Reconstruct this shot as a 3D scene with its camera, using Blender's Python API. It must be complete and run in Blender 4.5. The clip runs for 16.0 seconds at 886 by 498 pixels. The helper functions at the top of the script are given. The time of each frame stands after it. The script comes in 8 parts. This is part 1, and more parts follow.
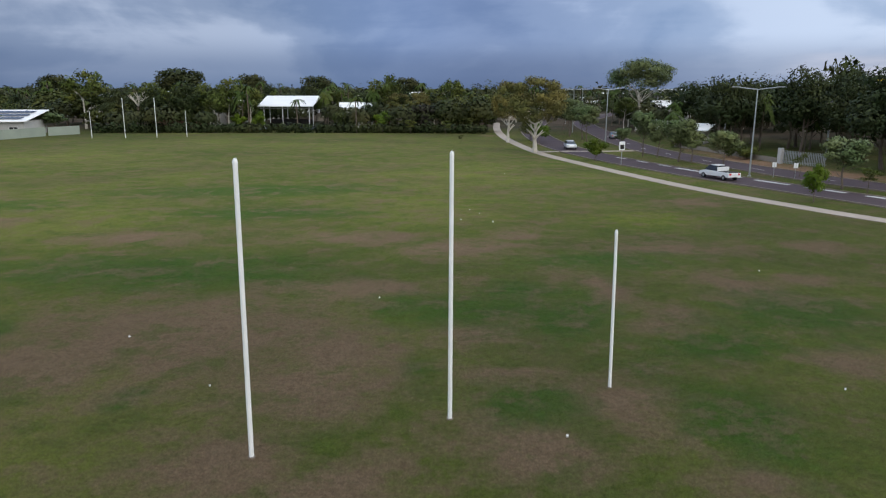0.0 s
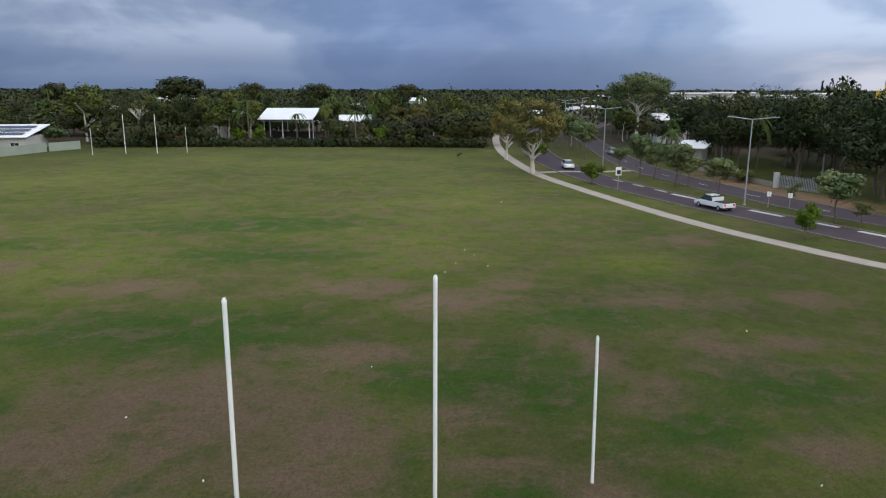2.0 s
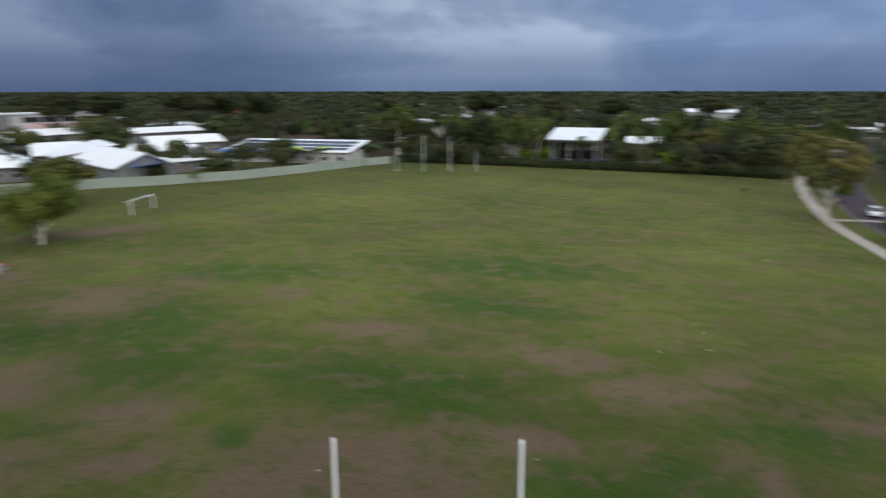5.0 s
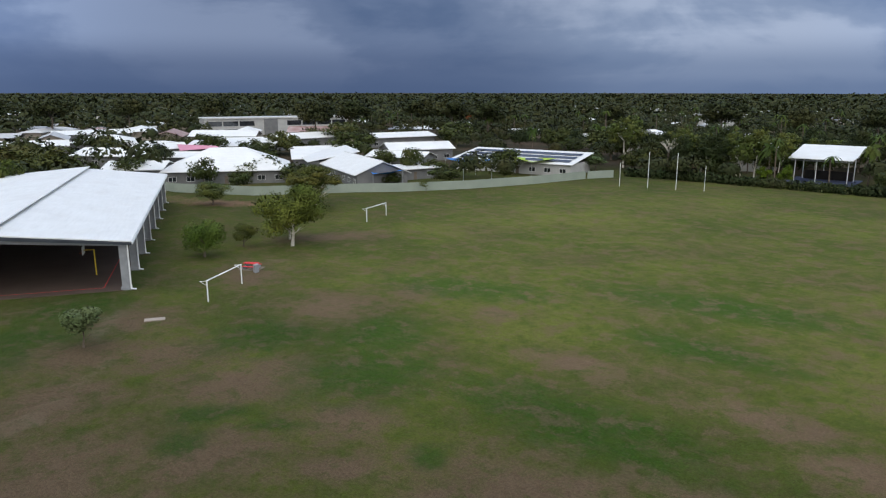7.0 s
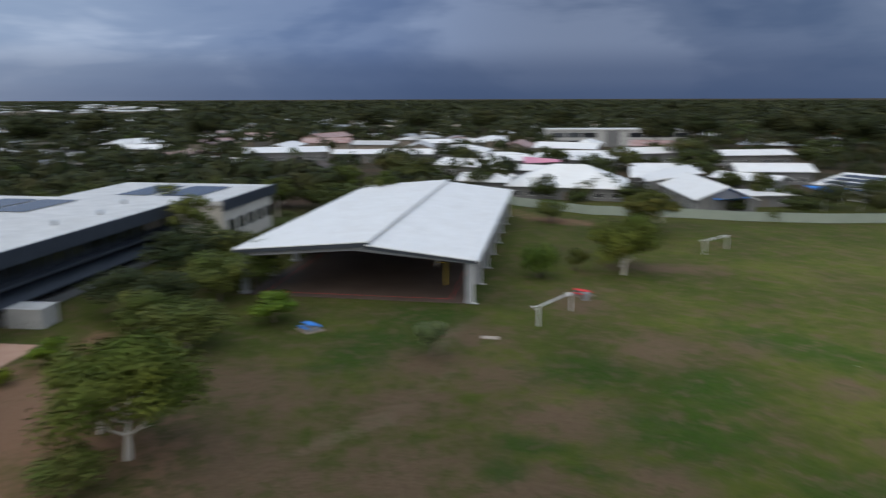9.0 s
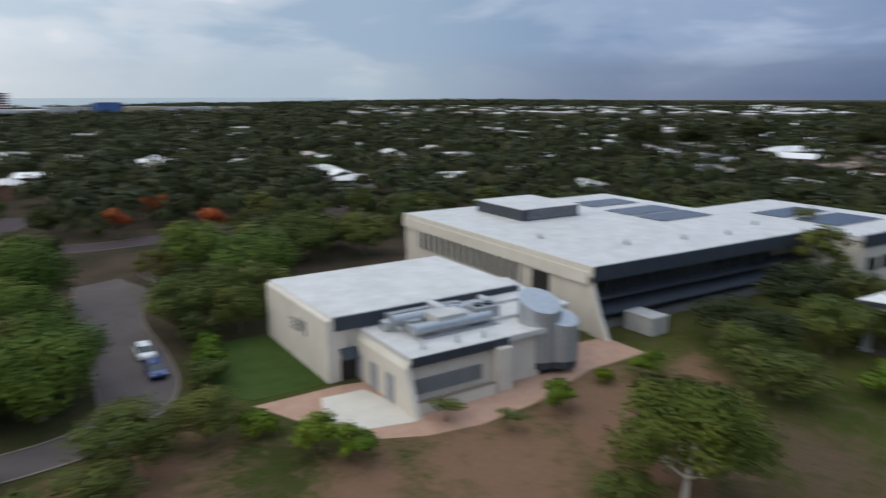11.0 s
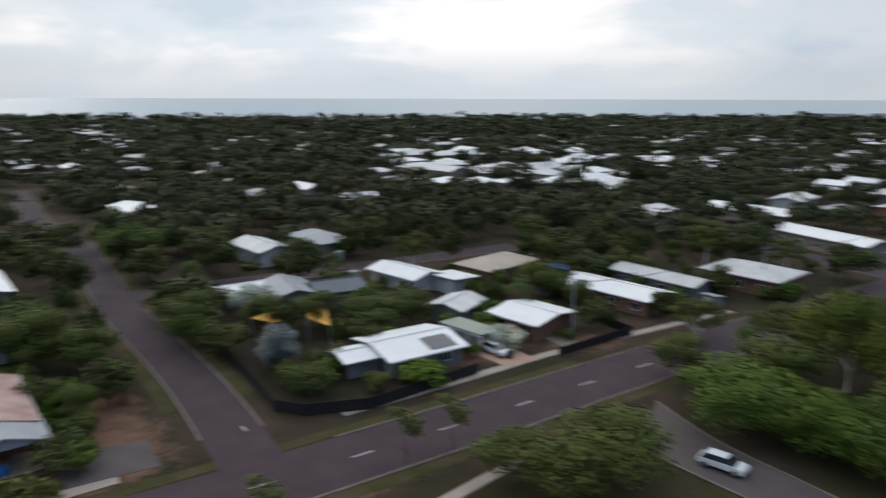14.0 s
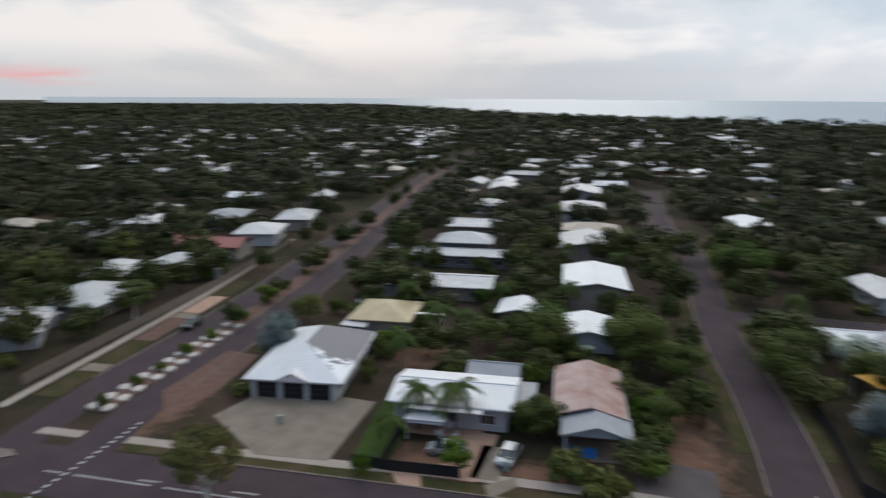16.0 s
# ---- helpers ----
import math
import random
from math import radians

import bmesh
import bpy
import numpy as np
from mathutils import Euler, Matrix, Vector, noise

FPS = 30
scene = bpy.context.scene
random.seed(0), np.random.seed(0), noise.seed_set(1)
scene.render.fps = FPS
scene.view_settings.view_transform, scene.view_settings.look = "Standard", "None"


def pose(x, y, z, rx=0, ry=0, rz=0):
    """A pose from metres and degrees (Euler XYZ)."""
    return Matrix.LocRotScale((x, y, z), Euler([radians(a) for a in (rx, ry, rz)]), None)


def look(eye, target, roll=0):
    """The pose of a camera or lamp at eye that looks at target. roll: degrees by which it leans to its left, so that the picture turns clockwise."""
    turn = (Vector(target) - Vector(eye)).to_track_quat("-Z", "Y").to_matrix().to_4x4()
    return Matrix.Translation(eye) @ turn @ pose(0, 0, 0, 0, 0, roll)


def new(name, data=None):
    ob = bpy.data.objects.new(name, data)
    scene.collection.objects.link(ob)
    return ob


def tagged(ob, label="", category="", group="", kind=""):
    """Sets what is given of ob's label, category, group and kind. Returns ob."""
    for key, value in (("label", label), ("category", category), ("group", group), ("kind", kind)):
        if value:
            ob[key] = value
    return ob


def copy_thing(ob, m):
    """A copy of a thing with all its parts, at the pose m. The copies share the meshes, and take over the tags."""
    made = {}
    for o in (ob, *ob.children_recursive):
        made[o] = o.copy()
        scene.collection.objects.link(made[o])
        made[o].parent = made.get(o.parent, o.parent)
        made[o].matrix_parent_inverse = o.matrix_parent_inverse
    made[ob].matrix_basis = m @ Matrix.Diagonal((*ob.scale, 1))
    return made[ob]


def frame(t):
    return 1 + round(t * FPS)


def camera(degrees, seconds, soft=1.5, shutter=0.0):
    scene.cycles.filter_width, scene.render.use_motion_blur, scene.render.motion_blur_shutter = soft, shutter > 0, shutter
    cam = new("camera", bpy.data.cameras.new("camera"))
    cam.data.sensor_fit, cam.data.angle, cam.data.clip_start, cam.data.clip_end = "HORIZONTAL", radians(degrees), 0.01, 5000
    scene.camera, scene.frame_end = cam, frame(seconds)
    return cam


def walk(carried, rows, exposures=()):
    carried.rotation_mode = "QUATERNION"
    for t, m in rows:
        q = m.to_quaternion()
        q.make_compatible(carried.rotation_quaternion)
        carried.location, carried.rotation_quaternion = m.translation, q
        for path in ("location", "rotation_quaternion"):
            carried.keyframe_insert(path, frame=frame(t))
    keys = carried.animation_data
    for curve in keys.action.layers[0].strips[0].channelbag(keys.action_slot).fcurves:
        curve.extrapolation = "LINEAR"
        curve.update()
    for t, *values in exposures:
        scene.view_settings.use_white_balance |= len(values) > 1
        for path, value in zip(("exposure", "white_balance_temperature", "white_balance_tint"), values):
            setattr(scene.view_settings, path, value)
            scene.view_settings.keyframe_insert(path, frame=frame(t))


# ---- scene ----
cam = camera(64.33, 16.0, soft=1.2, shutter=0.75)
PATH = [
    (0.0, pose(-0.000, -0.000, 10.550, 77.303, -0.140, 0.032)),
    (0.5, pose(0.044, 0.058, 11.488, 77.319, -0.158, 0.027)),
    (1.0, pose(0.066, 0.098, 12.451, 77.273, -0.173, -0.043)),
    (1.5, pose(0.139, 0.109, 13.414, 77.250, -0.152, -0.035)),
    (2.0, pose(0.533, 0.156, 14.383, 77.199, -0.112, 0.135)),
    (2.5, pose(1.363, 0.239, 15.323, 77.190, -0.134, 1.027)),
    (3.0, pose(2.546, 0.306, 16.267, 77.185, -0.099, 2.097)),
    (3.5, pose(4.022, 0.371, 17.222, 77.149, -0.086, 3.363)),
    (4.0, pose(5.742, 0.440, 18.187, 77.130, -0.104, 4.734)),
    (4.1, pose(5.917, 0.471, 18.384, 77.131, -0.093, 5.182)),
    (4.5, pose(6.621, 0.596, 19.172, 77.136, -0.048, 12.596)),
    (5.0, pose(6.789, 0.654, 20.137, 77.181, 0.065, 24.601)),
    (5.2, pose(6.808, 0.662, 20.517, 77.183, 0.035, 29.430)),
    (5.5, pose(7.042, 0.603, 20.973, 77.197, 0.024, 35.700)),
    (5.8, pose(7.276, 0.544, 21.429, 77.210, 0.013, 39.900)),
    (6.1, pose(7.510, 0.485, 21.885, 77.223, 0.002, 42.000)),
    (6.5, pose(7.822, 0.406, 22.493, 77.241, -0.013, 42.800)),
    (7.3, pose(8.445, 0.249, 23.710, 77.276, -0.042, 42.832)),
    (7.5, pose(8.493, 0.159, 24.062, 77.329, 0.006, 42.776)),
    (7.8, pose(8.552, -0.014, 24.597, 77.403, 0.070, 43.061)),
    (8.0, pose(8.590, -0.130, 24.954, 77.452, 0.113, 46.097)),
    (8.5, pose(8.429, -0.197, 25.842, 77.563, 0.259, 57.720)),
    (9.0, pose(8.104, -0.110, 26.715, 77.702, 0.142, 69.681)),
    (9.2, pose(7.969, -0.073, 27.065, 77.702, 0.137, 74.461)),
    (11.3, pose(5.442, 2.693, 30.736, 77.769, 0.004, 127.023)),
    (11.5, pose(5.456, 2.624, 31.069, 77.804, -0.058, 131.754)),
    (12.0, pose(5.447, 2.462, 31.906, 77.833, -0.018, 143.604)),
    (12.5, pose(5.510, 2.161, 32.749, 77.843, -0.064, 155.389)),
    (13.0, pose(5.544, 1.742, 33.577, 77.823, -0.151, 167.272)),
    (13.5, pose(5.432, 1.364, 34.387, 77.812, -0.197, 179.278)),
    (14.0, pose(5.509, 0.988, 35.188, 77.779, -0.150, -168.785)),
    (14.5, pose(5.352, 0.737, 36.055, 77.790, -0.143, -156.776)),
    (15.0, pose(5.286, 0.505, 36.967, 77.763, -0.130, -144.737)),
    (15.5, pose(5.439, 0.369, 37.907, 77.740, -0.261, -132.763)),
    (16.0, pose(5.790, 0.394, 38.860, 77.719, -0.350, -120.956)),
]
walk(cam, PATH, exposures=((0.0, 0.05), (5.0, 0.0), (7.5, -0.1), (9.0, -0.34), (11.5, -0.25), (13.5, -0.34), (16.0, -0.46)))


# ---- world, sun and exposure ----
TAU = 2 * math.pi


def build_world():
    w = bpy.data.worlds.new("world")
    scene.world = w
    w.use_nodes = True
    nt = w.node_tree
    nt.nodes.clear()
    N = nt.nodes.new
    L = nt.links.new
    out, bg = N("ShaderNodeOutputWorld"), N("ShaderNodeBackground")
    sky = N("ShaderNodeTexSky")
    sky.sky_type, sky.sun_disc = "NISHITA", False
    sky.sun_elevation, sky.sun_rotation = radians(8), radians(112)
    sky.air_density, sky.dust_density, sky.ozone_density = 1.2, 2.0, 2.0
    tc = N("ShaderNodeTexCoord")
    sep = N("ShaderNodeSeparateXYZ")
    L(tc.outputs["Generated"], sep.inputs[0])

    def math_node(op, a, b=None, clamp=False):
        m = N("ShaderNodeMath")
        m.operation, m.use_clamp = op, clamp
        for i, v in enumerate((a, b)):
            if v is None:
                continue
            if isinstance(v, (int, float)):
                m.inputs[i].default_value = v
            else:
                L(v, m.inputs[i])
        return m.outputs[0]

    def ramp(fac, stops):
        r = N("ShaderNodeValToRGB")
        r.color_ramp.interpolation = "EASE"
        els = r.color_ramp.elements
        while len(els) < len(stops):
            els.new(0.5)
        for e, (p, c) in zip(els, stops):
            e.position, e.color = p, (*c, 1)
        L(fac, r.inputs[0])
        return r.outputs[0]

    def mixc(fac, a, b):
        m = N("ShaderNodeMix")
        m.data_type = "RGBA"
        for i, v in ((0, fac), (6, a), (7, b)):
            if isinstance(v, (int, float)):
                m.inputs[i].default_value = v
            elif isinstance(v, tuple):
                m.inputs[i].default_value = (*v, 1)
            else:
                L(v, m.inputs[i])
        return m.outputs[2]

    # west, where the light comes from: towards +x, -y
    west = N("ShaderNodeVectorMath")
    west.operation = "DOT_PRODUCT"
    L(tc.outputs["Generated"], west.inputs[0])
    west.inputs[1].default_value = (0.62, -0.78, 0.0)
    side = math_node("MULTIPLY_ADD", west.outputs["Value"], 0.5)
    nt.nodes[-1].inputs[2].default_value = 0.5
    up = math_node("MAXIMUM", sep.outputs[2], 0.0)
    # the cloud deck: long layers near the horizon, rounder heaps above
    lay = N("ShaderNodeMapping")
    lay.inputs["Scale"].default_value = (1.0, 1.0, 2.3)
    L(tc.outputs["Generated"], lay.inputs[0])

    def noise_of(scale, detail, rough, distort, where):
        n = N("ShaderNodeTexNoise")
        n.inputs["Scale"].default_value, n.inputs["Detail"].default_value = scale, detail
        n.inputs["Roughness"].default_value, n.inputs["Distortion"].default_value = rough, distort
        L(where, n.inputs["Vector"])
        return n.outputs["Fac"]

    big = noise_of(3.1, 7, 0.52, 0.35, lay.outputs[0])
    wisps = N("ShaderNodeMapping")
    wisps.inputs["Scale"].default_value = (1.6, 1.6, 15.0)
    L(tc.outputs["Generated"], wisps.inputs[0])
    thin = noise_of(2.6, 6, 0.55, 0.3, wisps.outputs[0])
    both = math_node("ADD", math_node("MULTIPLY", big, 0.88), math_node("MULTIPLY", thin, 0.12))
    cloud = ramp(both, ((0.40, (0, 0, 0)), (0.50, (0.35, 0.35, 0.35)), (0.60, (1, 1, 1))))
    storm = ramp(side, ((0.03, (0.115, 0.170, 0.290)), (0.11, (0.140, 0.210, 0.385)), (0.27, (0.21, 0.31, 0.50)), (0.5, (0.36, 0.48, 0.63)), (0.76, (0.60, 0.71, 0.82)), (1.0, (0.62, 0.71, 0.80))))
    lit = ramp(side, ((0.03, (0.275, 0.335, 0.465)), (0.11, (0.300, 0.390, 0.590)), (0.30, (0.50, 0.60, 0.78)), (0.5, (0.80, 0.84, 0.90)), (0.76, (1.04, 1.01, 1.00)), (1.0, (1.02, 1.00, 1.01))))
    deck = mixc(cloud, storm, lit)
    # heavier and bluer towards the horizon
    low = ramp(side, ((0.03, (0.090, 0.135, 0.240)), (0.11, (0.080, 0.122, 0.230)), (0.30, (0.20, 0.25, 0.37)), (0.5, (0.42, 0.52, 0.62)), (0.76, (0.66, 0.71, 0.76)), (1.0, (0.63, 0.67, 0.73))))
    near = ramp(up, ((0.0, (0.9, 0.9, 0.9)), (0.025, (0.7, 0.7, 0.7)), (0.075, (0.0, 0.0, 0.0))))
    deck = mixc(near, deck, low)
    # a pale break low in the north-east, beyond the storm's edge
    gapd = N("ShaderNodeVectorMath")
    gapd.operation = "DOT_PRODUCT"
    L(tc.outputs["Generated"], gapd.inputs[0])
    gapd.inputs[1].default_value = (0.643, 0.766, 0.0)
    aside = math_node("ADD", gapd.outputs["Value"], math_node("MULTIPLY", math_node("SUBTRACT", big, 0.5), 0.10))
    edge = ramp(aside, ((0.968, (0, 0, 0)), (0.994, (1, 1, 1))))
    lowdown = ramp(math_node("ADD", up, math_node("MULTIPLY", math_node("SUBTRACT", thin, 0.5), 0.06)), ((0.015, (1, 1, 1)), (0.05, (0, 0, 0))))
    deck = mixc(math_node("MULTIPLY", edge, lowdown), deck, (0.56, 0.57, 0.66))
    # a pink break in the west
    pink = N("ShaderNodeVectorMath")
    pink.operation = "DISTANCE"
    flatter = N("ShaderNodeMapping")
    flatter.inputs["Scale"].default_value = (1.0, 1.0, 7.0)
    L(tc.outputs["Generated"], flatter.inputs[0])
    L(flatter.outputs[0], pink.inputs[0])
    pink.inputs[1].default_value = (0.997, -0.04, 0.15)
    glow = ramp(pink.outputs["Value"], ((0.0, (1, 1, 1)), (0.13, (0.0, 0.0, 0.0))))
    band = ramp(thin, ((0.40, (0, 0, 0)), (0.60, (1, 1, 1))))
    deck = mixc(math_node("MULTIPLY", glow, band), deck, (0.95, 0.52, 0.54))
    # an overcast sky is brightest overhead
    over = ramp(up, ((0.10, (1, 1, 1)), (0.8, (2.3, 2.2, 2.05))))
    dome = N("ShaderNodeMix")
    dome.data_type, dome.blend_type = "RGBA", "MULTIPLY"
    dome.inputs[0].default_value = 1.0
    L(deck, dome.inputs[6]), L(over, dome.inputs[7])
    deck = dome.outputs[2]
    # the storm's core, and a lighter gap beside it
    def toward(x, y, stops):
        dn = N("ShaderNodeVectorMath")
        dn.operation = "DOT_PRODUCT"
        L(tc.outputs["Generated"], dn.inputs[0])
        dn.inputs[1].default_value = (x, y, 0.0)
        return ramp(dn.outputs["Value"], stops)
    for x, y, stops in ((-0.82, 0.57, ((0.90, (1, 1, 1)), (1.0, (0.70, 0.74, 0.82)))), (0.30, -0.954, ((0.80, (1, 1, 1)), (1.0, (1.17, 1.18, 1.18)))), (-0.29, 0.957, ((0.93, (1, 1, 1)), (1.0, (1.26, 1.25, 1.22))))):
        mm = N("ShaderNodeMix")
        mm.data_type, mm.blend_type = "RGBA", "MULTIPLY"
        mm.inputs[0].default_value = 1.0
        L(deck, mm.inputs[6]), L(toward(x, y, stops), mm.inputs[7])
        deck = mm.outputs[2]
    add = N("ShaderNodeMix")
    add.data_type, add.blend_type = "RGBA", "ADD"
    add.inputs[0].default_value = 0.002
    L(deck, add.inputs[6]), L(sky.outputs[0], add.inputs[7])
    L(add.outputs[2], bg.inputs[0])
    bg.inputs[1].default_value = 1.12
    L(bg.outputs[0], out.inputs[0])


build_world()
sun = new("sun", bpy.data.lights.new("sun", "SUN"))
sun.data.energy, sun.data.angle, sun.data.color = 0.35, radians(25), (1.0, 0.93, 0.86)
sun.matrix_world = look((300, -260, 160), (0, 0, 0))
scene.view_settings.exposure = 0.0


# ---- materials ----
class Mat:
    """A node material built step by step."""

    def __init__(self, name, rough=0.8, metal=0.0, spec=0.3):
        self.m = bpy.data.materials.new(name)
        self.m.use_nodes = True
        self.nt = self.m.node_tree
        self.p = self.nt.nodes["Principled BSDF"]
        self.p.inputs["Roughness"].default_value = rough
        self.p.inputs["Metallic"].default_value = metal
        self.p.inputs["Specular IOR Level"].default_value = spec
        self.pos = None

    def node(self, kind, **kw):
        n = self.nt.nodes.new(kind)
        for k, v in kw.items():
            n.inputs[k].default_value = v
        return n

    def link(self, a, b):
        self.nt.links.new(a, b)
        return b

    def place(self):
        if self.pos is None:
            self.pos = self.node("ShaderNodeNewGeometry").outputs["Position"]
        return self.pos

    def local(self):
        return self.node("ShaderNodeTexCoord").outputs["Object"]

    def noise(self, scale, detail=4, rough=0.55, where=None, stretch=None, distort=0.0):
        n = self.node("ShaderNodeTexNoise")
        n.inputs["Scale"].default_value, n.inputs["Detail"].default_value = scale, detail
        n.inputs["Roughness"].default_value, n.inputs["Distortion"].default_value = rough, distort
        where = where or self.place()
        if stretch:
            mp = self.node("ShaderNodeMapping")
            mp.inputs["Scale"].default_value = stretch[:3]
            if len(stretch) > 3:
                mp.inputs["Rotation"].default_value = (0, 0, radians(stretch[3]))
            self.link(where, mp.inputs[0])
            where = mp.outputs[0]
        self.link(where, n.inputs["Vector"])
        return n.outputs["Fac"]

    def ramp(self, fac, *stops):
        r = self.node("ShaderNodeValToRGB")
        els = r.color_ramp.elements
        while len(els) < len(stops):
            els.new(0.5)
        for e, (p, c) in zip(els, stops):
            c = (c, c, c) if isinstance(c, (int, float)) else c
            e.position, e.color = p, (*c, 1)
        self.link(fac, r.inputs[0])
        return r.outputs[0]

    def mix(self, fac, a, b, blend="MIX"):
        m = self.node("ShaderNodeMix")
        m.data_type, m.blend_type = "RGBA", blend
        for i, v in ((0, fac), (6, a), (7, b)):
            if isinstance(v, (int, float)):
                m.inputs[i].default_value = v
            elif isinstance(v, tuple):
                m.inputs[i].default_value = (*v, 1)
            else:
                self.link(v, m.inputs[i])
        return m.outputs[2]

    def math(self, op, a, b=0.0):
        m = self.node("ShaderNodeMath")
        m.operation = op
        for i, v in enumerate((a, b)):
            if isinstance(v, (int, float)):
                m.inputs[i].default_value = v
            else:
                self.link(v, m.inputs[i])
        return m.outputs[0]

    def bump(self, height, strength=0.3, distance=0.02):
        b = self.node("ShaderNodeBump")
        b.inputs["Strength"].default_value, b.inputs["Distance"].default_value = strength, distance
        self.link(height, b.inputs["Height"])
        self.link(b.outputs[0], self.p.inputs["Normal"])

    def color(self, c):
        if isinstance(c, tuple):
            self.p.inputs["Base Color"].default_value = (*c, 1)
        else:
            self.link(c, self.p.inputs["Base Color"])
        return self.m


def mottled(name, a, b, scale=3.0, rough=0.75, metal=0.0, bump=0.15, fine=40.0, spec=0.3, vary=0.0):
    """Two tones over one another at two scales, with fine relief."""
    k = Mat(name, rough, metal, spec)
    big, small = k.noise(scale, 5), k.noise(fine, 3)
    c = k.mix(k.ramp(big, (0.32, 0.0), (0.68, 1.0)), a, b)
    c = k.mix(0.22, c, k.mix(small, tuple(v * 0.6 for v in a), tuple(min(1, v * 1.35) for v in b)))
    if vary:
        info = k.node("ShaderNodeObjectInfo").outputs["Random"]
        c = k.mix(k.math("MULTIPLY", info, vary), c, tuple(v * 0.45 for v in a))
    if bump:
        k.bump(small, bump, 0.02)
    return k.color(c)


def roof_sheet(name, a, b, ribs=True, rough=0.45):
    """Painted corrugated sheet: ribs across the slope, streaks and faint rust."""
    k = Mat(name, rough, 0.0, 0.4)
    dirt = k.noise(0.35, 5, 0.6)
    streak = k.noise(1.2, 4, 0.6, where=k.local(), stretch=(0.25, 3.0, 1.0))
    c = k.mix(k.ramp(dirt, (0.35, 0.0), (0.7, 1.0)), a, b)
    c = k.mix(k.math("MULTIPLY", k.ramp(streak, (0.45, 0.0), (0.75, 1.0)), 0.22), c, tuple(v * 0.62 for v in b))
    if ribs:
        w = k.node("ShaderNodeTexWave")
        w.inputs["Scale"].default_value = 1.3
        k.link(k.local(), w.inputs["Vector"])
        k.bump(w.outputs["Fac"], 0.35, 0.03)
        c = k.mix(k.math("MULTIPLY", k.ramp(w.outputs["Fac"], (0.70, 0.0), (0.95, 1.0)), 0.10), c, tuple(v * 0.5 for v in b))
    patch = k.noise(0.16, 3, 0.6)
    c = k.mix(k.math("MULTIPLY", k.ramp(patch, (0.52, 0.0), (0.66, 1.0)), 0.13), c, tuple(v * q for v, q in zip(b, (0.72, 0.66, 0.60))))
    return k.color(c)


def leaf_material(name, dark, mid, light, rough=0.6):
    k = Mat(name, rough, 0.0, 0.10)
    info = k.node("ShaderNodeObjectInfo").outputs["Random"]
    island = k.node("ShaderNodeNewGeometry").outputs["Random Per Island"]
    c = k.ramp(island, (0.0, dark), (0.55, mid), (1.0, light))
    tone = k.ramp(info, (0.0, tuple(v * 0.72 for v in mid)), (0.5, mid), (1.0, tuple(min(1, v * s) for v, s in zip(mid, (1.5, 1.25, 0.9)))))
    c = k.mix(0.45, c, tone)
    patch = k.noise(0.45, 3)
    kind = k.ramp(k.noise(0.075, 3, 0.7), (0.34, tuple(v * 0.45 for v in mid)), (0.43, tuple(v * q for v, q in zip(mid, (0.75, 1.05, 0.8)))), (0.52, mid), (0.60, tuple(v * q for v, q in zip(mid, (1.75, 1.6, 1.3)))), (0.68, tuple(v * q for v, q in zip(mid, (2.2, 1.6, 1.6)))))
    c = k.mix(0.62, c, kind)
    c = k.mix(k.math("MULTIPLY", k.ramp(patch, (0.4, 0.0), (0.7, 1.0)), 0.45), c, light)
    return k.color(c)


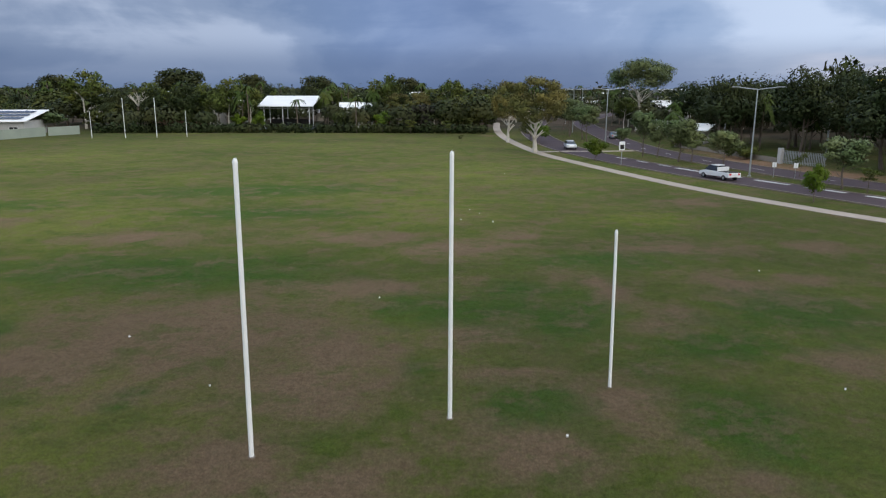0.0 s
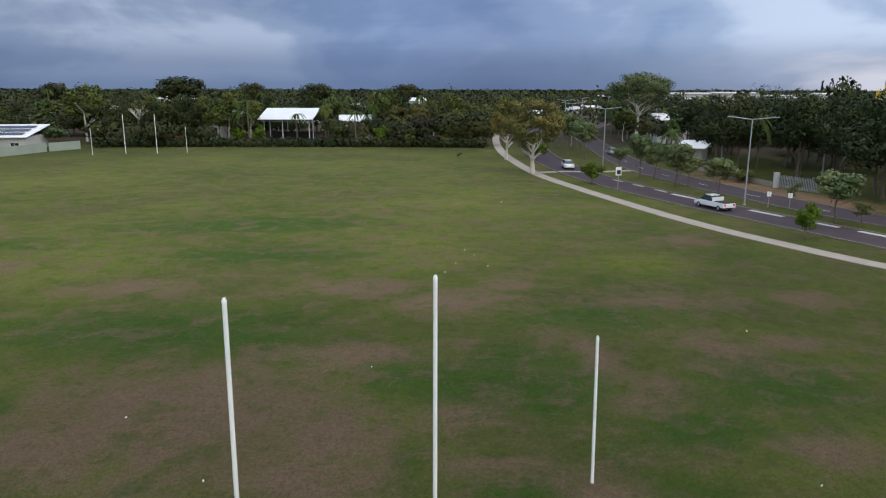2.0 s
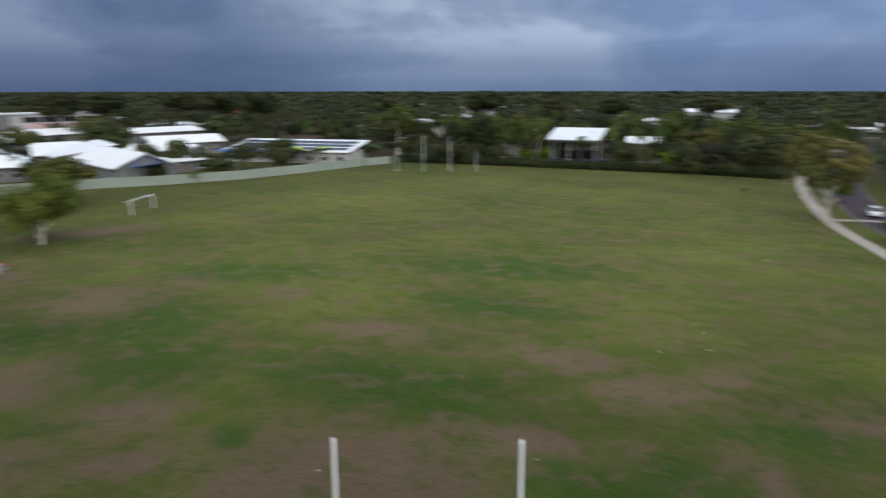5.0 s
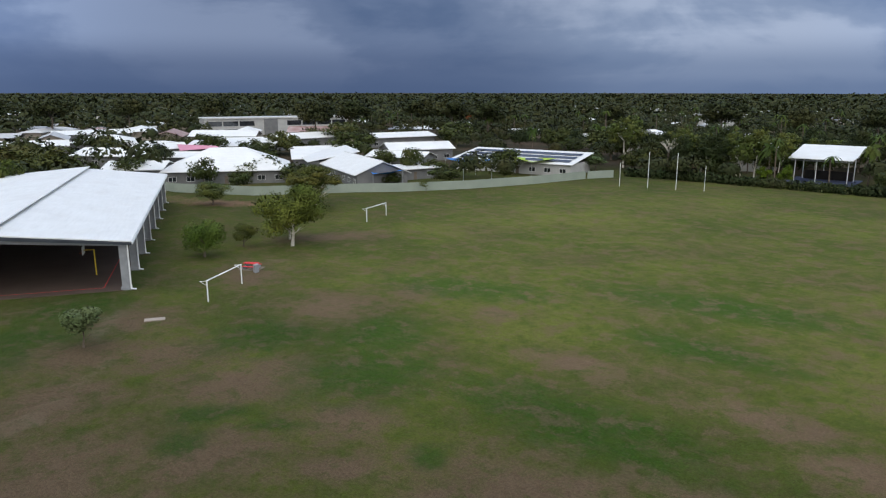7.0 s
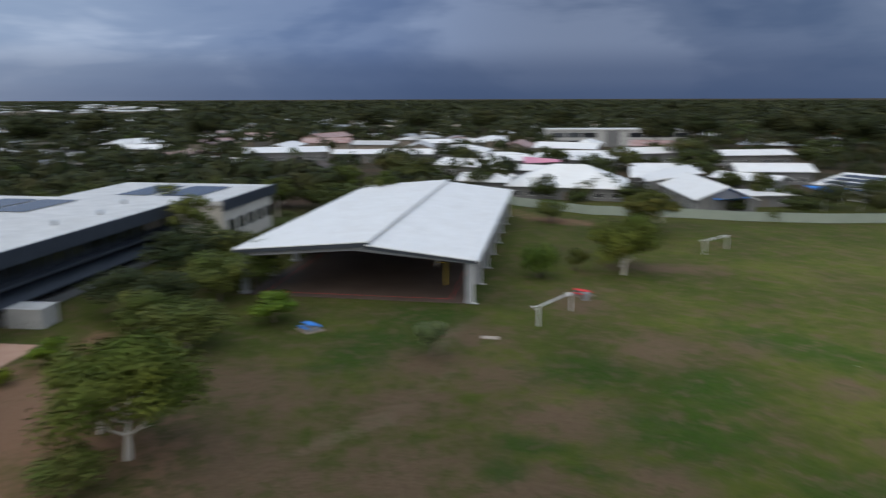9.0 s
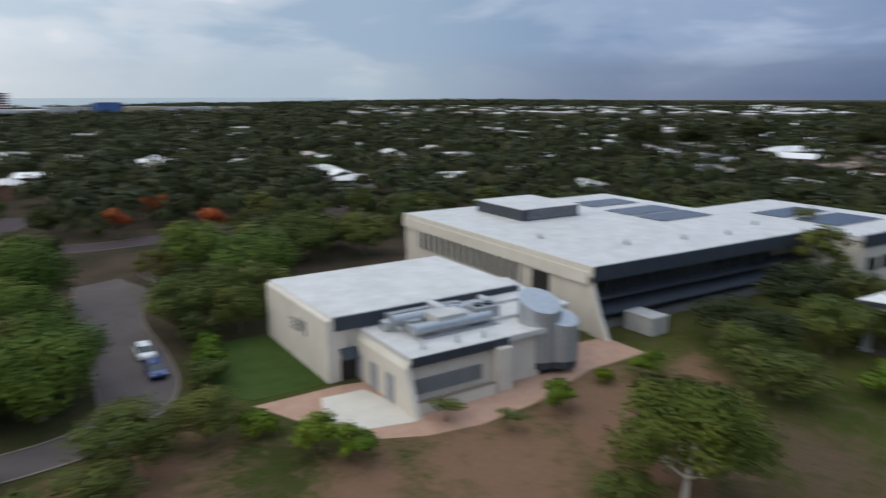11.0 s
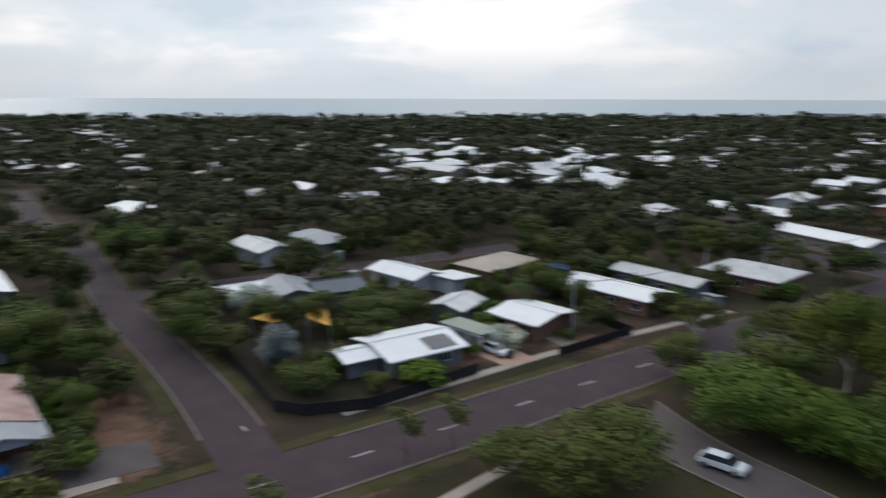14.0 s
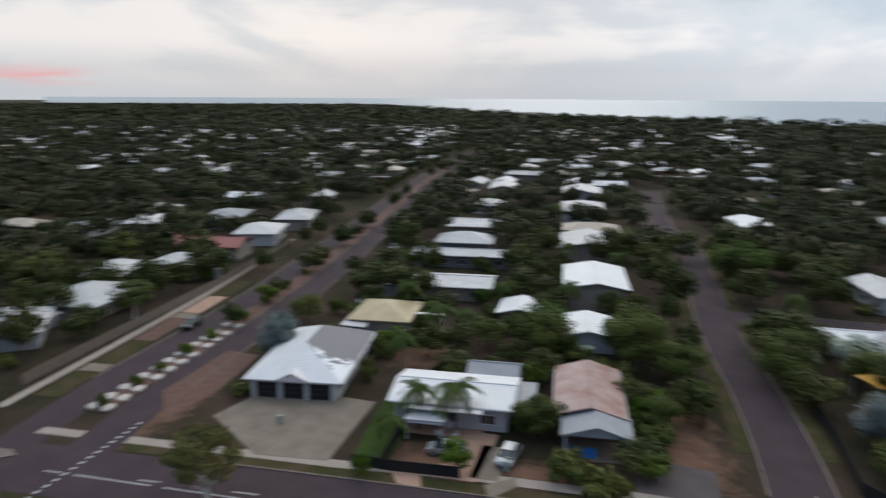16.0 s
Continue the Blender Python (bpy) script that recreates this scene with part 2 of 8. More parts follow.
def ground_material():
    k = Mat("ground_turf", 0.95, 0.0, 0.05)
    wob = k.noise(0.09, 5, 0.6)

    ragged = k.noise(0.42, 8, 0.72)
    sheets = k.noise(0.040, 7, 0.62, stretch=(1.0, 1.1, 1.0, 25))
    tuft = k.noise(1.6, 7, 0.72)
    clump = k.noise(0.55, 6, 0.7)
    fine = k.noise(14.0, 4, 0.75)
    green = k.mix(k.ramp(sheets, (0.35, 0.0), (0.64, 1.0)), (0.037, 0.057, 0.009), (0.091, 0.105, 0.022))
    straw = k.mix(k.ramp(tuft, (0.36, 0.0), (0.64, 1.0)), (0.090, 0.060, 0.042), (0.160, 0.112, 0.080))
    olive = k.mix(clump, (0.052, 0.051, 0.020), (0.088, 0.076, 0.037))
    dry = k.ramp(k.noise(0.10, 7, 0.66, stretch=(1.0, 1.0, 1.0, 35)), (0.44, 0.0), (0.66, 1.0))
    turf = k.mix(k.math("MULTIPLY", dry, 0.7), green, olive)

    # worn patches round the goal and beside the court, lush ones, bare scrapes, one yellowing spot
    marks = k.node("ShaderNodeAttribute")
    marks.attribute_name = "wear"
    chan = k.node("ShaderNodeSeparateXYZ")
    k.link(marks.outputs["Color"], chan.inputs[0])
    rag = k.math("ADD", k.math("MULTIPLY", k.math("SUBTRACT", ragged, 0.5), 3.2), k.math("MULTIPLY", k.math("SUBTRACT", tuft, 0.5), 1.8))

    def lay(under, cover, near, amount, soft=0.5):
        d = k.math("ADD", k.math("MULTIPLY", near, 3.0), rag)
        return k.mix(k.math("MULTIPLY", k.ramp(k.math("MULTIPLY", d, 0.5), (0.5 - soft / 2, 1.0), (0.5 + soft / 2, 0.0)), amount), under, cover)

    turf = lay(turf, straw, chan.outputs[0], 0.88)
    turf = lay(turf, (0.022, 0.060, 0.007), chan.outputs[1], 0.78)
    turf = lay(turf, (0.092, 0.120, 0.012), marks.outputs["Alpha"], 0.6)
    turf = lay(turf, (0.17, 0.135, 0.10), chan.outputs[2], 0.5)
    blotch = k.noise(0.36, 8, 0.74)
    turf = k.mix(k.math("MULTIPLY", k.ramp(blotch, (0.51, 0.0), (0.60, 1.0)), 0.52), turf, straw)
    turf = k.mix(k.math("MULTIPLY", k.ramp(blotch, (0.39, 1.0), (0.48, 0.0)), 0.55), turf, (0.038, 0.064, 0.009))
    turf = k.mix(k.math("MULTIPLY", k.ramp(clump, (0.48, 0.0), (0.68, 1.0)), 0.28), turf, straw)
    grain = k.noise(5.0, 5, 0.8)
    # blade and tuft grain: it lightens and darkens whatever grows there
    for g, lo, hi in ((tuft, (0.34, 1.15), (0.66, 0.82)), (fine, (0.30, 0.66), (0.70, 1.36)), (grain, (0.32, 0.70), (0.68, 1.30))):
        turf = k.mix(1.0, turf, k.ramp(g, lo, hi), "MULTIPLY")
    # the turf's colour is paler round the oval's middle and darker towards its ends
    mid = k.node("ShaderNodeVectorMath")
    mid.operation = "DISTANCE"
    mid.inputs[1].default_value = (-32, 105, 0)
    k.link(k.place(), mid.inputs[0])
    rim = k.math("ADD", k.math("MULTIPLY", mid.outputs["Value"], 0.01), k.math("MULTIPLY", k.math("SUBTRACT", wob, 0.5), 0.5))
    turf = k.mix(1.0, turf, k.ramp(rim, (0.42, (1.26, 1.17, 1.10)), (0.82, (0.75, 0.71, 0.67))), "MULTIPLY")
    # blades catch the low light when the turf is seen along the ground
    k.p.inputs["Sheen Weight"].default_value, k.p.inputs["Sheen Roughness"].default_value = 0.030, 0.5
    k.p.inputs["Sheen Tint"].default_value = (0.80, 1.0, 0.50, 1)
    # gardens and litter away from the oval
    far = k.node("ShaderNodeVectorMath")
    far.operation = "LENGTH"
    off = k.node("ShaderNodeVectorMath")
    off.operation = "SUBTRACT"
    off.inputs[1].default_value = (-35, 75, 0)
    k.link(k.place(), off.inputs[0]), k.link(off.outputs[0], far.inputs[0])
    garden = k.mix(k.ramp(k.noise(0.06, 6, 0.65), (0.40, 0.0), (0.62, 1.0)), (0.026, 0.023, 0.014), (0.062, 0.040, 0.031))
    turf = k.mix(k.ramp(k.math("MULTIPLY", far.outputs["Value"], 0.005), (0.62, 0.0), (0.72, 1.0)), turf, garden)
    # bare red earth beside the buildings
    marks2 = k.node("ShaderNodeAttribute")
    marks2.attribute_name = "earth"
    earth = k.mix(tuft, (0.144, 0.077, 0.049), (0.234, 0.135, 0.095))
    turf = lay(turf, earth, marks2.outputs["Fac"], 0.85)
    k.bump(k.math("ADD", tuft, fine), 0.6, 0.08)
    return k.color(turf)


M = {}
M["turf"] = ground_material()
M["asphalt"] = mottled("asphalt", (0.038, 0.0250, 0.0290), (0.057, 0.038, 0.043), 0.25, 0.9, bump=0.3, fine=18)
M["asphalt_pale"] = mottled("asphalt_worn", (0.070, 0.057, 0.056), (0.102, 0.083, 0.079), 0.25, 0.9, bump=0.3, fine=18)
M["concrete"] = mottled("concrete_path", (0.27, 0.225, 0.19), (0.35, 0.295, 0.25), 0.5, 0.85, fine=12)
M["kerb"] = mottled("kerb_concrete", (0.13, 0.105, 0.085), (0.20, 0.165, 0.135), 0.8, 0.85, fine=10)
M["paving"] = mottled("red_paving", (0.34, 0.20, 0.14), (0.42, 0.27, 0.20), 0.6, 0.85, fine=8)
M["drive"] = mottled("driveway_concrete", (0.15, 0.12, 0.092), (0.23, 0.19, 0.15), 0.4, 0.85, fine=8)
M["court"] = mottled("court_floor", (0.060, 0.042, 0.034), (0.090, 0.064, 0.052), 0.2, 0.7, fine=6)
M["line"] = mottled("road_paint", (0.36, 0.35, 0.34), (0.50, 0.49, 0.47), 1.5, 0.7, fine=12)
M["white"] = mottled("white_paint", (0.72, 0.73, 0.74), (0.82, 0.82, 0.82), 1.0, 0.5, bump=0.05)
M["roof_white"] = roof_sheet("roof_white", (0.60, 0.59, 0.58), (0.47, 0.46, 0.45))
M["roof_bright"] = roof_sheet("roof_bright_white", (0.76, 0.755, 0.75), (0.70, 0.69, 0.68))
M["roof_grey"] = roof_sheet("roof_grey", (0.30, 0.31, 0.33), (0.24, 0.25, 0.27))
M["roof_pale"] = roof_sheet("roof_weathered", (0.52, 0.52, 0.52), (0.40, 0.39, 0.38))
M["roof_rust"] = roof_sheet("roof_rusty", (0.42, 0.31, 0.28), (0.25, 0.105, 0.08))
M["roof_tan"] = roof_sheet("roof_tan", (0.52, 0.42, 0.24), (0.42, 0.33, 0.20))
M["roof_brown"] = roof_sheet("roof_beige", (0.40, 0.33, 0.26), (0.32, 0.26, 0.21))
M["roof_red"] = roof_sheet("roof_red", (0.24, 0.05, 0.045), (0.18, 0.04, 0.04))
M["roof_blue"] = roof_sheet("roof_blue_grey", (0.075, 0.095, 0.13), (0.06, 0.075, 0.10))
M["roof_green"] = roof_sheet("roof_grey_green", (0.24, 0.27, 0.22), (0.19, 0.22, 0.18))
M["wall_cream"] = mottled("wall_cream", (0.22, 0.19, 0.155), (0.30, 0.26, 0.22), 0.5, 0.85)
M["wall_white"] = mottled("wall_white", (0.38, 0.375, 0.365), (0.48, 0.475, 0.465), 0.5, 0.8)
M["wall_brick"] = mottled("wall_brick", (0.16, 0.088, 0.062), (0.22, 0.12, 0.086), 1.5, 0.9, fine=14)
M["wall_grey"] = mottled("wall_grey", (0.14, 0.14, 0.145), (0.20, 0.20, 0.20), 0.5, 0.85)
M["wall_concrete"] = mottled("wall_offwhite_concrete", (0.50, 0.46, 0.40), (0.60, 0.56, 0.50), 0.35, 0.85, fine=9)
M["charcoal"] = mottled("charcoal_metal", (0.030, 0.036, 0.048), (0.046, 0.054, 0.068), 0.6, 0.5, bump=0.05)
# near-black: holds the shade of interiors and recesses; also dark doors and panels
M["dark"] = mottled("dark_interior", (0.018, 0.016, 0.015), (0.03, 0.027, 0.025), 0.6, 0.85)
M["steel"] = mottled("galvanised_steel", (0.34, 0.36, 0.38), (0.45, 0.47, 0.49), 2.0, 0.4, 0.6, bump=0.05)
M["steel_grey"] = mottled("grey_painted_steel", (0.22, 0.23, 0.25), (0.30, 0.31, 0.33), 1.5, 0.5, bump=0.05)
M["fence_green"] = mottled("fence_pale_green", (0.25, 0.29, 0.25), (0.31, 0.35, 0.30), 0.3, 0.6, fine=6)
M["fence_black"] = mottled("fence_black", (0.014, 0.013, 0.014), (0.024, 0.022, 0.022), 0.6, 0.7)
M["timber"] = mottled("timber_grey", (0.14, 0.11, 0.09), (0.20, 0.16, 0.13), 1.5, 0.9, fine=10)
M["red"] = mottled("red_fabric", (0.55, 0.035, 0.04), (0.62, 0.05, 0.05), 2.0, 0.8)
M["blue"] = mottled("blue_fabric", (0.03, 0.17, 0.55), (0.05, 0.23, 0.62), 2.0, 0.8)
M["pink"] = mottled("pink_shade", (0.55, 0.22, 0.30), (0.62, 0.27, 0.36), 2.0, 0.8)
M["yellow"] = mottled("yellow_paint", (0.55, 0.38, 0.03), (0.62, 0.44, 0.05), 2.0, 0.6)
M["lime"] = mottled("lime_shade", (0.32, 0.45, 0.05), (0.38, 0.52, 0.08), 2.0, 0.8)
M["orange"] = mottled("orange_blossom", (0.45, 0.09, 0.02), (0.55, 0.13, 0.03), 2.0, 0.8)
M["car_white"] = mottled("car_white", (0.68, 0.69, 0.70), (0.74, 0.74, 0.75), 1.0, 0.25, bump=0, spec=0.6)
M["car_silver"] = mottled("car_silver", (0.34, 0.36, 0.38), (0.40, 0.42, 0.44), 1.0, 0.28, 0.5, bump=0, spec=0.6)
M["car_blue"] = mottled("car_blue", (0.012, 0.035, 0.14), (0.02, 0.05, 0.18), 1.0, 0.25, bump=0, spec=0.6)
M["car_dark"] = mottled("car_dark", (0.018, 0.018, 0.024), (0.028, 0.028, 0.034), 1.0, 0.3, bump=0, spec=0.6)
M["tyre"] = mottled("tyre_rubber", (0.012, 0.012, 0.012), (0.02, 0.02, 0.02), 3.0, 0.9)
M["bark_pale"] = mottled("bark_pale", (0.42, 0.38, 0.33), (0.56, 0.52, 0.46), 1.2, 0.9, bump=0.4, fine=7)
M["bark"] = mottled("bark_brown", (0.095, 0.072, 0.055), (0.15, 0.12, 0.095), 1.2, 0.9, bump=0.5, fine=7)
M["rock"] = mottled("pale_rock", (0.42, 0.37, 0.33), (0.55, 0.50, 0.45), 1.2, 0.9, bump=0.4, fine=6)
M["clay"] = mottled("median_earth", (0.10, 0.055, 0.042), (0.15, 0.085, 0.065), 0.8, 0.95, fine=6)
M["verge"] = mottled("verge_grass", (0.030, 0.042, 0.010), (0.085, 0.060, 0.038), 0.35, 0.95, fine=6, spec=0.05)
M["lawn"] = mottled("lawn", (0.030, 0.056, 0.013), (0.052, 0.076, 0.021), 0.4, 0.95, fine=6, spec=0.05)
M["leaf_gum"] = leaf_material("leaf_gum", (0.0286, 0.0324, 0.0068), (0.0744, 0.0756, 0.0169), (0.1288, 0.1188, 0.0338))
M["leaf_weep"] = leaf_material("leaf_weep", (0.036, 0.050, 0.009), (0.078, 0.098, 0.018), (0.130, 0.146, 0.032))
M["leaf_dense"] = leaf_material("leaf_dense", (0.0340, 0.0580, 0.0100), (0.0640, 0.0980, 0.0160), (0.1120, 0.1500, 0.0260))
M["leaf_mid"] = leaf_material("leaf_mid", (0.0440, 0.0550, 0.0135), (0.0720, 0.0850, 0.0200), (0.1150, 0.1280, 0.0340))
M["leaf_dark"] = leaf_material("leaf_dark", (0.0095, 0.0150, 0.0062), (0.0250, 0.0345, 0.0130), (0.0500, 0.0600, 0.0220))
M["leaf_lime"] = leaf_material("leaf_lime", (0.034, 0.062, 0.006), (0.07, 0.112, 0.01), (0.12, 0.158, 0.018))
M["leaf_silver"] = leaf_material("leaf_silver", (0.085, 0.11, 0.11), (0.14, 0.17, 0.17), (0.20, 0.23, 0.22))
M["leaf_palm"] = leaf_material("leaf_palm", (0.015, 0.029, 0.005), (0.036, 0.056, 0.01), (0.064, 0.086, 0.016))
M["blossom"] = leaf_material("blossom_white", (0.10, 0.14, 0.06), (0.40, 0.42, 0.36), (0.62, 0.62, 0.58))
M["leaf_red"] = leaf_material("leaf_red", (0.10, 0.025, 0.01), (0.25, 0.06, 0.02), (0.40, 0.10, 0.03))
M["leaf_shade"] = leaf_material("leaf_shade", (0.028, 0.036, 0.011), (0.049, 0.058, 0.017), (0.080, 0.090, 0.028))
M["leaf_plum"] = leaf_material("leaf_plum", (0.014, 0.011, 0.010), (0.026, 0.020, 0.020), (0.048, 0.036, 0.034))
M["leaf_ochre"] = leaf_material("leaf_ochre", (0.070, 0.064, 0.018), (0.130, 0.116, 0.038), (0.190, 0.168, 0.062))
M["leaf_far"] = leaf_material("leaf_far", (0.021, 0.026, 0.010), (0.032, 0.037, 0.014), (0.048, 0.051, 0.020))


def glass_material():
    k = Mat("window_glass", 0.08, 0.0, 0.8)
    return k.color(k.mix(k.noise(0.8, 2), (0.012, 0.014, 0.017), (0.03, 0.034, 0.04)))


def solar_material():
    k = Mat("solar_cells", 0.22, 0.0, 0.6)
    b = k.node("ShaderNodeTexBrick")
    b.offset = 0.0
    b.inputs["Color1"].default_value, b.inputs["Color2"].default_value = (0.022, 0.028, 0.050, 1), (0.028, 0.036, 0.064, 1)
    b.inputs["Mortar"].default_value = (0.12, 0.125, 0.14, 1)
    b.inputs["Scale"].default_value, b.inputs["Mortar Size"].default_value = 1.0, 0.03
    b.inputs["Brick Width"].default_value, b.inputs["Row Height"].default_value = 1.0, 1.65
    k.link(k.local(), b.inputs["Vector"])
    return k.color(b.outputs["Color"])


def sea_material():
    k = Mat("sea_water", 0.35, 0.0, 0.5)
    n = k.noise(0.012, 5, 0.6, stretch=(1.0, 4.0, 1.0))
    k.bump(k.noise(0.08, 4), 0.3, 0.5)
    return k.color(k.mix(n, (0.15, 0.22, 0.26), (0.23, 0.30, 0.34)))


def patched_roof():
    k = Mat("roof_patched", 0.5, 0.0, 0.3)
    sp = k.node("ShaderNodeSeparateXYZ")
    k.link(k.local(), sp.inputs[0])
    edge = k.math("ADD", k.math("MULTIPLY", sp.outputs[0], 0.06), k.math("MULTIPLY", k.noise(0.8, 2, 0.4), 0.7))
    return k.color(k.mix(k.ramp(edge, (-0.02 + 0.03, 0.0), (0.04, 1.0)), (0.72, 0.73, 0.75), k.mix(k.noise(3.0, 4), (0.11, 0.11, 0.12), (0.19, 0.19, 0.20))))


M["roof_patched"] = patched_roof()
M["glass"], M["solar"], M["sea"] = glass_material(), solar_material(), sea_material()


# ---- building blocks ----
class Shape:
    """Vertices and faces of one mesh."""

    def __init__(self):
        self.v, self.f = [], []

    def add(self, verts, faces):
        n = len(self.v)
        self.v += [tuple(p) for p in verts]
        self.f += [tuple(i + n for i in f) for f in faces]
        return self

    def box(self, x0, y0, z0, x1, y1, z1):
        return self.add([(x, y, z) for z in (z0, z1) for x, y in ((x0, y0), (x1, y0), (x1, y1), (x0, y1))],
                        [(3, 2, 1, 0), (4, 5, 6, 7), (0, 1, 5, 4), (1, 2, 6, 5), (2, 3, 7, 6), (3, 0, 4, 7)])

    def prism(self, outline, z0, z1):
        """An upright slab over a flat outline, counter-clockwise; z1 may be a list, one height a corner."""
        n = len(outline)
        tops = z1 if isinstance(z1, (list, tuple)) else [z1] * n
        lows = z0 if isinstance(z0, (list, tuple)) else [z0] * n
        return self.add([(x, y, z) for (x, y), z in zip(outline, lows)] + [(x, y, z) for (x, y), z in zip(outline, tops)],
                        [tuple(range(n - 1, -1, -1)), tuple(range(n, 2 * n))] + [(i, (i + 1) % n, n + (i + 1) % n, n + i) for i in range(n)])

    def tube(self, a, b, ra, rb, sides=8):
        a, b = Vector(a), Vector(b)
        d = (b - a).normalized()
        s = d.cross(Vector((0, 0, 1)) if abs(d.z) < 0.95 else Vector((1, 0, 0))).normalized()
        t = d.cross(s)
        ring = [(math.cos(TAU * i / sides), math.sin(TAU * i / sides)) for i in range(sides)]
        vs = [a + (s * c + t * q) * ra for c, q in ring] + [b + (s * c + t * q) * rb for c, q in ring]
        return self.add(vs, [(i, (i + 1) % sides, sides + (i + 1) % sides, sides + i) for i in range(sides)] + [tuple(range(sides - 1, -1, -1)), tuple(range(sides, 2 * sides))])

    def strip(self, left, right, z0, z1):
        """A band between two lines of points, with thickness."""
        n = len(left)
        vs = [(x, y, z1) for x, y in left] + [(x, y, z1) for x, y in right] + [(x, y, z0) for x, y in left] + [(x, y, z0) for x, y in right]
        fs = []
        for i in range(n - 1):
            fs += [(n + i, n + i + 1, i + 1, i), (i, i + 1, 2 * n + i + 1, 2 * n + i), (n + i + 1, n + i, 3 * n + i, 3 * n + i + 1)]
        fs += [(0, 2 * n, 3 * n, n), (n - 1, 2 * n - 1, 4 * n - 1, 3 * n - 1)]
        return self.add(vs, fs)

    def mesh(self, name, material, smooth=False):
        me = bpy.data.meshes.new(name)
        me.from_pydata(self.v, [], self.f)
        me.materials.append(M[material])
        if smooth:
            me.shade_smooth()
        me.update()
        return me


def thing(name, m=None, label="", category="", group="", kind=""):
    ob = new(name)
    ob.empty_display_size = 0.5
    if m is not None:
        ob.matrix_basis = m
    return tagged(ob, label, category, group, kind)


def part(name, shape, material, parent, label="", m=None, smooth=False):
    """One mesh object under a thing or a part."""
    me = shape if isinstance(shape, bpy.types.Mesh) else shape.mesh(name, material, smooth)
    ob = new(name, me)
    ob.parent = parent
    if m is not None:
        ob.matrix_basis = m
    return tagged(ob, label)


def whole(name, shape, material, label, category, kind="", m=None, group=""):
    ob = new(name, shape.mesh(name, material))
    if m is not None:
        ob.matrix_basis = m
    return tagged(ob, label, category, group, kind)


def sides_of(line, width, shift=0.0):
    """The left and right edge of a band of that width along a line."""
    pts = [Vector(p) for p in line]
    left, right = [], []
    for i, p in enumerate(pts):
        d = (pts[min(i + 1, len(pts) - 1)] - pts[max(i - 1, 0)]).normalized()
        n = Vector((-d.y, d.x))
        left.append(tuple(p + n * (shift + width / 2)))
        right.append(tuple(p + n * (shift - width / 2)))
    return left, right


def smooth_line(line, step=4.0):
    """Rounds a line of points off (Catmull-Rom)."""
    pts = [Vector(p) for p in line]
    out = []
    for i in range(len(pts) - 1):
        p0, p1, p2, p3 = pts[max(i - 1, 0)], pts[i], pts[i + 1], pts[min(i + 2, len(pts) - 1)]
        n = max(2, int((p2 - p1).length / step))
        for k in range(n):
            t = k / n
            out.append(0.5 * (2 * p1 + (p2 - p0) * t + (2 * p0 - 5 * p1 + 4 * p2 - p3) * t * t + (3 * p1 - p0 - 3 * p2 + p3) * t ** 3))
    return [tuple(p) for p in out] + [tuple(pts[-1])]


# ---- ground, sea and roads ----
def flat(points, z):
    return Shape().add([(x, y, z) for x, y in points], [tuple(range(len(points)))])


def polar(deg, dist):
    """A point of the plan by its bearing (degrees to the left of +y) and distance."""
    return -math.sin(radians(deg)) * dist, math.cos(radians(deg)) * dist


# patches of the turf: middle, half-widths and turn
WORN = ((-12.1, 29.7, 6.8, 5.4, 0), (-15.5, 26, 3.6, 4.2, 0), (-4.6, 23.7, 3.2, 2.5, 0), (-6.5, 18.2, 2.2, 1.9, 0), (-4.3, 27.6, 2.8, 3.6, 0), (-4.4, 36.9, 4.0, 1.8, 0), (2.2, 25.0, 1.8, 0.8, 0), (6.4, 22.6, 1.9, 2.0, 0), (2.7, 19.6, 2.3, 2.0, 0), (9.9, 30.5, 2.4, 0.8, 0), (16.5, 37.4, 2.0, 3.4, 0), (16.2, 26.5, 1.6, 1.4, 0), (8.7, 17.7, 1.3, 1.0, 0), (-3.0, 17.2, 2.0, 1.5, 0), (-5.4, 50.6, 4.4, 2.0, 0))
WORN += ((1.5, 47.3, 4.4, 2.6, 4), (5.4, 51.5, 1.8, 1.6, 3), (9.0, 37.3, 1.0, 3.7, 3), (11.5, 32.6, 1.8, 1.3, 3), (1.4, 29.8, 1.8, 1.4, 3), (21.2, 39.1, 2.0, 1.2, 4), (24.5, 67.7, 3.3, 2.3, 4), (-36.4, 57.0, 2.4, 1.6, 3), (15.6, 47.1, 4.7, 2.1, 4), (-22.8, 50.2, 4.3, 2.0, 3), (26.1, 47.7, 2.4, 2.0, 4), (-81.7, 67.6, 3.0, 2.0, 0), (-81, 70, 9, 3, 60), (-70, 48, 4, 6, 60))
WORN += ((-62.7, 28.7, 4.2, 4.8, 43), (-56.6, 21.6, 5.4, 4.8, 43), (-47.8, 16.4, 4.0, 5.0, 43), (-40.1, 27.9, 5.3, 4.4, 43), (-28.6, 29.6, 3.0, 2.9, 43), (-50.3, 27.4, 4.2, 3.9, 43), (-31.6, 20.0, 5.4, 3.6, 43), (-51.1, 46.4, 4.6, 5.0, 43), (-40.2, 33.1, 2.3, 2.6, 43), (-23.8, 25.6, 2.9, 1.8, 43), (-36.5, 13.0, 5.0, 5.0, 43), (-48.5, 56.8, 2.7, 3.1, 43), (-56, 4, 9, 5, 40), (-40, 2, 12, 6, 30), (-24, 12, 10, 5, 0))
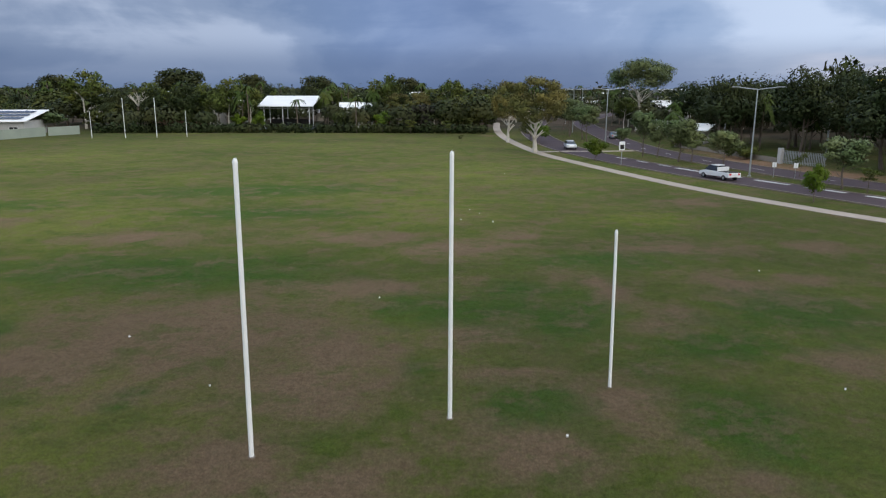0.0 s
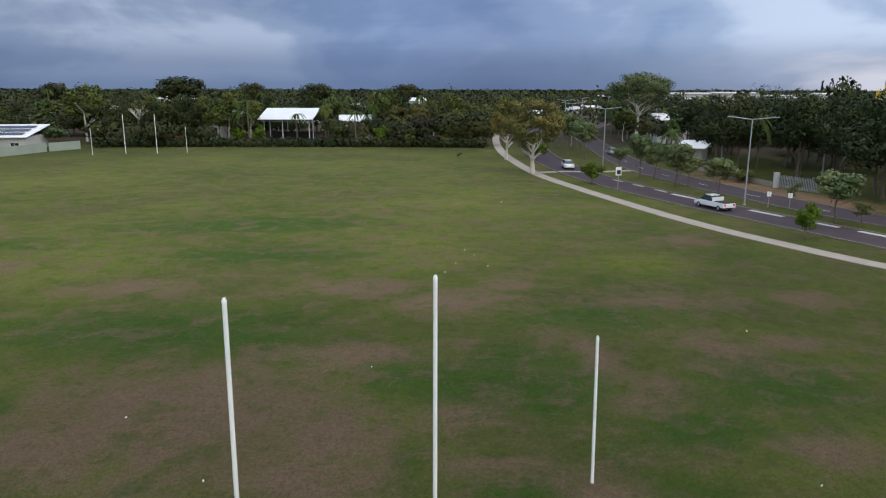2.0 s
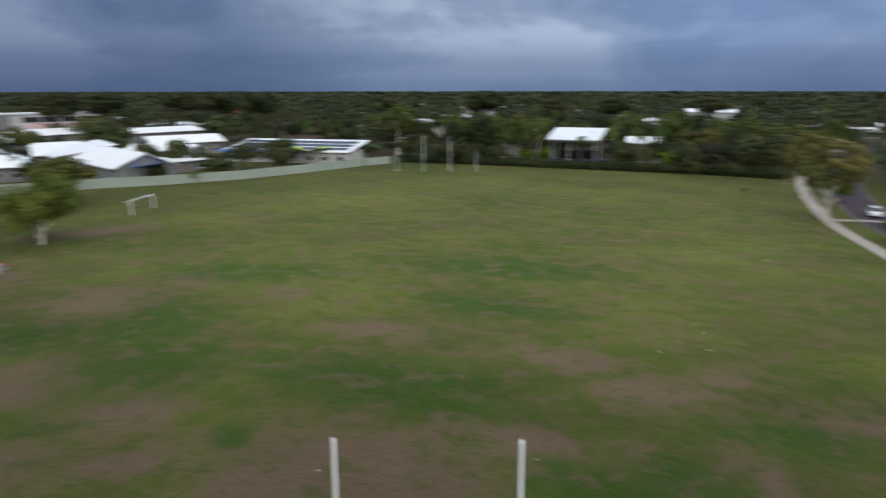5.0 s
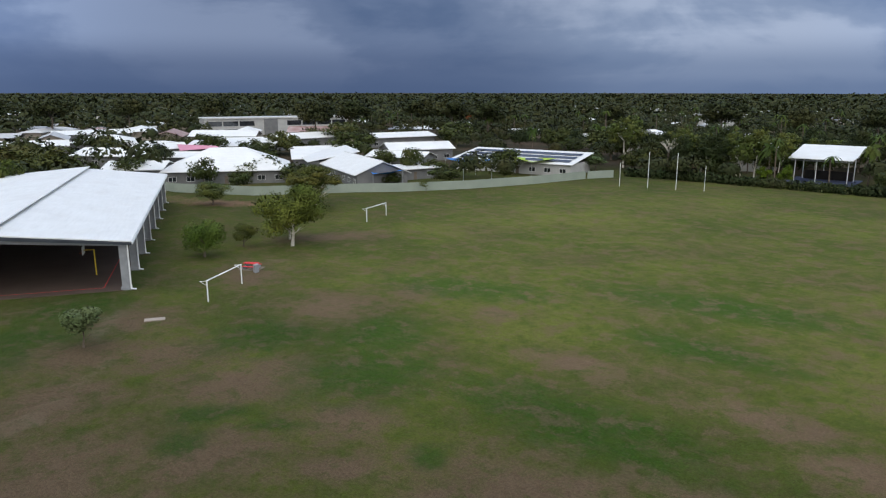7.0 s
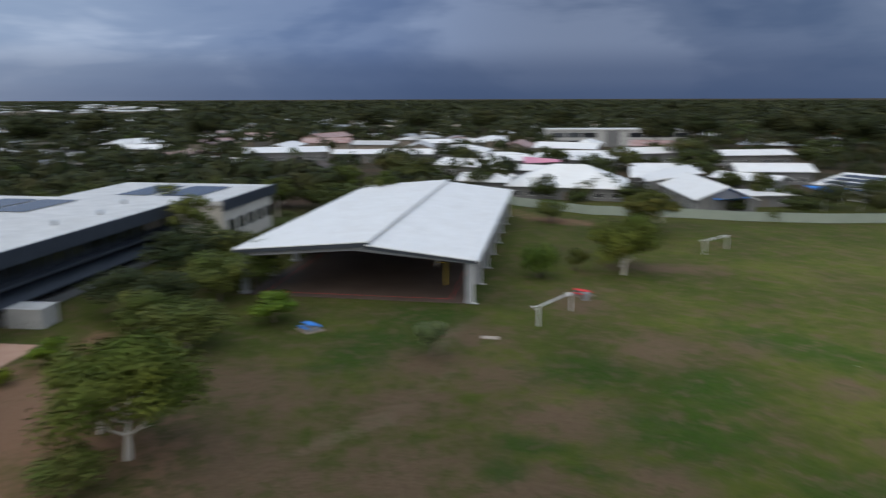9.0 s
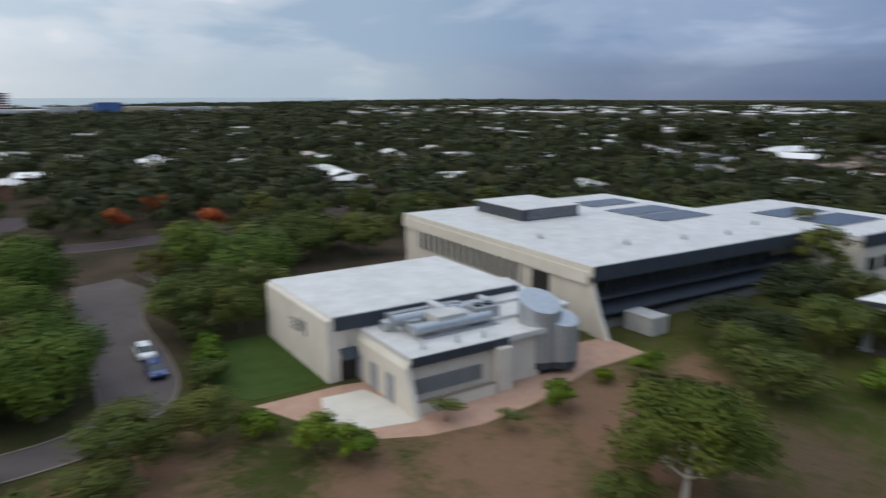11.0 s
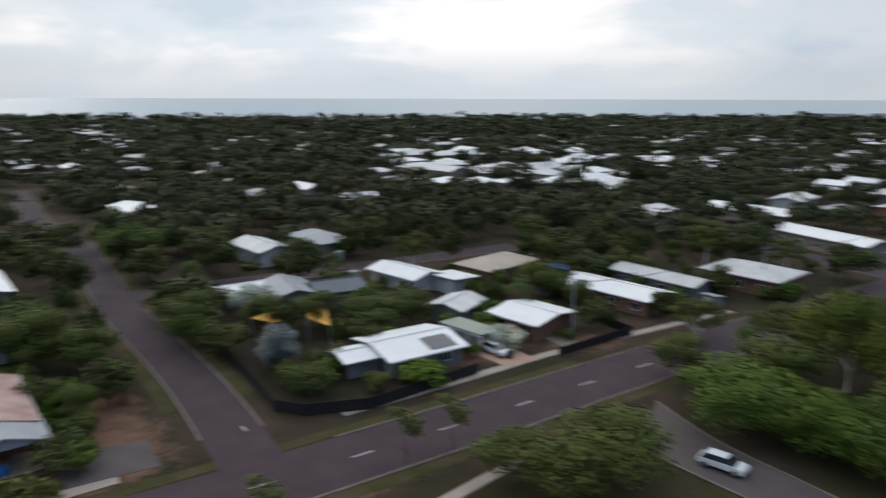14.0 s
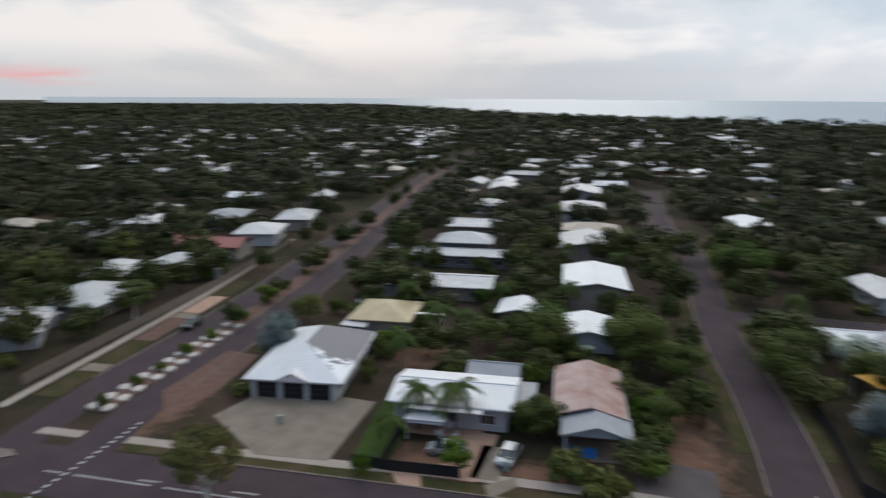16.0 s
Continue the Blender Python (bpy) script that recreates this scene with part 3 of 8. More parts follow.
LUSH = ((3.0, 22.4, 1.9, 1.6, 0), (8.0, 25.9, 1.0, 0.8, 0), (-0.8, 25.8, 1.0, 0.8, 0), (-11.3, 22.9, 0.8, 0.9, 0), (-17.1, 40.9, 8.8, 3.8, 0), (9.8, 21.0, 1.8, 3.0, 0), (-2.2, 33.5, 1.7, 2.4, 0), (5.9, 32.2, 2.5, 3.4, 0), (12.0, 28.6, 2.7, 1.8, 0), (4.5, 36.6, 2.5, 1.6, 0), (1.1, 33.1, 3.2, 2.6, 3), (17.6, 32.6, 4.0, 3.6, 4), (10.5, 43.7, 4.8, 2.0, 4), (-15.2, 61.1, 7.2, 2.6, 4))
LUSH += ((-82.5, 36.0, 3.4, 10.0, 60), (-70.4, 26.7, 4.6, 5.6, 43), (-60.5, 15.5, 3.6, 5.5, 43), (-48.2, 36.1, 5.2, 4.2, 43), (-34.1, 36.6, 5.5, 5.2, 43), (-36.6, 23.8, 3.4, 1.5, 43), (-31.9, 25.9, 2.6, 0.8, 43), (-34.0, 20.1, 1.6, 1.9, 43), (-40.0, 43.6, 4.5, 5.6, 43), (-20.7, 30.4, 1.2, 1.5, 43), (-45, 62, 10, 4, 20), (-20, 75, 12, 4, 10), (-64, 20, 6, 3, 50))
YELLOW = ((17.3, 58.7, 4.0, 2.8, 10),)
SCRAPED = ((-43.0, 9.5, 4.6, 0.5, 104), (-44.6, 12.2, 4.2, 0.5, 106), (-46.4, 14.6, 3.6, 0.5, 112), (-50.5, 20.5, 4.4, 0.5, 132), (-62.6, 26.9, 4.0, 0.9, 140), (-73.5, 54.5, 1.6, 0.7, 20))
EARTH = ((-57, -15, 15, 7, 30), (-44, -20, 10, 8, 30), (-34, -27, 8, 4, 30), (-71, -9, 6, 3, 20), (-125, 76, 8, 3, 30), (46.5, 112, 3, 16, 5), (51, 92, 4, 7, 20), (31, -50, 12, 3, 47), (97, -14, 9, 3, -40), (10, 168, 5, 1.6, 8), (-22, -42, 12, 6, 20), (52, -57, 4.5, 8, 45), (59, -66, 3, 9, 45), (66, -35, 5, 3, 48), (58, -43, 4, 2, 48), (20, -92, 6, 4, 40), (3, -100, 6, 3, 45), (93, -50, 6, 4, 48))


def reach(x, y, patches):
    """How far each place lies from the nearest patch's middle, in that patch's half-widths, up to 3."""
    near = np.full(x.shape, 3.0)
    for cx, cy, rx, ry, turn in patches:
        c, q = math.cos(radians(turn)), math.sin(radians(turn))
        u, v = (x - cx) * c + (y - cy) * q, (y - cy) * c - (x - cx) * q
        near = np.minimum(near, np.hypot(u / rx, v / ry))
    return near / 3


def ground_sheet():
    """One flat sheet to the horizon, close-meshed round the oval, with how worn it is at each corner."""
    gx = np.concatenate([[-4900, -1500, -500, -200], np.arange(-132, 118, 1.1), [130, 200, 500, 1500, 4900]])
    gy = np.concatenate([[-4900, -1500, -500, -200], np.arange(-112, 90, 1.1), [95, 110, 130, 150, 170, 185, 250, 500, 1500, 4900]])
    x, y = np.meshgrid(gx, gy)
    nx, ny = len(gx), len(gy)
    me = bpy.data.meshes.new("ground")
    v = np.stack([x.ravel(), y.ravel(), np.zeros(nx * ny)], 1)
    i, j = np.meshgrid(np.arange(nx - 1), np.arange(ny - 1))
    a = (j * nx + i).ravel()
    me.from_pydata(v.tolist(), [], np.stack([a, a + 1, a + 1 + nx, a + nx], 1).tolist())
    me.materials.append(M["turf"])
    x, y = x.ravel(), y.ravel()
    wear = me.attributes.new("wear", "FLOAT_COLOR", "POINT")
    wear.data.foreach_set("color", np.stack([reach(x, y, p) for p in (WORN, LUSH, SCRAPED, YELLOW)], 1).astype(np.float32).ravel())
    bare = me.attributes.new("earth", "FLOAT", "POINT")
    bare.data.foreach_set("value", reach(x, y, EARTH).astype(np.float32))
    me.update()
    tagged(new("ground", me), "mown turf with worn brown patches, gardens and leaf litter", "ground", "", "structure")


ground_sheet()

# the sea lies beyond the woods; its far rim stands a little higher, as it does to the eye
shore = [(128, 3600), (138, 2600), (146, 1900), (153, 1500), (160, 1300), (170, 1180), (182, 1120), (194, 1080), (204, 1060), (214, 1120), (224, 1200), (234, 1400), (240, 1900), (246, 2700), (256, 3200), (268, 3500)]
sea = Shape()
nsh = len(shore)
sea.add([(*polar(a, d), 0.3) for a, d in shore] + [(*polar(a, 4930), 19.0) for a, d in shore], [(i + 1, i, nsh + i, nsh + i + 1) for i in range(nsh - 1)])
whole("water", sea, "sea", "calm pale grey sea beyond the woods", "sea", "structure")

ROADS = []


def road(line, width, material="asphalt", kerbs=True, name="road", z=0.03, label="worn grey asphalt road", kerb_gaps=(), shift=0.0):
    line = smooth_line(line)
    left, right = sides_of(line, width, shift)
    ROADS.append((line, width + 2 * abs(shift) + (2 if shift else 0)))
    ob = whole(name, Shape().strip(left, right, -0.05, z), material, label, "road" if name == "road" else "path", "structure")
    if kerbs:
        for s, tag in ((width / 2 + 0.1 + shift, 1), (-width / 2 - 0.1 + shift, -1)):
            run, runs = [], []
            a, b = sides_of(line, 0.22, s)
            for i, p in enumerate(line):
                if any(math.hypot(p[0] - gx, p[1] - gy) < r and (w == 0 or w == tag) for gx, gy, r, w in kerb_gaps):
                    runs.append(run)
                    run = []
                else:
                    run.append(i)
            runs.append(run)
            k = Shape()
            for run in runs:
                if len(run) > 1:
                    k.strip([a[i] for i in run], [b[i] for i in run], -0.05, 0.13)
            if k.v:
                whole("kerb", k, "kerb", "low pale concrete kerb beside the road", "kerb", "structure")
    return ob


MAIN = [(-95, -178), (-60, -147), (-30, -118), (0.9, -86.9), (14.9, -72.3), (29.5, -57.5), (46, -41), (68.7, -17.1), (82, -2.6), (100, 17)]
SIDE = [(33, -54), (47, -69), (59, -80.5), (79, -98.5), (105, -125), (126, -146), (155, -168.5), (190, -203), (214, -226)]
BRANCH = [(84, -107), (77, -113.5), (58, -130), (45, -142), (20, -165)]
BLVD = [(86, 4), (102, -8.5), (120, -25.5), (142, -45), (170, -67.5), (206, -96), (256, -135), (330, -196), (440, -296)]
ART1 = [(140, 520), (85, 400), (45, 290), (28, 220), (23.2, 183), (22, 151), (23.3, 128.3), (26.7, 110.8), (31, 96.6), (34.6, 87), (38, 79), (42.4, 69), (50, 52), (60, 34), (72, 18), (82, 6)]
ART2 = [(155, 510), (105, 400), (66, 300), (47, 240), (39, 170), (37.4, 132), (40.7, 108), (44, 95), (47.5, 83), (54, 70), (64, 52), (80, 30)]
PATH_E = [(18, 240), (15, 200), (14.0, 168), (14.9, 142), (16.8, 121), (20.5, 104), (23.6, 92), (26.6, 81.4), (29.9, 72.2), (32.9, 65.8), (36.6, 58.5), (44, 48), (55, 33), (66, 18)]
road(MAIN, 9.4, kerb_gaps=((36, -56, 9, -1), (88, 2, 15, 0), (-6, -80, 8, 1)))
road(SIDE, 6.4, z=0.034, kerb_gaps=((33, -54, 11, 0), (82, -106, 8, -1)))
road(BRANCH, 6.6, z=0.038, kerb_gaps=((84, -107, 7, 0),))
road(BLVD, 5.8, z=0.034, shift=4.6, kerb_gaps=((90, 2, 16, 0),))
road(BLVD, 5.8, z=0.038, shift=-4.6, kerb_gaps=((90, 2, 16, 0),))
road(ART1, 6.0, z=0.042)
road(ART2, 6.2, z=0.046)
road([(-180, -112), (-160, -119), (-130, -119), (-94, -124.5), (-75, -134), (-50, -160), (-20, -195)], 8.0, z=0.036)
road(PATH_E, 2.0, "concrete", False, "pavement", 0.03, "pale concrete footpath beside the oval")
road([(17.3, 124.6), (22, 126), (28, 126), (35, 128)], 1.8, "concrete", False, "pavement", 0.052, "pale concrete crossing path")
road([(96, 1.5), (77.1, -19.1), (70.8, -25.8), (62.8, -35.2), (54.7, -43.7), (47, -52)], 1.6, "concrete", False, "pavement", 0.035, "concrete footpath along the front fences")
road([(31, -69.5), (21, -80), (8.9, -93.5), (-3.5, -105), (-20, -120)], 1.5, "concrete", False, "pavement", 0.035, "concrete footpath along a dark fence")
road([(18, -52), (11, -62), (3, -72)], 1.4, "concrete", False, "pavement", 0.032, "concrete footpath beside the street")
road([(116, 16), (105.7, 5.7), (115.9, -3.3), (127.4, -13.3), (152.8, -34.6), (190, -62)][1:], 1.5, "concrete", False, "pavement", 0.032, "concrete footpath beside the boulevard")

# the drive round the wooded island, and the car park
outer = smooth_line([(-1, -68), (-9.6, -60.5), (-16, -55.7), (-24.9, -51.7), (-30.7, -50.9), (-40, -55.1), (-46.8, -64.6), (-55.2, -80.5), (-64.1, -89.7), (-67.2, -102.6)], 3)
inner = smooth_line([(-4.3, -80), (-9.8, -70.8), (-15.6, -64.7), (-20.2, -60), (-25.9, -57.1), (-30.4, -56.7), (-33.4, -58.9), (-38.8, -68.2), (-48.6, -86.6), (-60, -103.6)], 3)


def resample(line, n):
    pts = [Vector(p) for p in line]
    acc = [0.0]
    for a, b in zip(pts, pts[1:]):
        acc.append(acc[-1] + (b - a).length)
    out, j = [], 0
    for i in range(n):
        s = acc[-1] * i / (n - 1)
        while j < len(pts) - 2 and acc[j + 1] < s:
            j += 1
        out.append(tuple(pts[j].lerp(pts[j + 1], (s - acc[j]) / max(1e-6, acc[j + 1] - acc[j]))))
    return out


outer, inner = resample(outer, 40), resample(inner, 40)
whole("road", Shape().strip(inner, outer, -0.05, 0.042), "asphalt_pale", "pale worn asphalt drive and car park", "car park", "structure")
ROADS.append(([tuple((Vector(a) + Vector(b)) / 2) for a, b in zip(outer, inner)], 10))
for edge, s in ((inner, -0.12), (outer, 0.12)):
    a, b = sides_of(edge, 0.24, s)
    whole("kerb", Shape().strip(a, b, -0.05, 0.14), "kerb", "low pale concrete kerb round the drive", "kerb", "structure")


def paint(line, width, start=0.0, on=3.0, off=9.0, shift=0.0, z=0.05, count=300):
    """Dashes of road paint along a line."""
    pts = resample(smooth_line(line), 400)
    seg = [0.0]
    for a, b in zip(pts, pts[1:]):
        seg.append(seg[-1] + math.hypot(b[0] - a[0], b[1] - a[1]))
    s = start
    while s < seg[-1] and count > 0:
        idx = [i for i, d in enumerate(seg) if s <= d <= s + on]
        if len(idx) > 1:
            a, b = sides_of([pts[i] for i in idx], width, shift)
            whole("road_marking", Shape().strip(a, b, 0.0, z), "line", "worn white painted dash on the road", "road marking", "structure")
        s += on + off
        count -= 1


paint(MAIN[2:9], 0.16, 4, 3, 7.6, 0.0)
paint([(31, 98), (34.8, 88), (38.4, 79.5), (42.8, 69.8), (48, 58)], 0.7, 0, 5.0, 2.2, 1.7)
paint([(26.2, 114), (31, 98)], 0.4, 0, 3, 3, 1.9)
paint(ART2[4:11], 0.16, 0, 3, 9, 0.0)
paint([(92, -9), (82, 1), (76, 8)], 0.35, 0, 0.6, 0.6, 0.0, 0.06)
paint([(70, -16), (86, 0.6)], 0.16, 0, 9, 1.5, 1.2, 0.06)
paint([(36, -60), (47, -70)], 0.16, 5, 1.4, 30, 0.0, 0.05)

# grass verges between kerb and footpath
for line, s0, w in ((MAIN[1:8], 5.9, 1.7), (MAIN[3:9], -5.9, 1.7), (SIDE[1:6], 4.5, 1.9), (SIDE[1:6], -4.5, 1.9)):
    a, b = sides_of(smooth_line(line), w, s0)
    whole("verge", Shape().strip(a, b, -0.05, 0.024), "verge", "patchy grass verge between kerb and footpath", "verge", "structure")

# planted median of the boulevard, with pale rocks along both edges
med = smooth_line([(98, -4.6), (102, -8.5), (120, -25.5), (142, -45), (170, -67.5), (206, -96), (256, -135), (330, -195)])
a, b = sides_of(med, 3.0)
whole("median_strip", Shape().strip(a, b, -0.05, 0.16), "clay", "raised earth median between the carriageways", "median", "structure")


def rock_block():
    s = Shape().prism([(-0.75, -0.5), (-0.2, -0.6), (0.6, -0.45), (0.8, 0.1), (0.5, 0.55), (-0.4, 0.6), (-0.8, 0.15)], 0.1, [0.32, 0.4, 0.36, 0.42, 0.36, 0.4, 0.33])
    return s.mesh("pale_boulder", "rock")


rock_me = rock_block()
rnd = random.Random(5)
for side in (1.05, -1.05):
    la, _ = sides_of(med, 0.0, side)
    pts = resample(la, 300)
    total = sum(math.hypot(q[0] - p[0], q[1] - p[1]) for p, q in zip(pts, pts[1:]))
    for i in range(11):
        x, y = pts[min(299, int(300 * (1.2 + i * 3.3) / total))]
        ob = new("pale_boulder", rock_me)
        ob.matrix_basis = pose(x, y, 0.0, 0, 0, rnd.uniform(-60, -15)) @ Matrix.Diagonal((1.15, 1.25, 1.1, 1))
        tagged(ob, "flat pale stone slab on the median's edge", "rock", "rocks on the median")

# paved apron and beds by the civic building, lawn, driveways
SLABS = (
    ("paving", 0.03, "red brick paving by the entrance", [(-41.7, -46.2), (-41.0, -33.0), (-45, -27.9), (-49.5, -24.6), (-56.6, -22), (-67.6, -20.2), (-76, -16), (-79, -22), (-60, -34), (-50, -42)]),
    ("wall_concrete", 0.05, "pale concrete ramp at the door", [(-42.6, -37.8), (-43.0, -33.6), (-46.8, -30.4), (-48.6, -31.4), (-50.5, -39.1), (-46.5, -41.6)]),
    ("lawn", 0.035, "small mown lawn beside the hall", [(-58.9, -60.5), (-50.8, -64.4), (-42, -51.6), (-42.7, -47.2), (-50.3, -43.1)]),
    ("drive", 0.06, "stained concrete driveway", [(77.5, -18.5), (89.5, -17), (94.5, -26), (83, -36), (72, -25)]),
    ("lawn", 0.05, "clipped green lawn in front of a house", [(70.5, -26.8), (82.2, -36.5), (84.5, -40), (80, -42), (67.5, -29.5)]),
    ("drive", 0.05, "narrow concrete driveway", [(59.2, -38.6), (61.4, -36.4), (66.5, -41.5), (64.3, -43.5)]),
    ("paving", 0.05, "red brick paving under a carport", [(60.3, -36.4), (63.4, -33.2), (70.8, -41.5), (67.5, -44.5)]),
    ("paving", 0.05, "red brick driveway beside a hedge", [(10.5, -91.0), (14.5, -87.5), (22, -93.5), (18, -98)]),
    ("drive", 0.05, "concrete driveway crossing", [(3.5, -97.0), (6.0, -95.0), (10, -100), (7.5, -102)]),
    ("asphalt_pale", 0.04, "grey gravel on the street corner", [(44.5, -55), (50.5, -49.4), (53.5, -52.0), (52.5, -57), (49, -59.5)]),
    ("lawn", 0.045, "narrow green strip beside the rusty-roofed house", [(57.5, -59), (60.5, -57.6), (67, -65), (64.5, -67.5)]),
)
SLABS += (
    ("clay", 0.045, "bare red earth verge by the boulevard", [(91, -11.5), (100.5, -13.0), (111.5, -24.5), (107, -28), (97, -19.5)]),
    ("drive", 0.055, "pale concrete driveway crossing", [(57.0, -35.8), (59.3, -36.9), (59.0, -40.6), (57.4, -39.6)]),
    ("paving", 0.055, "red brick driveway crossing", [(62.1, -31.1), (64.2, -29.4), (67.2, -30.1), (64.7, -32.4)]),
    ("kerb", 0.14, "pale concrete nose of a traffic island", [(90.2, 4.0), (92.0, 4.4), (93.5, 6.4), (92.6, 7.6), (90.6, 6.2)]),
    ("verge", 0.05, "patchy verge strip beside the boulevard", [(107.5, 1.9), (104.9, -0.9), (111.6, -6.4), (114.0, -3.6)]),
    ("drive", 0.055, "pale driveway crossing the verge", [(114.2, -3.8), (111.8, -6.6), (114.0, -8.4), (116.4, -5.7)]),
    ("verge", 0.05, "patchy verge strip beside the boulevard", [(116.6, -5.9), (114.2, -8.6), (121.5, -14.9), (124.0, -12.2)]),
    ("clay", 0.05, "bare earth verge strip beside the boulevard", [(124.2, -12.4), (121.7, -15.1), (130.5, -22.6), (133.0, -19.8)]),
    ("drive", 0.055, "pale driveway crossing the verge", [(133.2, -20.0), (130.7, -22.8), (133.0, -24.7), (135.5, -22.0)]),
    ("paving", 0.05, "red paved verge beside the boulevard", [(135.7, -22.2), (133.2, -24.9), (141.5, -32.0), (144.0, -29.2)]),
    ("verge", 0.05, "patchy verge strip beside the boulevard", [(144.2, -29.4), (141.7, -32.2), (150.5, -39.6), (153.0, -36.8)]),
    ("asphalt_pale", 0.04, "pale asphalt car park behind the offices", [(-262, 18), (-250, 56), (-308, 66), (-312, 22)]),
    ("lawn", 0.03, "pale green playing field beyond the village", [(148, -490), (100, -492), (90, -425), (132, -422)]),
)
for mat, z, label, outline in SLABS:
    ar = sum(x0 * y1 - x1 * y0 for (x0, y0), (x1, y1) in zip(outline, outline[1:] + outline[:1]))
    whole("pavement", Shape().prism(outline if ar > 0 else outline[::-1], -0.05, z), mat, label, "paving", "structure")


# ---- the oval ----
def goal_post(x, y, h, lean=(0.0, 0.0), pad=False):
    t = thing("goal_post", pose(x, y, 0), "tall white round goal post standing in worn turf" if h > 7 else "shorter white round behind post standing in turf", "goal post", "goal posts")
    r = 0.072 if h > 7 else 0.058
    s = Shape().tube((0, 0, -0.1), (lean[0], lean[1], h - 0.05), r, r * 0.92, 14)
    part("post", s, "white", t, smooth=False)
    part("cap", Shape().tube((lean[0], lean[1], h - 0.05), (lean[0], lean[1], h + 0.06), r * 1.1, r * 0.55, 14), "white", t)
    part("sleeve", Shape().tube((0, 0, -0.05), (0, 0, 0.03), r * 1.8, r * 1.5, 14), "kerb", t, "concrete footing")
    return t


goal_post(-5.62, 18.89, 8.72, (0.11, -0.2))
goal_post(0.24, 21.42, 8.72, (0.02, -0.25))
goal_post(6.09, 23.95, 5.84, (-0.14, -0.25))
for x, y, h in ((-77.2, 156.4, 5.8), (-70.7, 158.3, 8.7), (-64.5, 160.4, 8.7), (-58.6, 162.8, 5.8)):
    goal_post(x, y, h)


def soccer_goal(a, b):
    a, b = Vector((*a, 0)), Vector((*b, 0))
    d = (b - a)
    w = d.length
    t = thing("soccer_goal", pose(a.x, a.y, 0, 0, 0, math.degrees(math.atan2(d.y, d.x))), "white steel soccer goal frame without a net", "goal", "soccer goals")
    for x in (0, w):
        part("upright", Shape().tube((x, 0, -0.05), (x, 0, 2.44), 0.075, 0.075, 10), "white", t)
        part("net_stay", Shape().tube((x, 0, 2.40), (x, 0.9, 2.3), 0.03, 0.03, 6).tube((x, 0.9, 2.3), (x, 0.05, 1.9), 0.03, 0.03, 6), "white", t)
    part("crossbar", Shape().tube((-0.06, 0, 2.44), (w + 0.06, 0, 2.44), 0.075, 0.075, 10), "white", t)


soccer_goal((-62.56, 38.02), (-66.43, 44.68))
soccer_goal((-86.73, 82.65), (-88.94, 89.39))


def picnic_set(x, y, fabric, label, turn=0.0):
    t = thing("picnic_table", pose(x, y, 0, 0, 0, turn), label, "picnic table")
    part("tabletop", Shape().box(-1.0, -0.4, 0.72, 1.0, 0.4, 0.78), fabric, t)
    for s in (-1, 1):
        part("bench", Shape().box(-1.0, s * 0.85 - 0.15, 0.42, 1.0, s * 0.85 + 0.15, 0.47), fabric, t)
        part("leg_frame", Shape().box(s * 0.8 - 0.05, -0.9, 0.0, s * 0.8 + 0.05, 0.9, 0.42).box(s * 0.8 - 0.05, -0.2, 0.42, s * 0.8 + 0.05, 0.2, 0.72), "steel_grey", t)
    part("slab", Shape().box(-1.4, -1.2, -0.05, 1.4, 1.2, 0.03), "drive", t, "concrete slab")


picnic_set(-72.2, 49.7, "red", "red painted picnic table on a slab", 30)
picnic_set(-70.9, 12.5, "blue", "blue painted picnic table on a slab", 20)
whole("concrete_slab", Shape().box(-1.0, -0.45, -0.05, 1.0, 0.45, 0.08), "concrete", "small pale concrete slab set in the turf", "slab", m=pose(-60.8, 31.0, 0, 0, 0, 60))


def bin_thing(x, y):
    t = thing("rubbish_bin", pose(x, y, 0), "grey wheeled rubbish bin beside the picnic table", "bin")
    part("body", Shape().prism([(-0.25, -0.28), (0.25, -0.28), (0.25, 0.28), (-0.25, 0.28)], 0.0, 0.95), "steel_grey", t)
    part("lid", Shape().prism([(-0.3, -0.32), (0.3, -0.32), (0.3, 0.32), (-0.3, 0.32)], 0.95, [1.0, 1.0, 1.1, 1.1]), "steel_grey", t)


bin_thing(-70.0, 49.0)

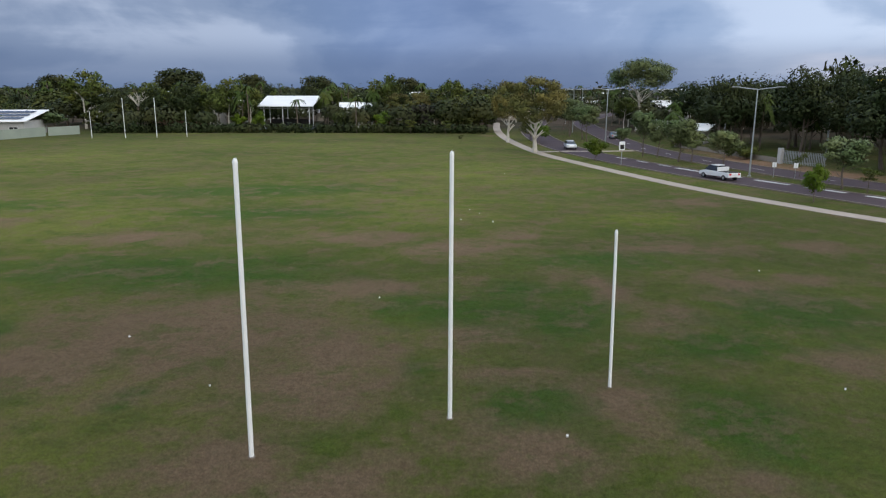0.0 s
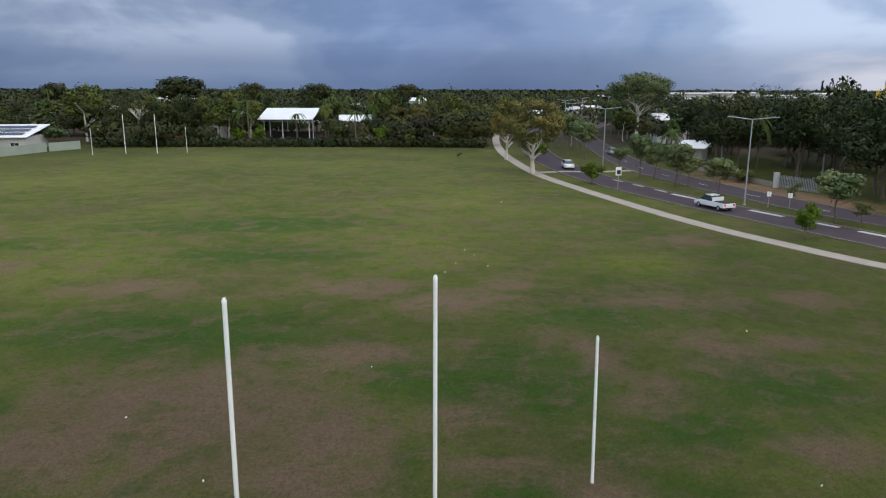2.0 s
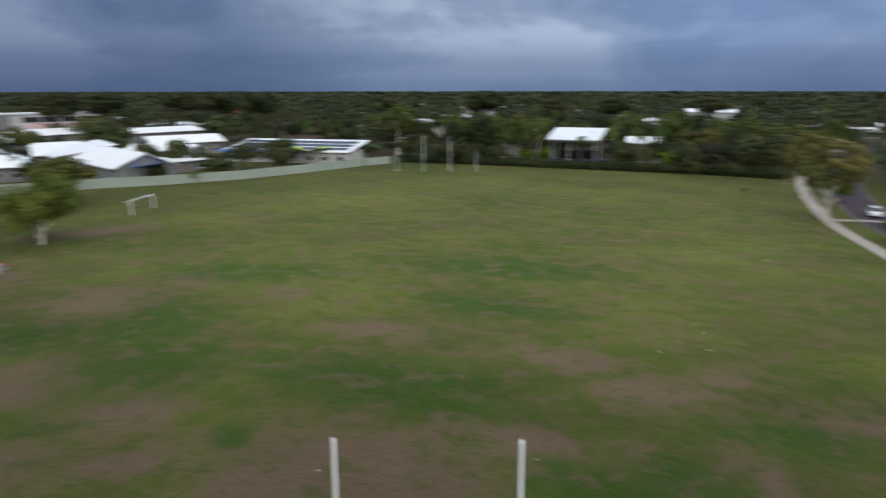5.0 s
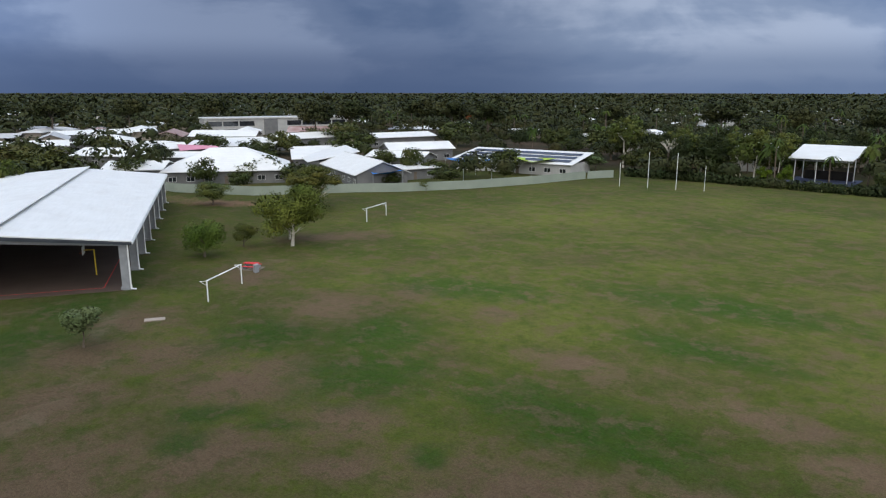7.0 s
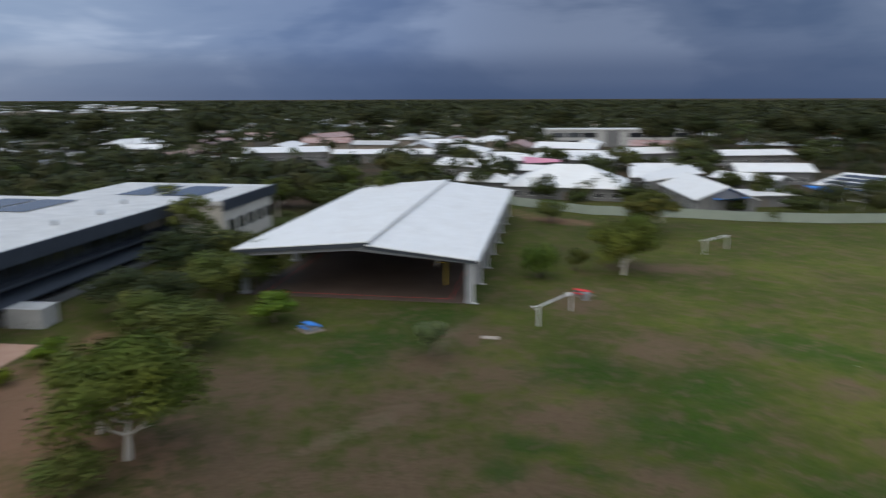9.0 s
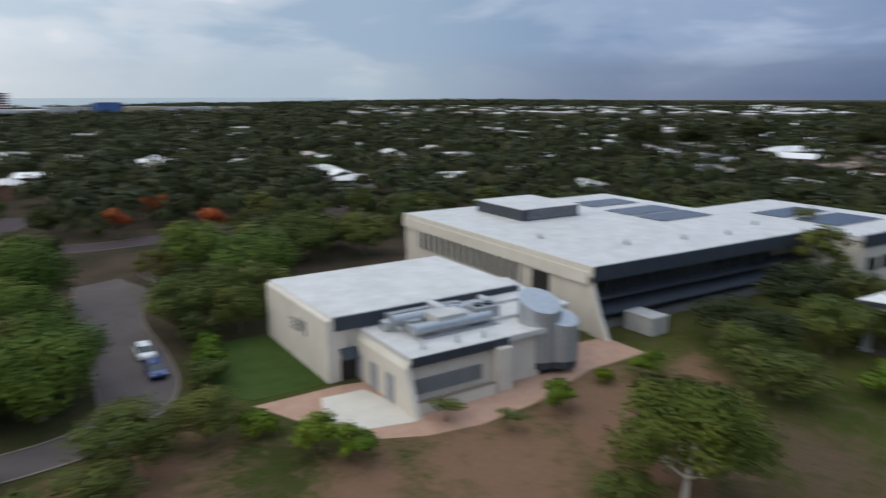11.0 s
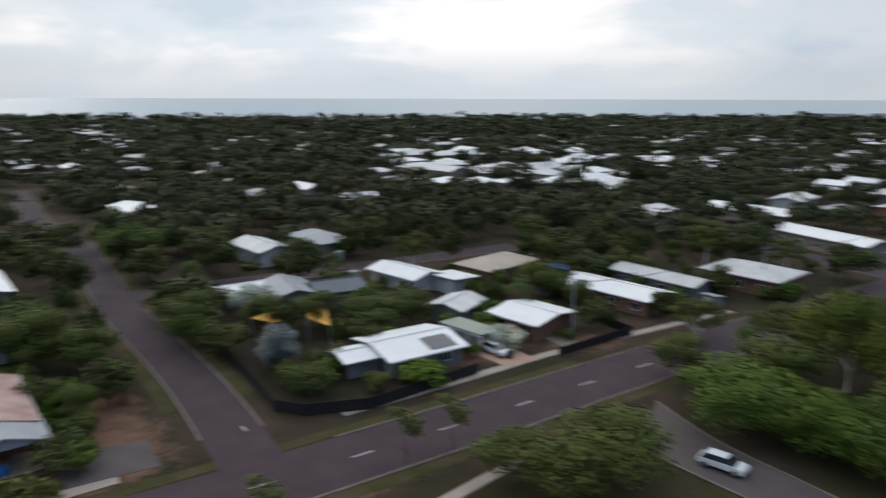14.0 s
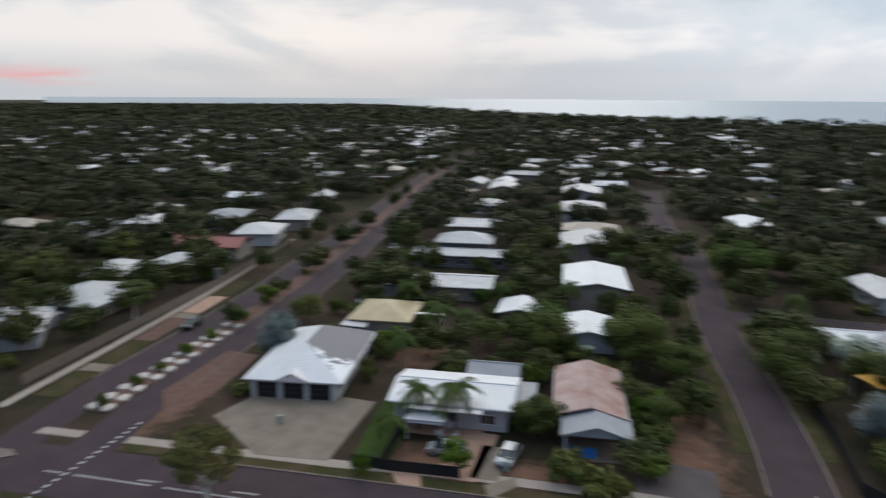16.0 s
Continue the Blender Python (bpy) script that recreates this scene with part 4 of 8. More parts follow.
# ---- the covered court ----
def covered_court():
    """Local x runs along the ridge, y across it; the near gable stands at x = 0."""
    t = thing("covered_court", pose(-81.2, 20.0, 0, 0, 0, 150.6), "large open-sided covered court with a low white gable roof", "shelter")
    length, half, eave, ridge = 70.5, 16.7, 6.0, 7.6
    for s in (-1, 1):
        lift = 0.45 if s > 0 else 0.0
        # two roof slopes, the one lapping over the other along the ridge
        y1, y0 = s * half, (-2.3 if s > 0 else -1.8)
        sh = Shape().prism([(0, y1), (0, y0), (length, y0), (length, y1)] if s > 0 else [(0, y0), (0, y1), (length, y1), (length, y0)],
                           [eave + lift - 0.14, ridge + lift - 0.14, ridge + lift - 0.14, eave + lift - 0.14] if s > 0 else [ridge - 0.14, eave - 0.14, eave - 0.14, ridge - 0.14],
                           [eave + lift, ridge + lift, ridge + lift, eave + lift] if s > 0 else [ridge, eave, eave, ridge])
        part("roof_slope", sh, "roof_bright", t, "bright white sheet roof slope")
        part("gutter", Shape().box(0.05, y1 - 0.12, eave + lift - 0.4, length - 0.05, y1 + 0.12, eave + lift - 0.16), "white", t)
        part("fascia", Shape().prism([(0.02, min(y1, y0)), (0.14, min(y1, y0)), (0.14, max(y1, y0)), (0.02, max(y1, y0))],
                                     [eave - 0.5 if s < 0 else ridge - 0.3, eave - 0.5 if s < 0 else ridge - 0.3, ridge - 0.6 if s < 0 else eave - 0.1, ridge - 0.6 if s < 0 else eave - 0.1],
                                     [eave - 0.16 if s < 0 else ridge + 0.26, eave - 0.16 if s < 0 else ridge + 0.26, ridge - 0.18 if s < 0 else eave + 0.28, ridge - 0.18 if s < 0 else eave + 0.28]), "charcoal", t)
    col = Shape().box(-0.28, -0.45, -0.05, 0.28, 0.45, 5.9).box(-0.4, -0.6, -0.05, 0.4, 0.6, 0.35).mesh("column", "steel_grey")
    pipe = Shape().tube((0.5, 0.55, 0.2), (0.5, 0.55, 5.6), 0.09, 0.09, 8).tube((0.5, 0.55, 0.2), (0.5, 1.1, 0.08), 0.09, 0.09, 8).mesh("downpipe", "white")
    beam = Shape().prism([(-0.15, -15.6), (0.15, -15.6), (0.15, 0), (-0.15, 0)], [5.3, 5.3, 6.6, 6.6], [5.75, 5.75, 7.3, 7.3]).prism([(-0.15, 0), (0.15, 0), (0.15, 15.6), (-0.15, 15.6)], [6.6, 6.6, 5.3, 5.3], [7.3, 7.3, 5.85, 5.85]).mesh("rafter", "steel_grey")
    for i in range(8):
        x = 0.9 + i * (length - 1.8) / 7
        part("rafter", beam, None, t, m=pose(x, 0, 0))
        for s in (-1, 1):
            part("column", col, None, t, m=pose(x, s * 15.6, 0))
            part("downpipe", pipe, None, t, m=pose(x, s * 15.6, 0, 0, 0, 0 if s > 0 else 180))
    part("court_floor", Shape().box(0.4, -15.2, -0.05, length - 0.4, 15.2, 0.09), "court", t, "dull brown court floor")
    for x0, y0, x1, y1 in ((2, -13, 66, -12.92), (2, 12.92, 66, 13), (2, -13, 2.08, 13), (34, -13, 34.08, 13), (66, -13, 66.08, 13)):
        part("court_line", Shape().box(x0, y0, 0.09, x1, y1, 0.1), "red", t)
    # near-black walls: the shade under the roof is put into their colour
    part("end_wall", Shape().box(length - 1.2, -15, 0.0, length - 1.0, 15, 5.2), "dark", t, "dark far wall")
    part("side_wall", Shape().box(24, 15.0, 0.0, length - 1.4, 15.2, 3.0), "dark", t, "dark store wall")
    for x in (9.0, 44.0):
        hoop = part("basketball_stand", Shape().tube((x, -11.2, 0), (x, -11.2, 3.4), 0.09, 0.09, 8).tube((x, -11.2, 3.4), (x, -10.0, 3.4), 0.06, 0.06, 8), "yellow", t, "yellow post")
        part("backboard", Shape().box(x - 0.9, -10.0, 2.9, x + 0.9, -9.94, 3.95), "white", hoop)
        part("ring", Shape().tube((x - 0.23, -9.7, 3.05), (x + 0.23, -9.7, 3.05), 0.02, 0.02, 6).tube((x - 0.23, -9.94, 3.05), (x - 0.23, -9.5, 3.05), 0.02, 0.02, 6).tube((x + 0.23, -9.94, 3.05), (x + 0.23, -9.5, 3.05), 0.02, 0.02, 6), "orange", hoop)
    return t


covered_court()


# ---- fences ----
def panel_fence(line, h, material, name, label, step=2.4, gap=0.0):
    t = thing(name, pose(line[0][0], line[0][1], 0), label, "fence")
    ox, oy = line[0]
    for (x0, y0), (x1, y1) in zip(line, line[1:]):
        d = math.hypot(x1 - x0, y1 - y0)
        n = max(1, round(d / step))
        ang = math.degrees(math.atan2(y1 - y0, x1 - x0))
        w = d / n
        pm = Shape().box(0.03, -0.02, 0.05 + gap, w - 0.03, 0.02, h).mesh("panel", material)
        qm = Shape().box(-0.04, -0.04, -0.1, 0.04, 0.04, h + 0.04).mesh("fence_post", material)
        for i in range(n):
            f = i / n
            at = pose(x0 - ox + (x1 - x0) * f, y0 - oy + (y1 - y0) * f, 0, 0, 0, ang)
            part("panel", pm, None, t, m=at)
            part("fence_post", qm, None, t, m=at)
    return t


panel_fence([(-87.5, 171.5), (-91.1, 164.2)], 2.05, "fence_green", "panel_fence", "pale green sheet metal fence round the school", 4.0)
panel_fence([(-91.3, 163.6), (-95.2, 145.5), (-101.7, 127.0), (-110.2, 112.6), (-117.3, 104.5), (-129.4, 86.5), (-147.3, 77.0), (-158, 76)], 2.1, "fence_green", "panel_fence", "pale green sheet metal fence round the school", 4.0)
panel_fence([(46.2, -76.9), (38.6, -68.4), (34.8, -68.0), (28.2, -71.2), (22.9, -77.8), (17.6, -84.5)], 1.5, "fence_black", "panel_fence", "black slatted metal front fence round a corner garden")
panel_fence([(46.4, -77.1), (60, -90)], 1.5, "fence_black", "panel_fence", "black metal side fence")
panel_fence([(7.6, -92.5), (-2.8, -104.0), (2.5, -109.5)], 1.4, "fence_black", "panel_fence", "black metal front fence round a bare yard")
panel_fence([(70.0, -27.0), (66.5, -30.2), (61.8, -35.5)], 1.3, "fence_black", "panel_fence", "dark front fence on the footpath")
panel_fence([(67.5, -29.2), (85, -45), (91, -53)], 1.6, "fence_black", "panel_fence", "dark fence between two gardens")
panel_fence([(112, 3), (122, -6), (135, -18), (155, -36), (185, -60)], 1.6, "timber", "panel_fence", "weathered grey fence along the boulevard")
panel_fence([(56, -66.5), (66, -78)], 1.5, "timber", "panel_fence", "weathered timber paling fence")


def palisade(line, h, n):
    t = thing("palisade_fence", pose(line[0][0], line[0][1], 0), "grey steel palisade fence with a white pillar", "fence")
    (x0, y0), (x1, y1) = line
    t.rotation_euler = (0, 0, math.atan2(y1 - y0, x1 - x0))
    d = math.hypot(x1 - x0, y1 - y0)
    slat = Shape().box(-0.05, -0.02, 0.1, 0.05, 0.02, h).mesh("slat", "steel_grey")
    for i in range(n):
        part("slat", slat, None, t, m=pose(0.6 + (d - 0.6) * i / n, 0, 0))
    part("rail", Shape().box(0, 0.02, 0.4, d, 0.06, 0.48).box(0, 0.02, h - 0.4, d, 0.06, h - 0.32), "steel_grey", t)
    part("pillar", Shape().box(-0.3, -0.3, -0.05, 0.3, 0.3, h + 0.3), "wall_white", t, "white rendered pillar")


palisade([(50.3, 105.6), (53.6, 98.8)], 2.0, 26)
panel_fence([(44.5, 137), (47.2, 124), (49.2, 111), (50.2, 106.5)], 0.8, "wall_cream", "panel_fence", "low cream front wall along the service road", 2.6)


# ---- street furniture ----
def street_lamp(x, y, h, ang, label="tall grey street lamp with two arms"):
    t = thing("street_lamp", pose(x, y, 0, 0, 0, ang), label, "street lamp", "street lamps")
    part("pole", Shape().tube((0, 0, -0.1), (0, 0, h), 0.11, 0.07, 10), "steel", t)
    part("base_plate", Shape().box(-0.2, -0.2, -0.02, 0.2, 0.2, 0.05), "steel", t)
    for s in (-1, 1):
        arm = part("arm", Shape().tube((0, 0, h - 0.05), (s * 2.6, 0, h + 0.25), 0.05, 0.04, 8), "steel", t)
        part("lamp_head", Shape().prism([(s * 2.5 - 0.45, -0.14), (s * 2.5 + 0.55, -0.10), (s * 2.5 + 0.55, 0.10), (s * 2.5 - 0.45, 0.14)], h + 0.2, h + 0.33), "steel_grey", arm)


for x, y, a in ((31.0, 136, 0), (38.9, 89.4, -25), (33.5, 185, 5), (40, 235, 15), (56, 290, 20), (80, 350, 25), (108, 420, 25)):
    street_lamp(x, y, 10.8, a)


def speed_sign(x, y):
    t = thing("speed_sign", pose(x, y, 0, 0, 0, 12), "white electronic speed sign on a thin grey post", "sign")
    part("post", Shape().tube((0, 0, -0.1), (0, 0, 2.3), 0.045, 0.045, 8), "steel", t)
    board = part("board", Shape().box(-0.42, -0.06, 2.2, 0.42, 0.06, 3.4), "white", t)
    part("display", Shape().box(-0.3, -0.08, 2.35, 0.3, -0.062, 2.95), "dark", board, "dark display panel")


speed_sign(25.8, 102.4)


def small_sign(x, y, ang, h=2.2):
    t = thing("road_sign", pose(x, y, 0, 0, 0, ang), "small white road sign on a thin post", "sign", "road signs")
    part("post", Shape().tube((0, 0, -0.1), (0, 0, h), 0.03, 0.03, 6), "steel", t)
    part("plate", Shape().box(-0.25, -0.02, h - 0.6, 0.25, 0.0, h), "white", t)


small_sign(41.3, 88, -10, 1.9)
small_sign(43.0, 86, -10, 2.0)


def cable_run(poles, h):
    """Timber power poles with cross-arms, and cables that sag between them."""
    tops = []
    for x, y, a in poles:
        t = thing("power_pole", pose(x, y, 0, 0, 0, a), "slim grey power pole with a cross-arm", "power pole", "power poles")
        part("pole", Shape().tube((0, 0, -0.1), (0, 0, h), 0.14, 0.1, 8), "steel_grey", t)
        part("cross_arm", Shape().box(-1.1, -0.06, h - 0.5, 1.1, 0.06, h - 0.36), "timber", t)
        for i in (-1.0, 0.0, 1.0):
            part("insulator", Shape().tube((i, 0, h - 0.36), (i, 0, h - 0.18), 0.05, 0.035, 6), "white", t)
        tops.append([pose(x, y, 0, 0, 0, a) @ Vector((i, 0, h - 0.18)) for i in (-1.0, 0.0, 1.0)])
    for p, q in zip(tops, tops[1:]):
        for a, b in zip(p, q):
            s = Shape()
            pts = [a.lerp(b, k / 8) - Vector((0, 0, 1.1 * math.sin(math.pi * k / 8))) for k in range(9)]
            for u, v in zip(pts, pts[1:]):
                s.tube(u, v, 0.022, 0.022, 5)
            whole("power_cable", s, "charcoal", "thin black overhead cable between power poles", "cable", group="power cables")


cable_run([(68, 82, 20), (60.5, 112, 14), (56, 142, 6), (55, 172, 0), (61, 205, -8)], 9.2)
cable_run([(6, -101, 45), (-28, -134, 45), (-66, -165, 45)], 8.6)


def litter(x, y, s, a):
    sh = Shape().prism([(-s, -s * 0.6), (s * 0.8, -s * 0.7), (s, s * 0.5), (-s * 0.7, s * 0.7)], 0.005, [0.03, 0.05, 0.03, 0.06])
    whole("paper_scrap", sh, "white", "small white paper scrap lying on the turf", "litter", m=pose(x, y, 0, 0, 0, a), group="litter on the oval")


lit = random.Random(8)
for x, y in ((-13.7, 29.2), (-3.3, 35.2), (14.6, 23.8), (8.0, 91.3), (3.9, 20.2), (1.5, 58), (3.2, 61), (0.6, 55), (2.4, 63), (4.1, 57), (30, 74), (-40, 62), (-8.5, 24.0), (19, 41)):
    litter(x, y, lit.uniform(0.035, 0.065), lit.uniform(0, 180))


def sign_tower():
    """The plain yellow roadside tower beyond the trees."""
    t = thing("sign_tower", pose(132, 216, 0, 0, 0, -30), "tall yellow roadside tower with a white drum", "tower")
    part("shaft", Shape().tube((0, 0, 0), (0, 0, 13), 0.7, 0.6, 10), "steel_grey", t)
    part("panel", Shape().prism([(-2.2, -0.5), (2.2, -0.5), (2.2, 0.5), (-2.2, 0.5)], 11.0, 14.2).prism([(-0.2, -0.5), (1.6, -0.5), (1.6, 0.5), (-0.2, 0.5)], 14.2, 16.2), "yellow", t)
    part("drum", Shape().tube((0.7, 0, 16.2), (0.7, 0, 18.0), 1.0, 0.8, 12), "wall_white", t)


sign_tower()


# ---- the civic building: hall, offices and low wing ----
def window_in(parent, x0, z0, x1, z1, y, out=-1, frame="charcoal", axis="x"):
    """A glazed window proud of a wall: frame bars round a pane; axis y: on a wall that runs along y."""
    def bx(s, a0, c0, a1, c1, d0, d1):
        lo, hi = min(y + out * d0, y + out * d1), max(y + out * d0, y + out * d1)
        return s.box(a0, lo, c0, a1, hi, c1) if axis == "x" else s.box(lo, a0, c0, hi, a1, c1)
    win = part("window", bx(Shape(), x0, z0, x1, z1, 0.0, 0.03), "glass", parent, "dark glazed window")
    f = Shape()
    for a0, c0, a1, c1 in ((x0 - 0.06, z0 - 0.06, x1 + 0.06, z0), (x0 - 0.06, z1, x1 + 0.06, z1 + 0.06), (x0 - 0.06, z0, x0, z1), (x1, z0, x1 + 0.06, z1), ((x0 + x1) / 2 - 0.03, z0, (x0 + x1) / 2 + 0.03, z1)):
        bx(f, a0, c0, a1, c1, 0.0, 0.07)
    part("window_frame", f, frame, win)
    return win


def solar_array(parent, x, y, z, cols, rows, tilt=0.0, turn=0.0, w=1.0, h=1.65):
    """Rows of panels on a roof, each panel a slab of its own."""
    pm = Shape().box(0.02, 0.02, 0.0, w - 0.02, h - 0.02, 0.05).mesh("solar_panel", "solar")
    base = pose(x, y, z, tilt, 0, turn)
    for r in range(rows):
        for c in range(cols):
            part("solar_panel", pm, None, parent, m=base @ pose(c * w, r * h, 0.08))


def civic():
    # office block with the dark front
    t = thing("office_building", pose(-79.4, -24.0, 0, 0, 0, 151.2), "long flat white-roofed office building with cream walls and charcoal fascia", "building")
    part("side_wall", Shape().prism([(0.0, 0.0), (0.4, 0.0), (0.4, 50), (0.0, 50)], 0, 7.9), "wall_concrete", t, "cream concrete end wall")
    part("wall", Shape().box(0.4, 2.2, 0, 49.6, 49.6, 7.8), "wall_concrete", t)
    part("plinth", Shape().box(0.4, 0.5, 0, 49.6, 2.2, 1.0), "wall_grey", t)
    part("glazed_front", Shape().box(0.5, 2.0, 1.0, 49.5, 2.2, 6.3), "glass", t, "dark glazed front set back")
    for i in range(13):
        part("mullion", Shape().box(0.6 + i * 4.05, 1.85, 1.0, 0.75 + i * 4.05, 2.0, 6.3), "charcoal", t)
    part("awning", Shape().prism([(0.4, -0.3), (49.6, -0.3), (49.6, 2.0), (0.4, 2.0)], [2.2, 2.2, 3.4, 3.4], [2.35, 2.35, 3.55, 3.55]), "charcoal", t, "sloping charcoal awning")
    part("balcony", Shape().box(0.4, 0.2, 4.2, 49.6, 2.0, 4.5), "charcoal", t)
    part("fascia", Shape().box(-0.25, -0.35, 7.0, 50.2, -0.05, 8.95).box(-0.25, 49.8, 8.0, 50.2, 50.1, 8.95), "charcoal", t, "deep charcoal metal fascia")
    part("roof", Shape().box(-0.2, -0.3, 8.2, 50.2, 50.1, 8.85), "roof_pale", t, "pale sheet roof")
    part("roof_sheet", Shape().box(-0.1, -0.05, 8.85, 50.1, 49.8, 8.93), "roof_white", t)
    part("parapet", Shape().box(-0.35, -0.3, 7.6, -0.05, 50.1, 9.0), "wall_concrete", t, "cream concrete edge band")
    part("band", Shape().box(-0.55, 0.4, 6.55, -0.36, 50.0, 8.2), "wall_concrete", t, "cream concrete band over the windows")
    part("recess", Shape().box(-0.10, 15, 3.4, -0.02, 45, 6.5), "glass", t, "dark window strip")
    for i in range(16):
        part("fin", Shape().box(-0.5, 15.2 + i * 1.9, 3.3, -0.02, 15.6 + i * 1.9, 6.54), "wall_concrete", t)
    # a slab on the wall, its near-black colour standing for the recess's shade
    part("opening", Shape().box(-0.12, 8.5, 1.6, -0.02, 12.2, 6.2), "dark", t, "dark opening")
    # splayed front edges of the end walls
    for x0 in (-0.36, 49.8):
        part("buttress", Shape().add([(x0 + dx, y, z) for dx in (0.0, 0.5) for y, z in ((-0.06, 6.95), (-0.06, 0), (-3.4, 0), (-1.5, 3.6))], [(0, 1, 2, 3), (7, 6, 5, 4), (0, 4, 5, 1), (1, 5, 6, 2), (2, 6, 7, 3), (3, 7, 4, 0)]), "wall_concrete", t, "splayed cream concrete buttress")
    room = part("plant_room", Shape().box(12.7, 31, 8.93, 25.4, 45, 10.9), "charcoal", t, "charcoal louvred plant room")
    for i in range(6):
        part("louvre", Shape().box(14.0, 30.9, 9.2 + i * 0.27, 24.8, 31.0, 9.31 + i * 0.27), "steel_grey", room)
    part("plant_roof", Shape().box(12.5, 30.8, 10.9, 25.6, 45.2, 11.05), "roof_white", room)
    for k, (x, y, c, r) in enumerate(((33, 18, 13, 4), (33, 25.5, 13, 4), (34, 36, 12, 4))):
        solar_array(t, x, y, 8.95, c, r)
    for x, y in ((14, 8), (24, 6), (6, 18), (33, 5), (44, 8)):
        part("roof_vent", Shape().tube((x, y, 8.9), (x, y, 9.5), 0.35, 0.35, 10).tube((x, y, 9.5), (x, y, 9.7), 0.5, 0.2, 10), "steel", t)
    # rear wing
    t2 = thing("office_wing", pose(-123.5, 3.5, 0, 0, 0, 151.2), "pale flat-roofed wing behind the office building", "building")
    part("wall", Shape().box(0, -3, 0, 22, 30, 7.5), "wall_concrete", t2)
    part("fascia", Shape().box(-0.3, -3.4, 6.6, 24.4, -3.05, 8.6), "charcoal", t2)
    part("roof", Shape().box(-0.3, -3.3, 7.6, 24.4, 30.3, 8.4), "roof_white", t2)
    solar_array(t2, 5, 4, 8.42, 14, 5)
    solar_array(t2, 5, 14, 8.42, 14, 4)
    for i in range(5):
        window_in(t2, 2 + i * 4.2, 2.5, 4.8 + i * 4.2, 4.6, -3.0)

    # hall
    h = thing("hall_building", pose(-50.4, -43.3, 0, 0, 0, 152.6), "tall plain hall with off-white concrete walls and a white roof", "building")
    part("wall", Shape().box(0.3, 0.2, 0, 25.0, 18.4, 6.6), "wall_concrete", h)
    part("end_wall", Shape().prism([(-0.5, -0.35), (0.3, -0.35), (0.3, 18.6), (-0.5, 18.6)], 0, [6.9, 7.25, 7.25, 6.9]), "wall_concrete", h, "off-white concrete end wall")
    part("fascia", Shape().box(0.32, -0.45, 5.75, 25.2, -0.05, 7.2), "charcoal", h, "deep charcoal fascia")
    part("lower_wall", Shape().box(0.32, -0.3, 0, 1.6, 0.2, 5.7), "wall_concrete", h)
    part("roof", Shape().box(0.0, -0.3, 6.6, 25.2, 18.6, 7.32), "roof_white", h, "white sheet roof")
    for i, (y0, ln, z0, hh) in enumerate(((5.6, 0.5, 3.6, 1.7), (6.5, 0.35, 4.1, 1.2), (7.2, 0.6, 3.7, 1.6), (8.2, 2.2, 4.6, 0.22), (8.2, 1.8, 4.1, 0.22), (8.2, 2.0, 3.6, 0.22))):
        part("wall_letter_bar", Shape().box(-0.58, y0, z0, -0.5, y0 + ln, z0 + hh), "wall_grey", h, "raised grey bar on the wall")
    part("door_canopy", Shape().prism([(0.9, -1.2), (3.0, -1.2), (3.0, -0.32), (0.9, -0.32)], [2.5, 2.5, 3.5, 3.5], [2.7, 2.7, 3.7, 3.7]), "charcoal", h)
    part("door", Shape().box(1.0, -0.36, 0.05, 2.9, -0.3, 2.5), "dark", h, "dark doorway")
    # low wing with rooftop plant
    w = thing("low_wing", pose(-48.2, -32.0, 0, 0, 0, 152.5), "low off-white concrete wing with a white roof and rooftop plant", "building")
    part("wall", Shape().box(0.4, 0.5, 0, 17.5, 13.4, 4.9), "wall_concrete", w)
    part("end_wall", Shape().prism([(-0.3, 0.0), (0.4, 0.0), (0.4, 13.4), (-0.3, 13.4)], 0, [4.4, 5.5, 5.5, 4.4]), "wall_concrete", w, "splayed concrete end wall")
    part("fascia", Shape().box(0.2, -0.25, 4.6, 12.0, 0.05, 5.55), "charcoal", w)
    part("roof", Shape().box(0.1, -0.2, 5.0, 18.0, 13.5, 5.6), "roof_white", w)
    part("planter_wall", Shape().box(0.2, -1.2, 0.0, 9.6, -0.8, 1.3), "wall_concrete", w, "low off-white concrete wall")
    part("window_strip", Shape().box(0.9, 0.38, 1.4, 9.0, 0.5, 3.0), "wall_grey", w, "grey recessed panel")
    for y in (2.5, 6.0, 9.5):
        part("end_door", Shape().box(-0.42, y, 0.1, -0.3, y + 1.6, 3.0), "steel_grey", w)
    part("wall_cap", Shape().box(0.2, -1.25, 1.3, 9.6, -0.75, 1.38), "kerb", w)
    part("buttress", Shape().add([(-0.32 + dx, y, z) for dx in (0.0, 0.6) for y, z in ((-0.02, 4.4), (-0.02, 0), (-2.0, 0), (-1.0, 2.0))], [(0, 1, 2, 3), (7, 6, 5, 4), (0, 4, 5, 1), (1, 5, 6, 2), (2, 6, 7, 3), (3, 7, 4, 0)]), "wall_concrete", w, "splayed concrete buttress")
    part("end_column", Shape().box(10.2, -1.0, 0.0, 11.9, 0.4, 4.7), "wall_concrete", w)
    plant = part("plant_deck", Shape().box(4.0, 3.6, 5.6, 13.5, 11.5, 5.8), "steel_grey", w, "grey plant deck")
    part("air_handler", Shape().box(6.0, 4.2, 5.8, 9.6, 6.8, 7.5), "wall_white", plant, "white air handling unit")
    part("duct", Shape().box(3.4, 5.0, 5.85, 5.8, 6.0, 6.7).tube((4.6, 7.2, 5.8), (4.6, 7.2, 6.9), 1.1, 1.1, 14).tube((2.4, 8.6, 5.7), (2.4, 8.6, 6.6), 0.8, 0.8, 12), "steel", plant, "galvanised duct")
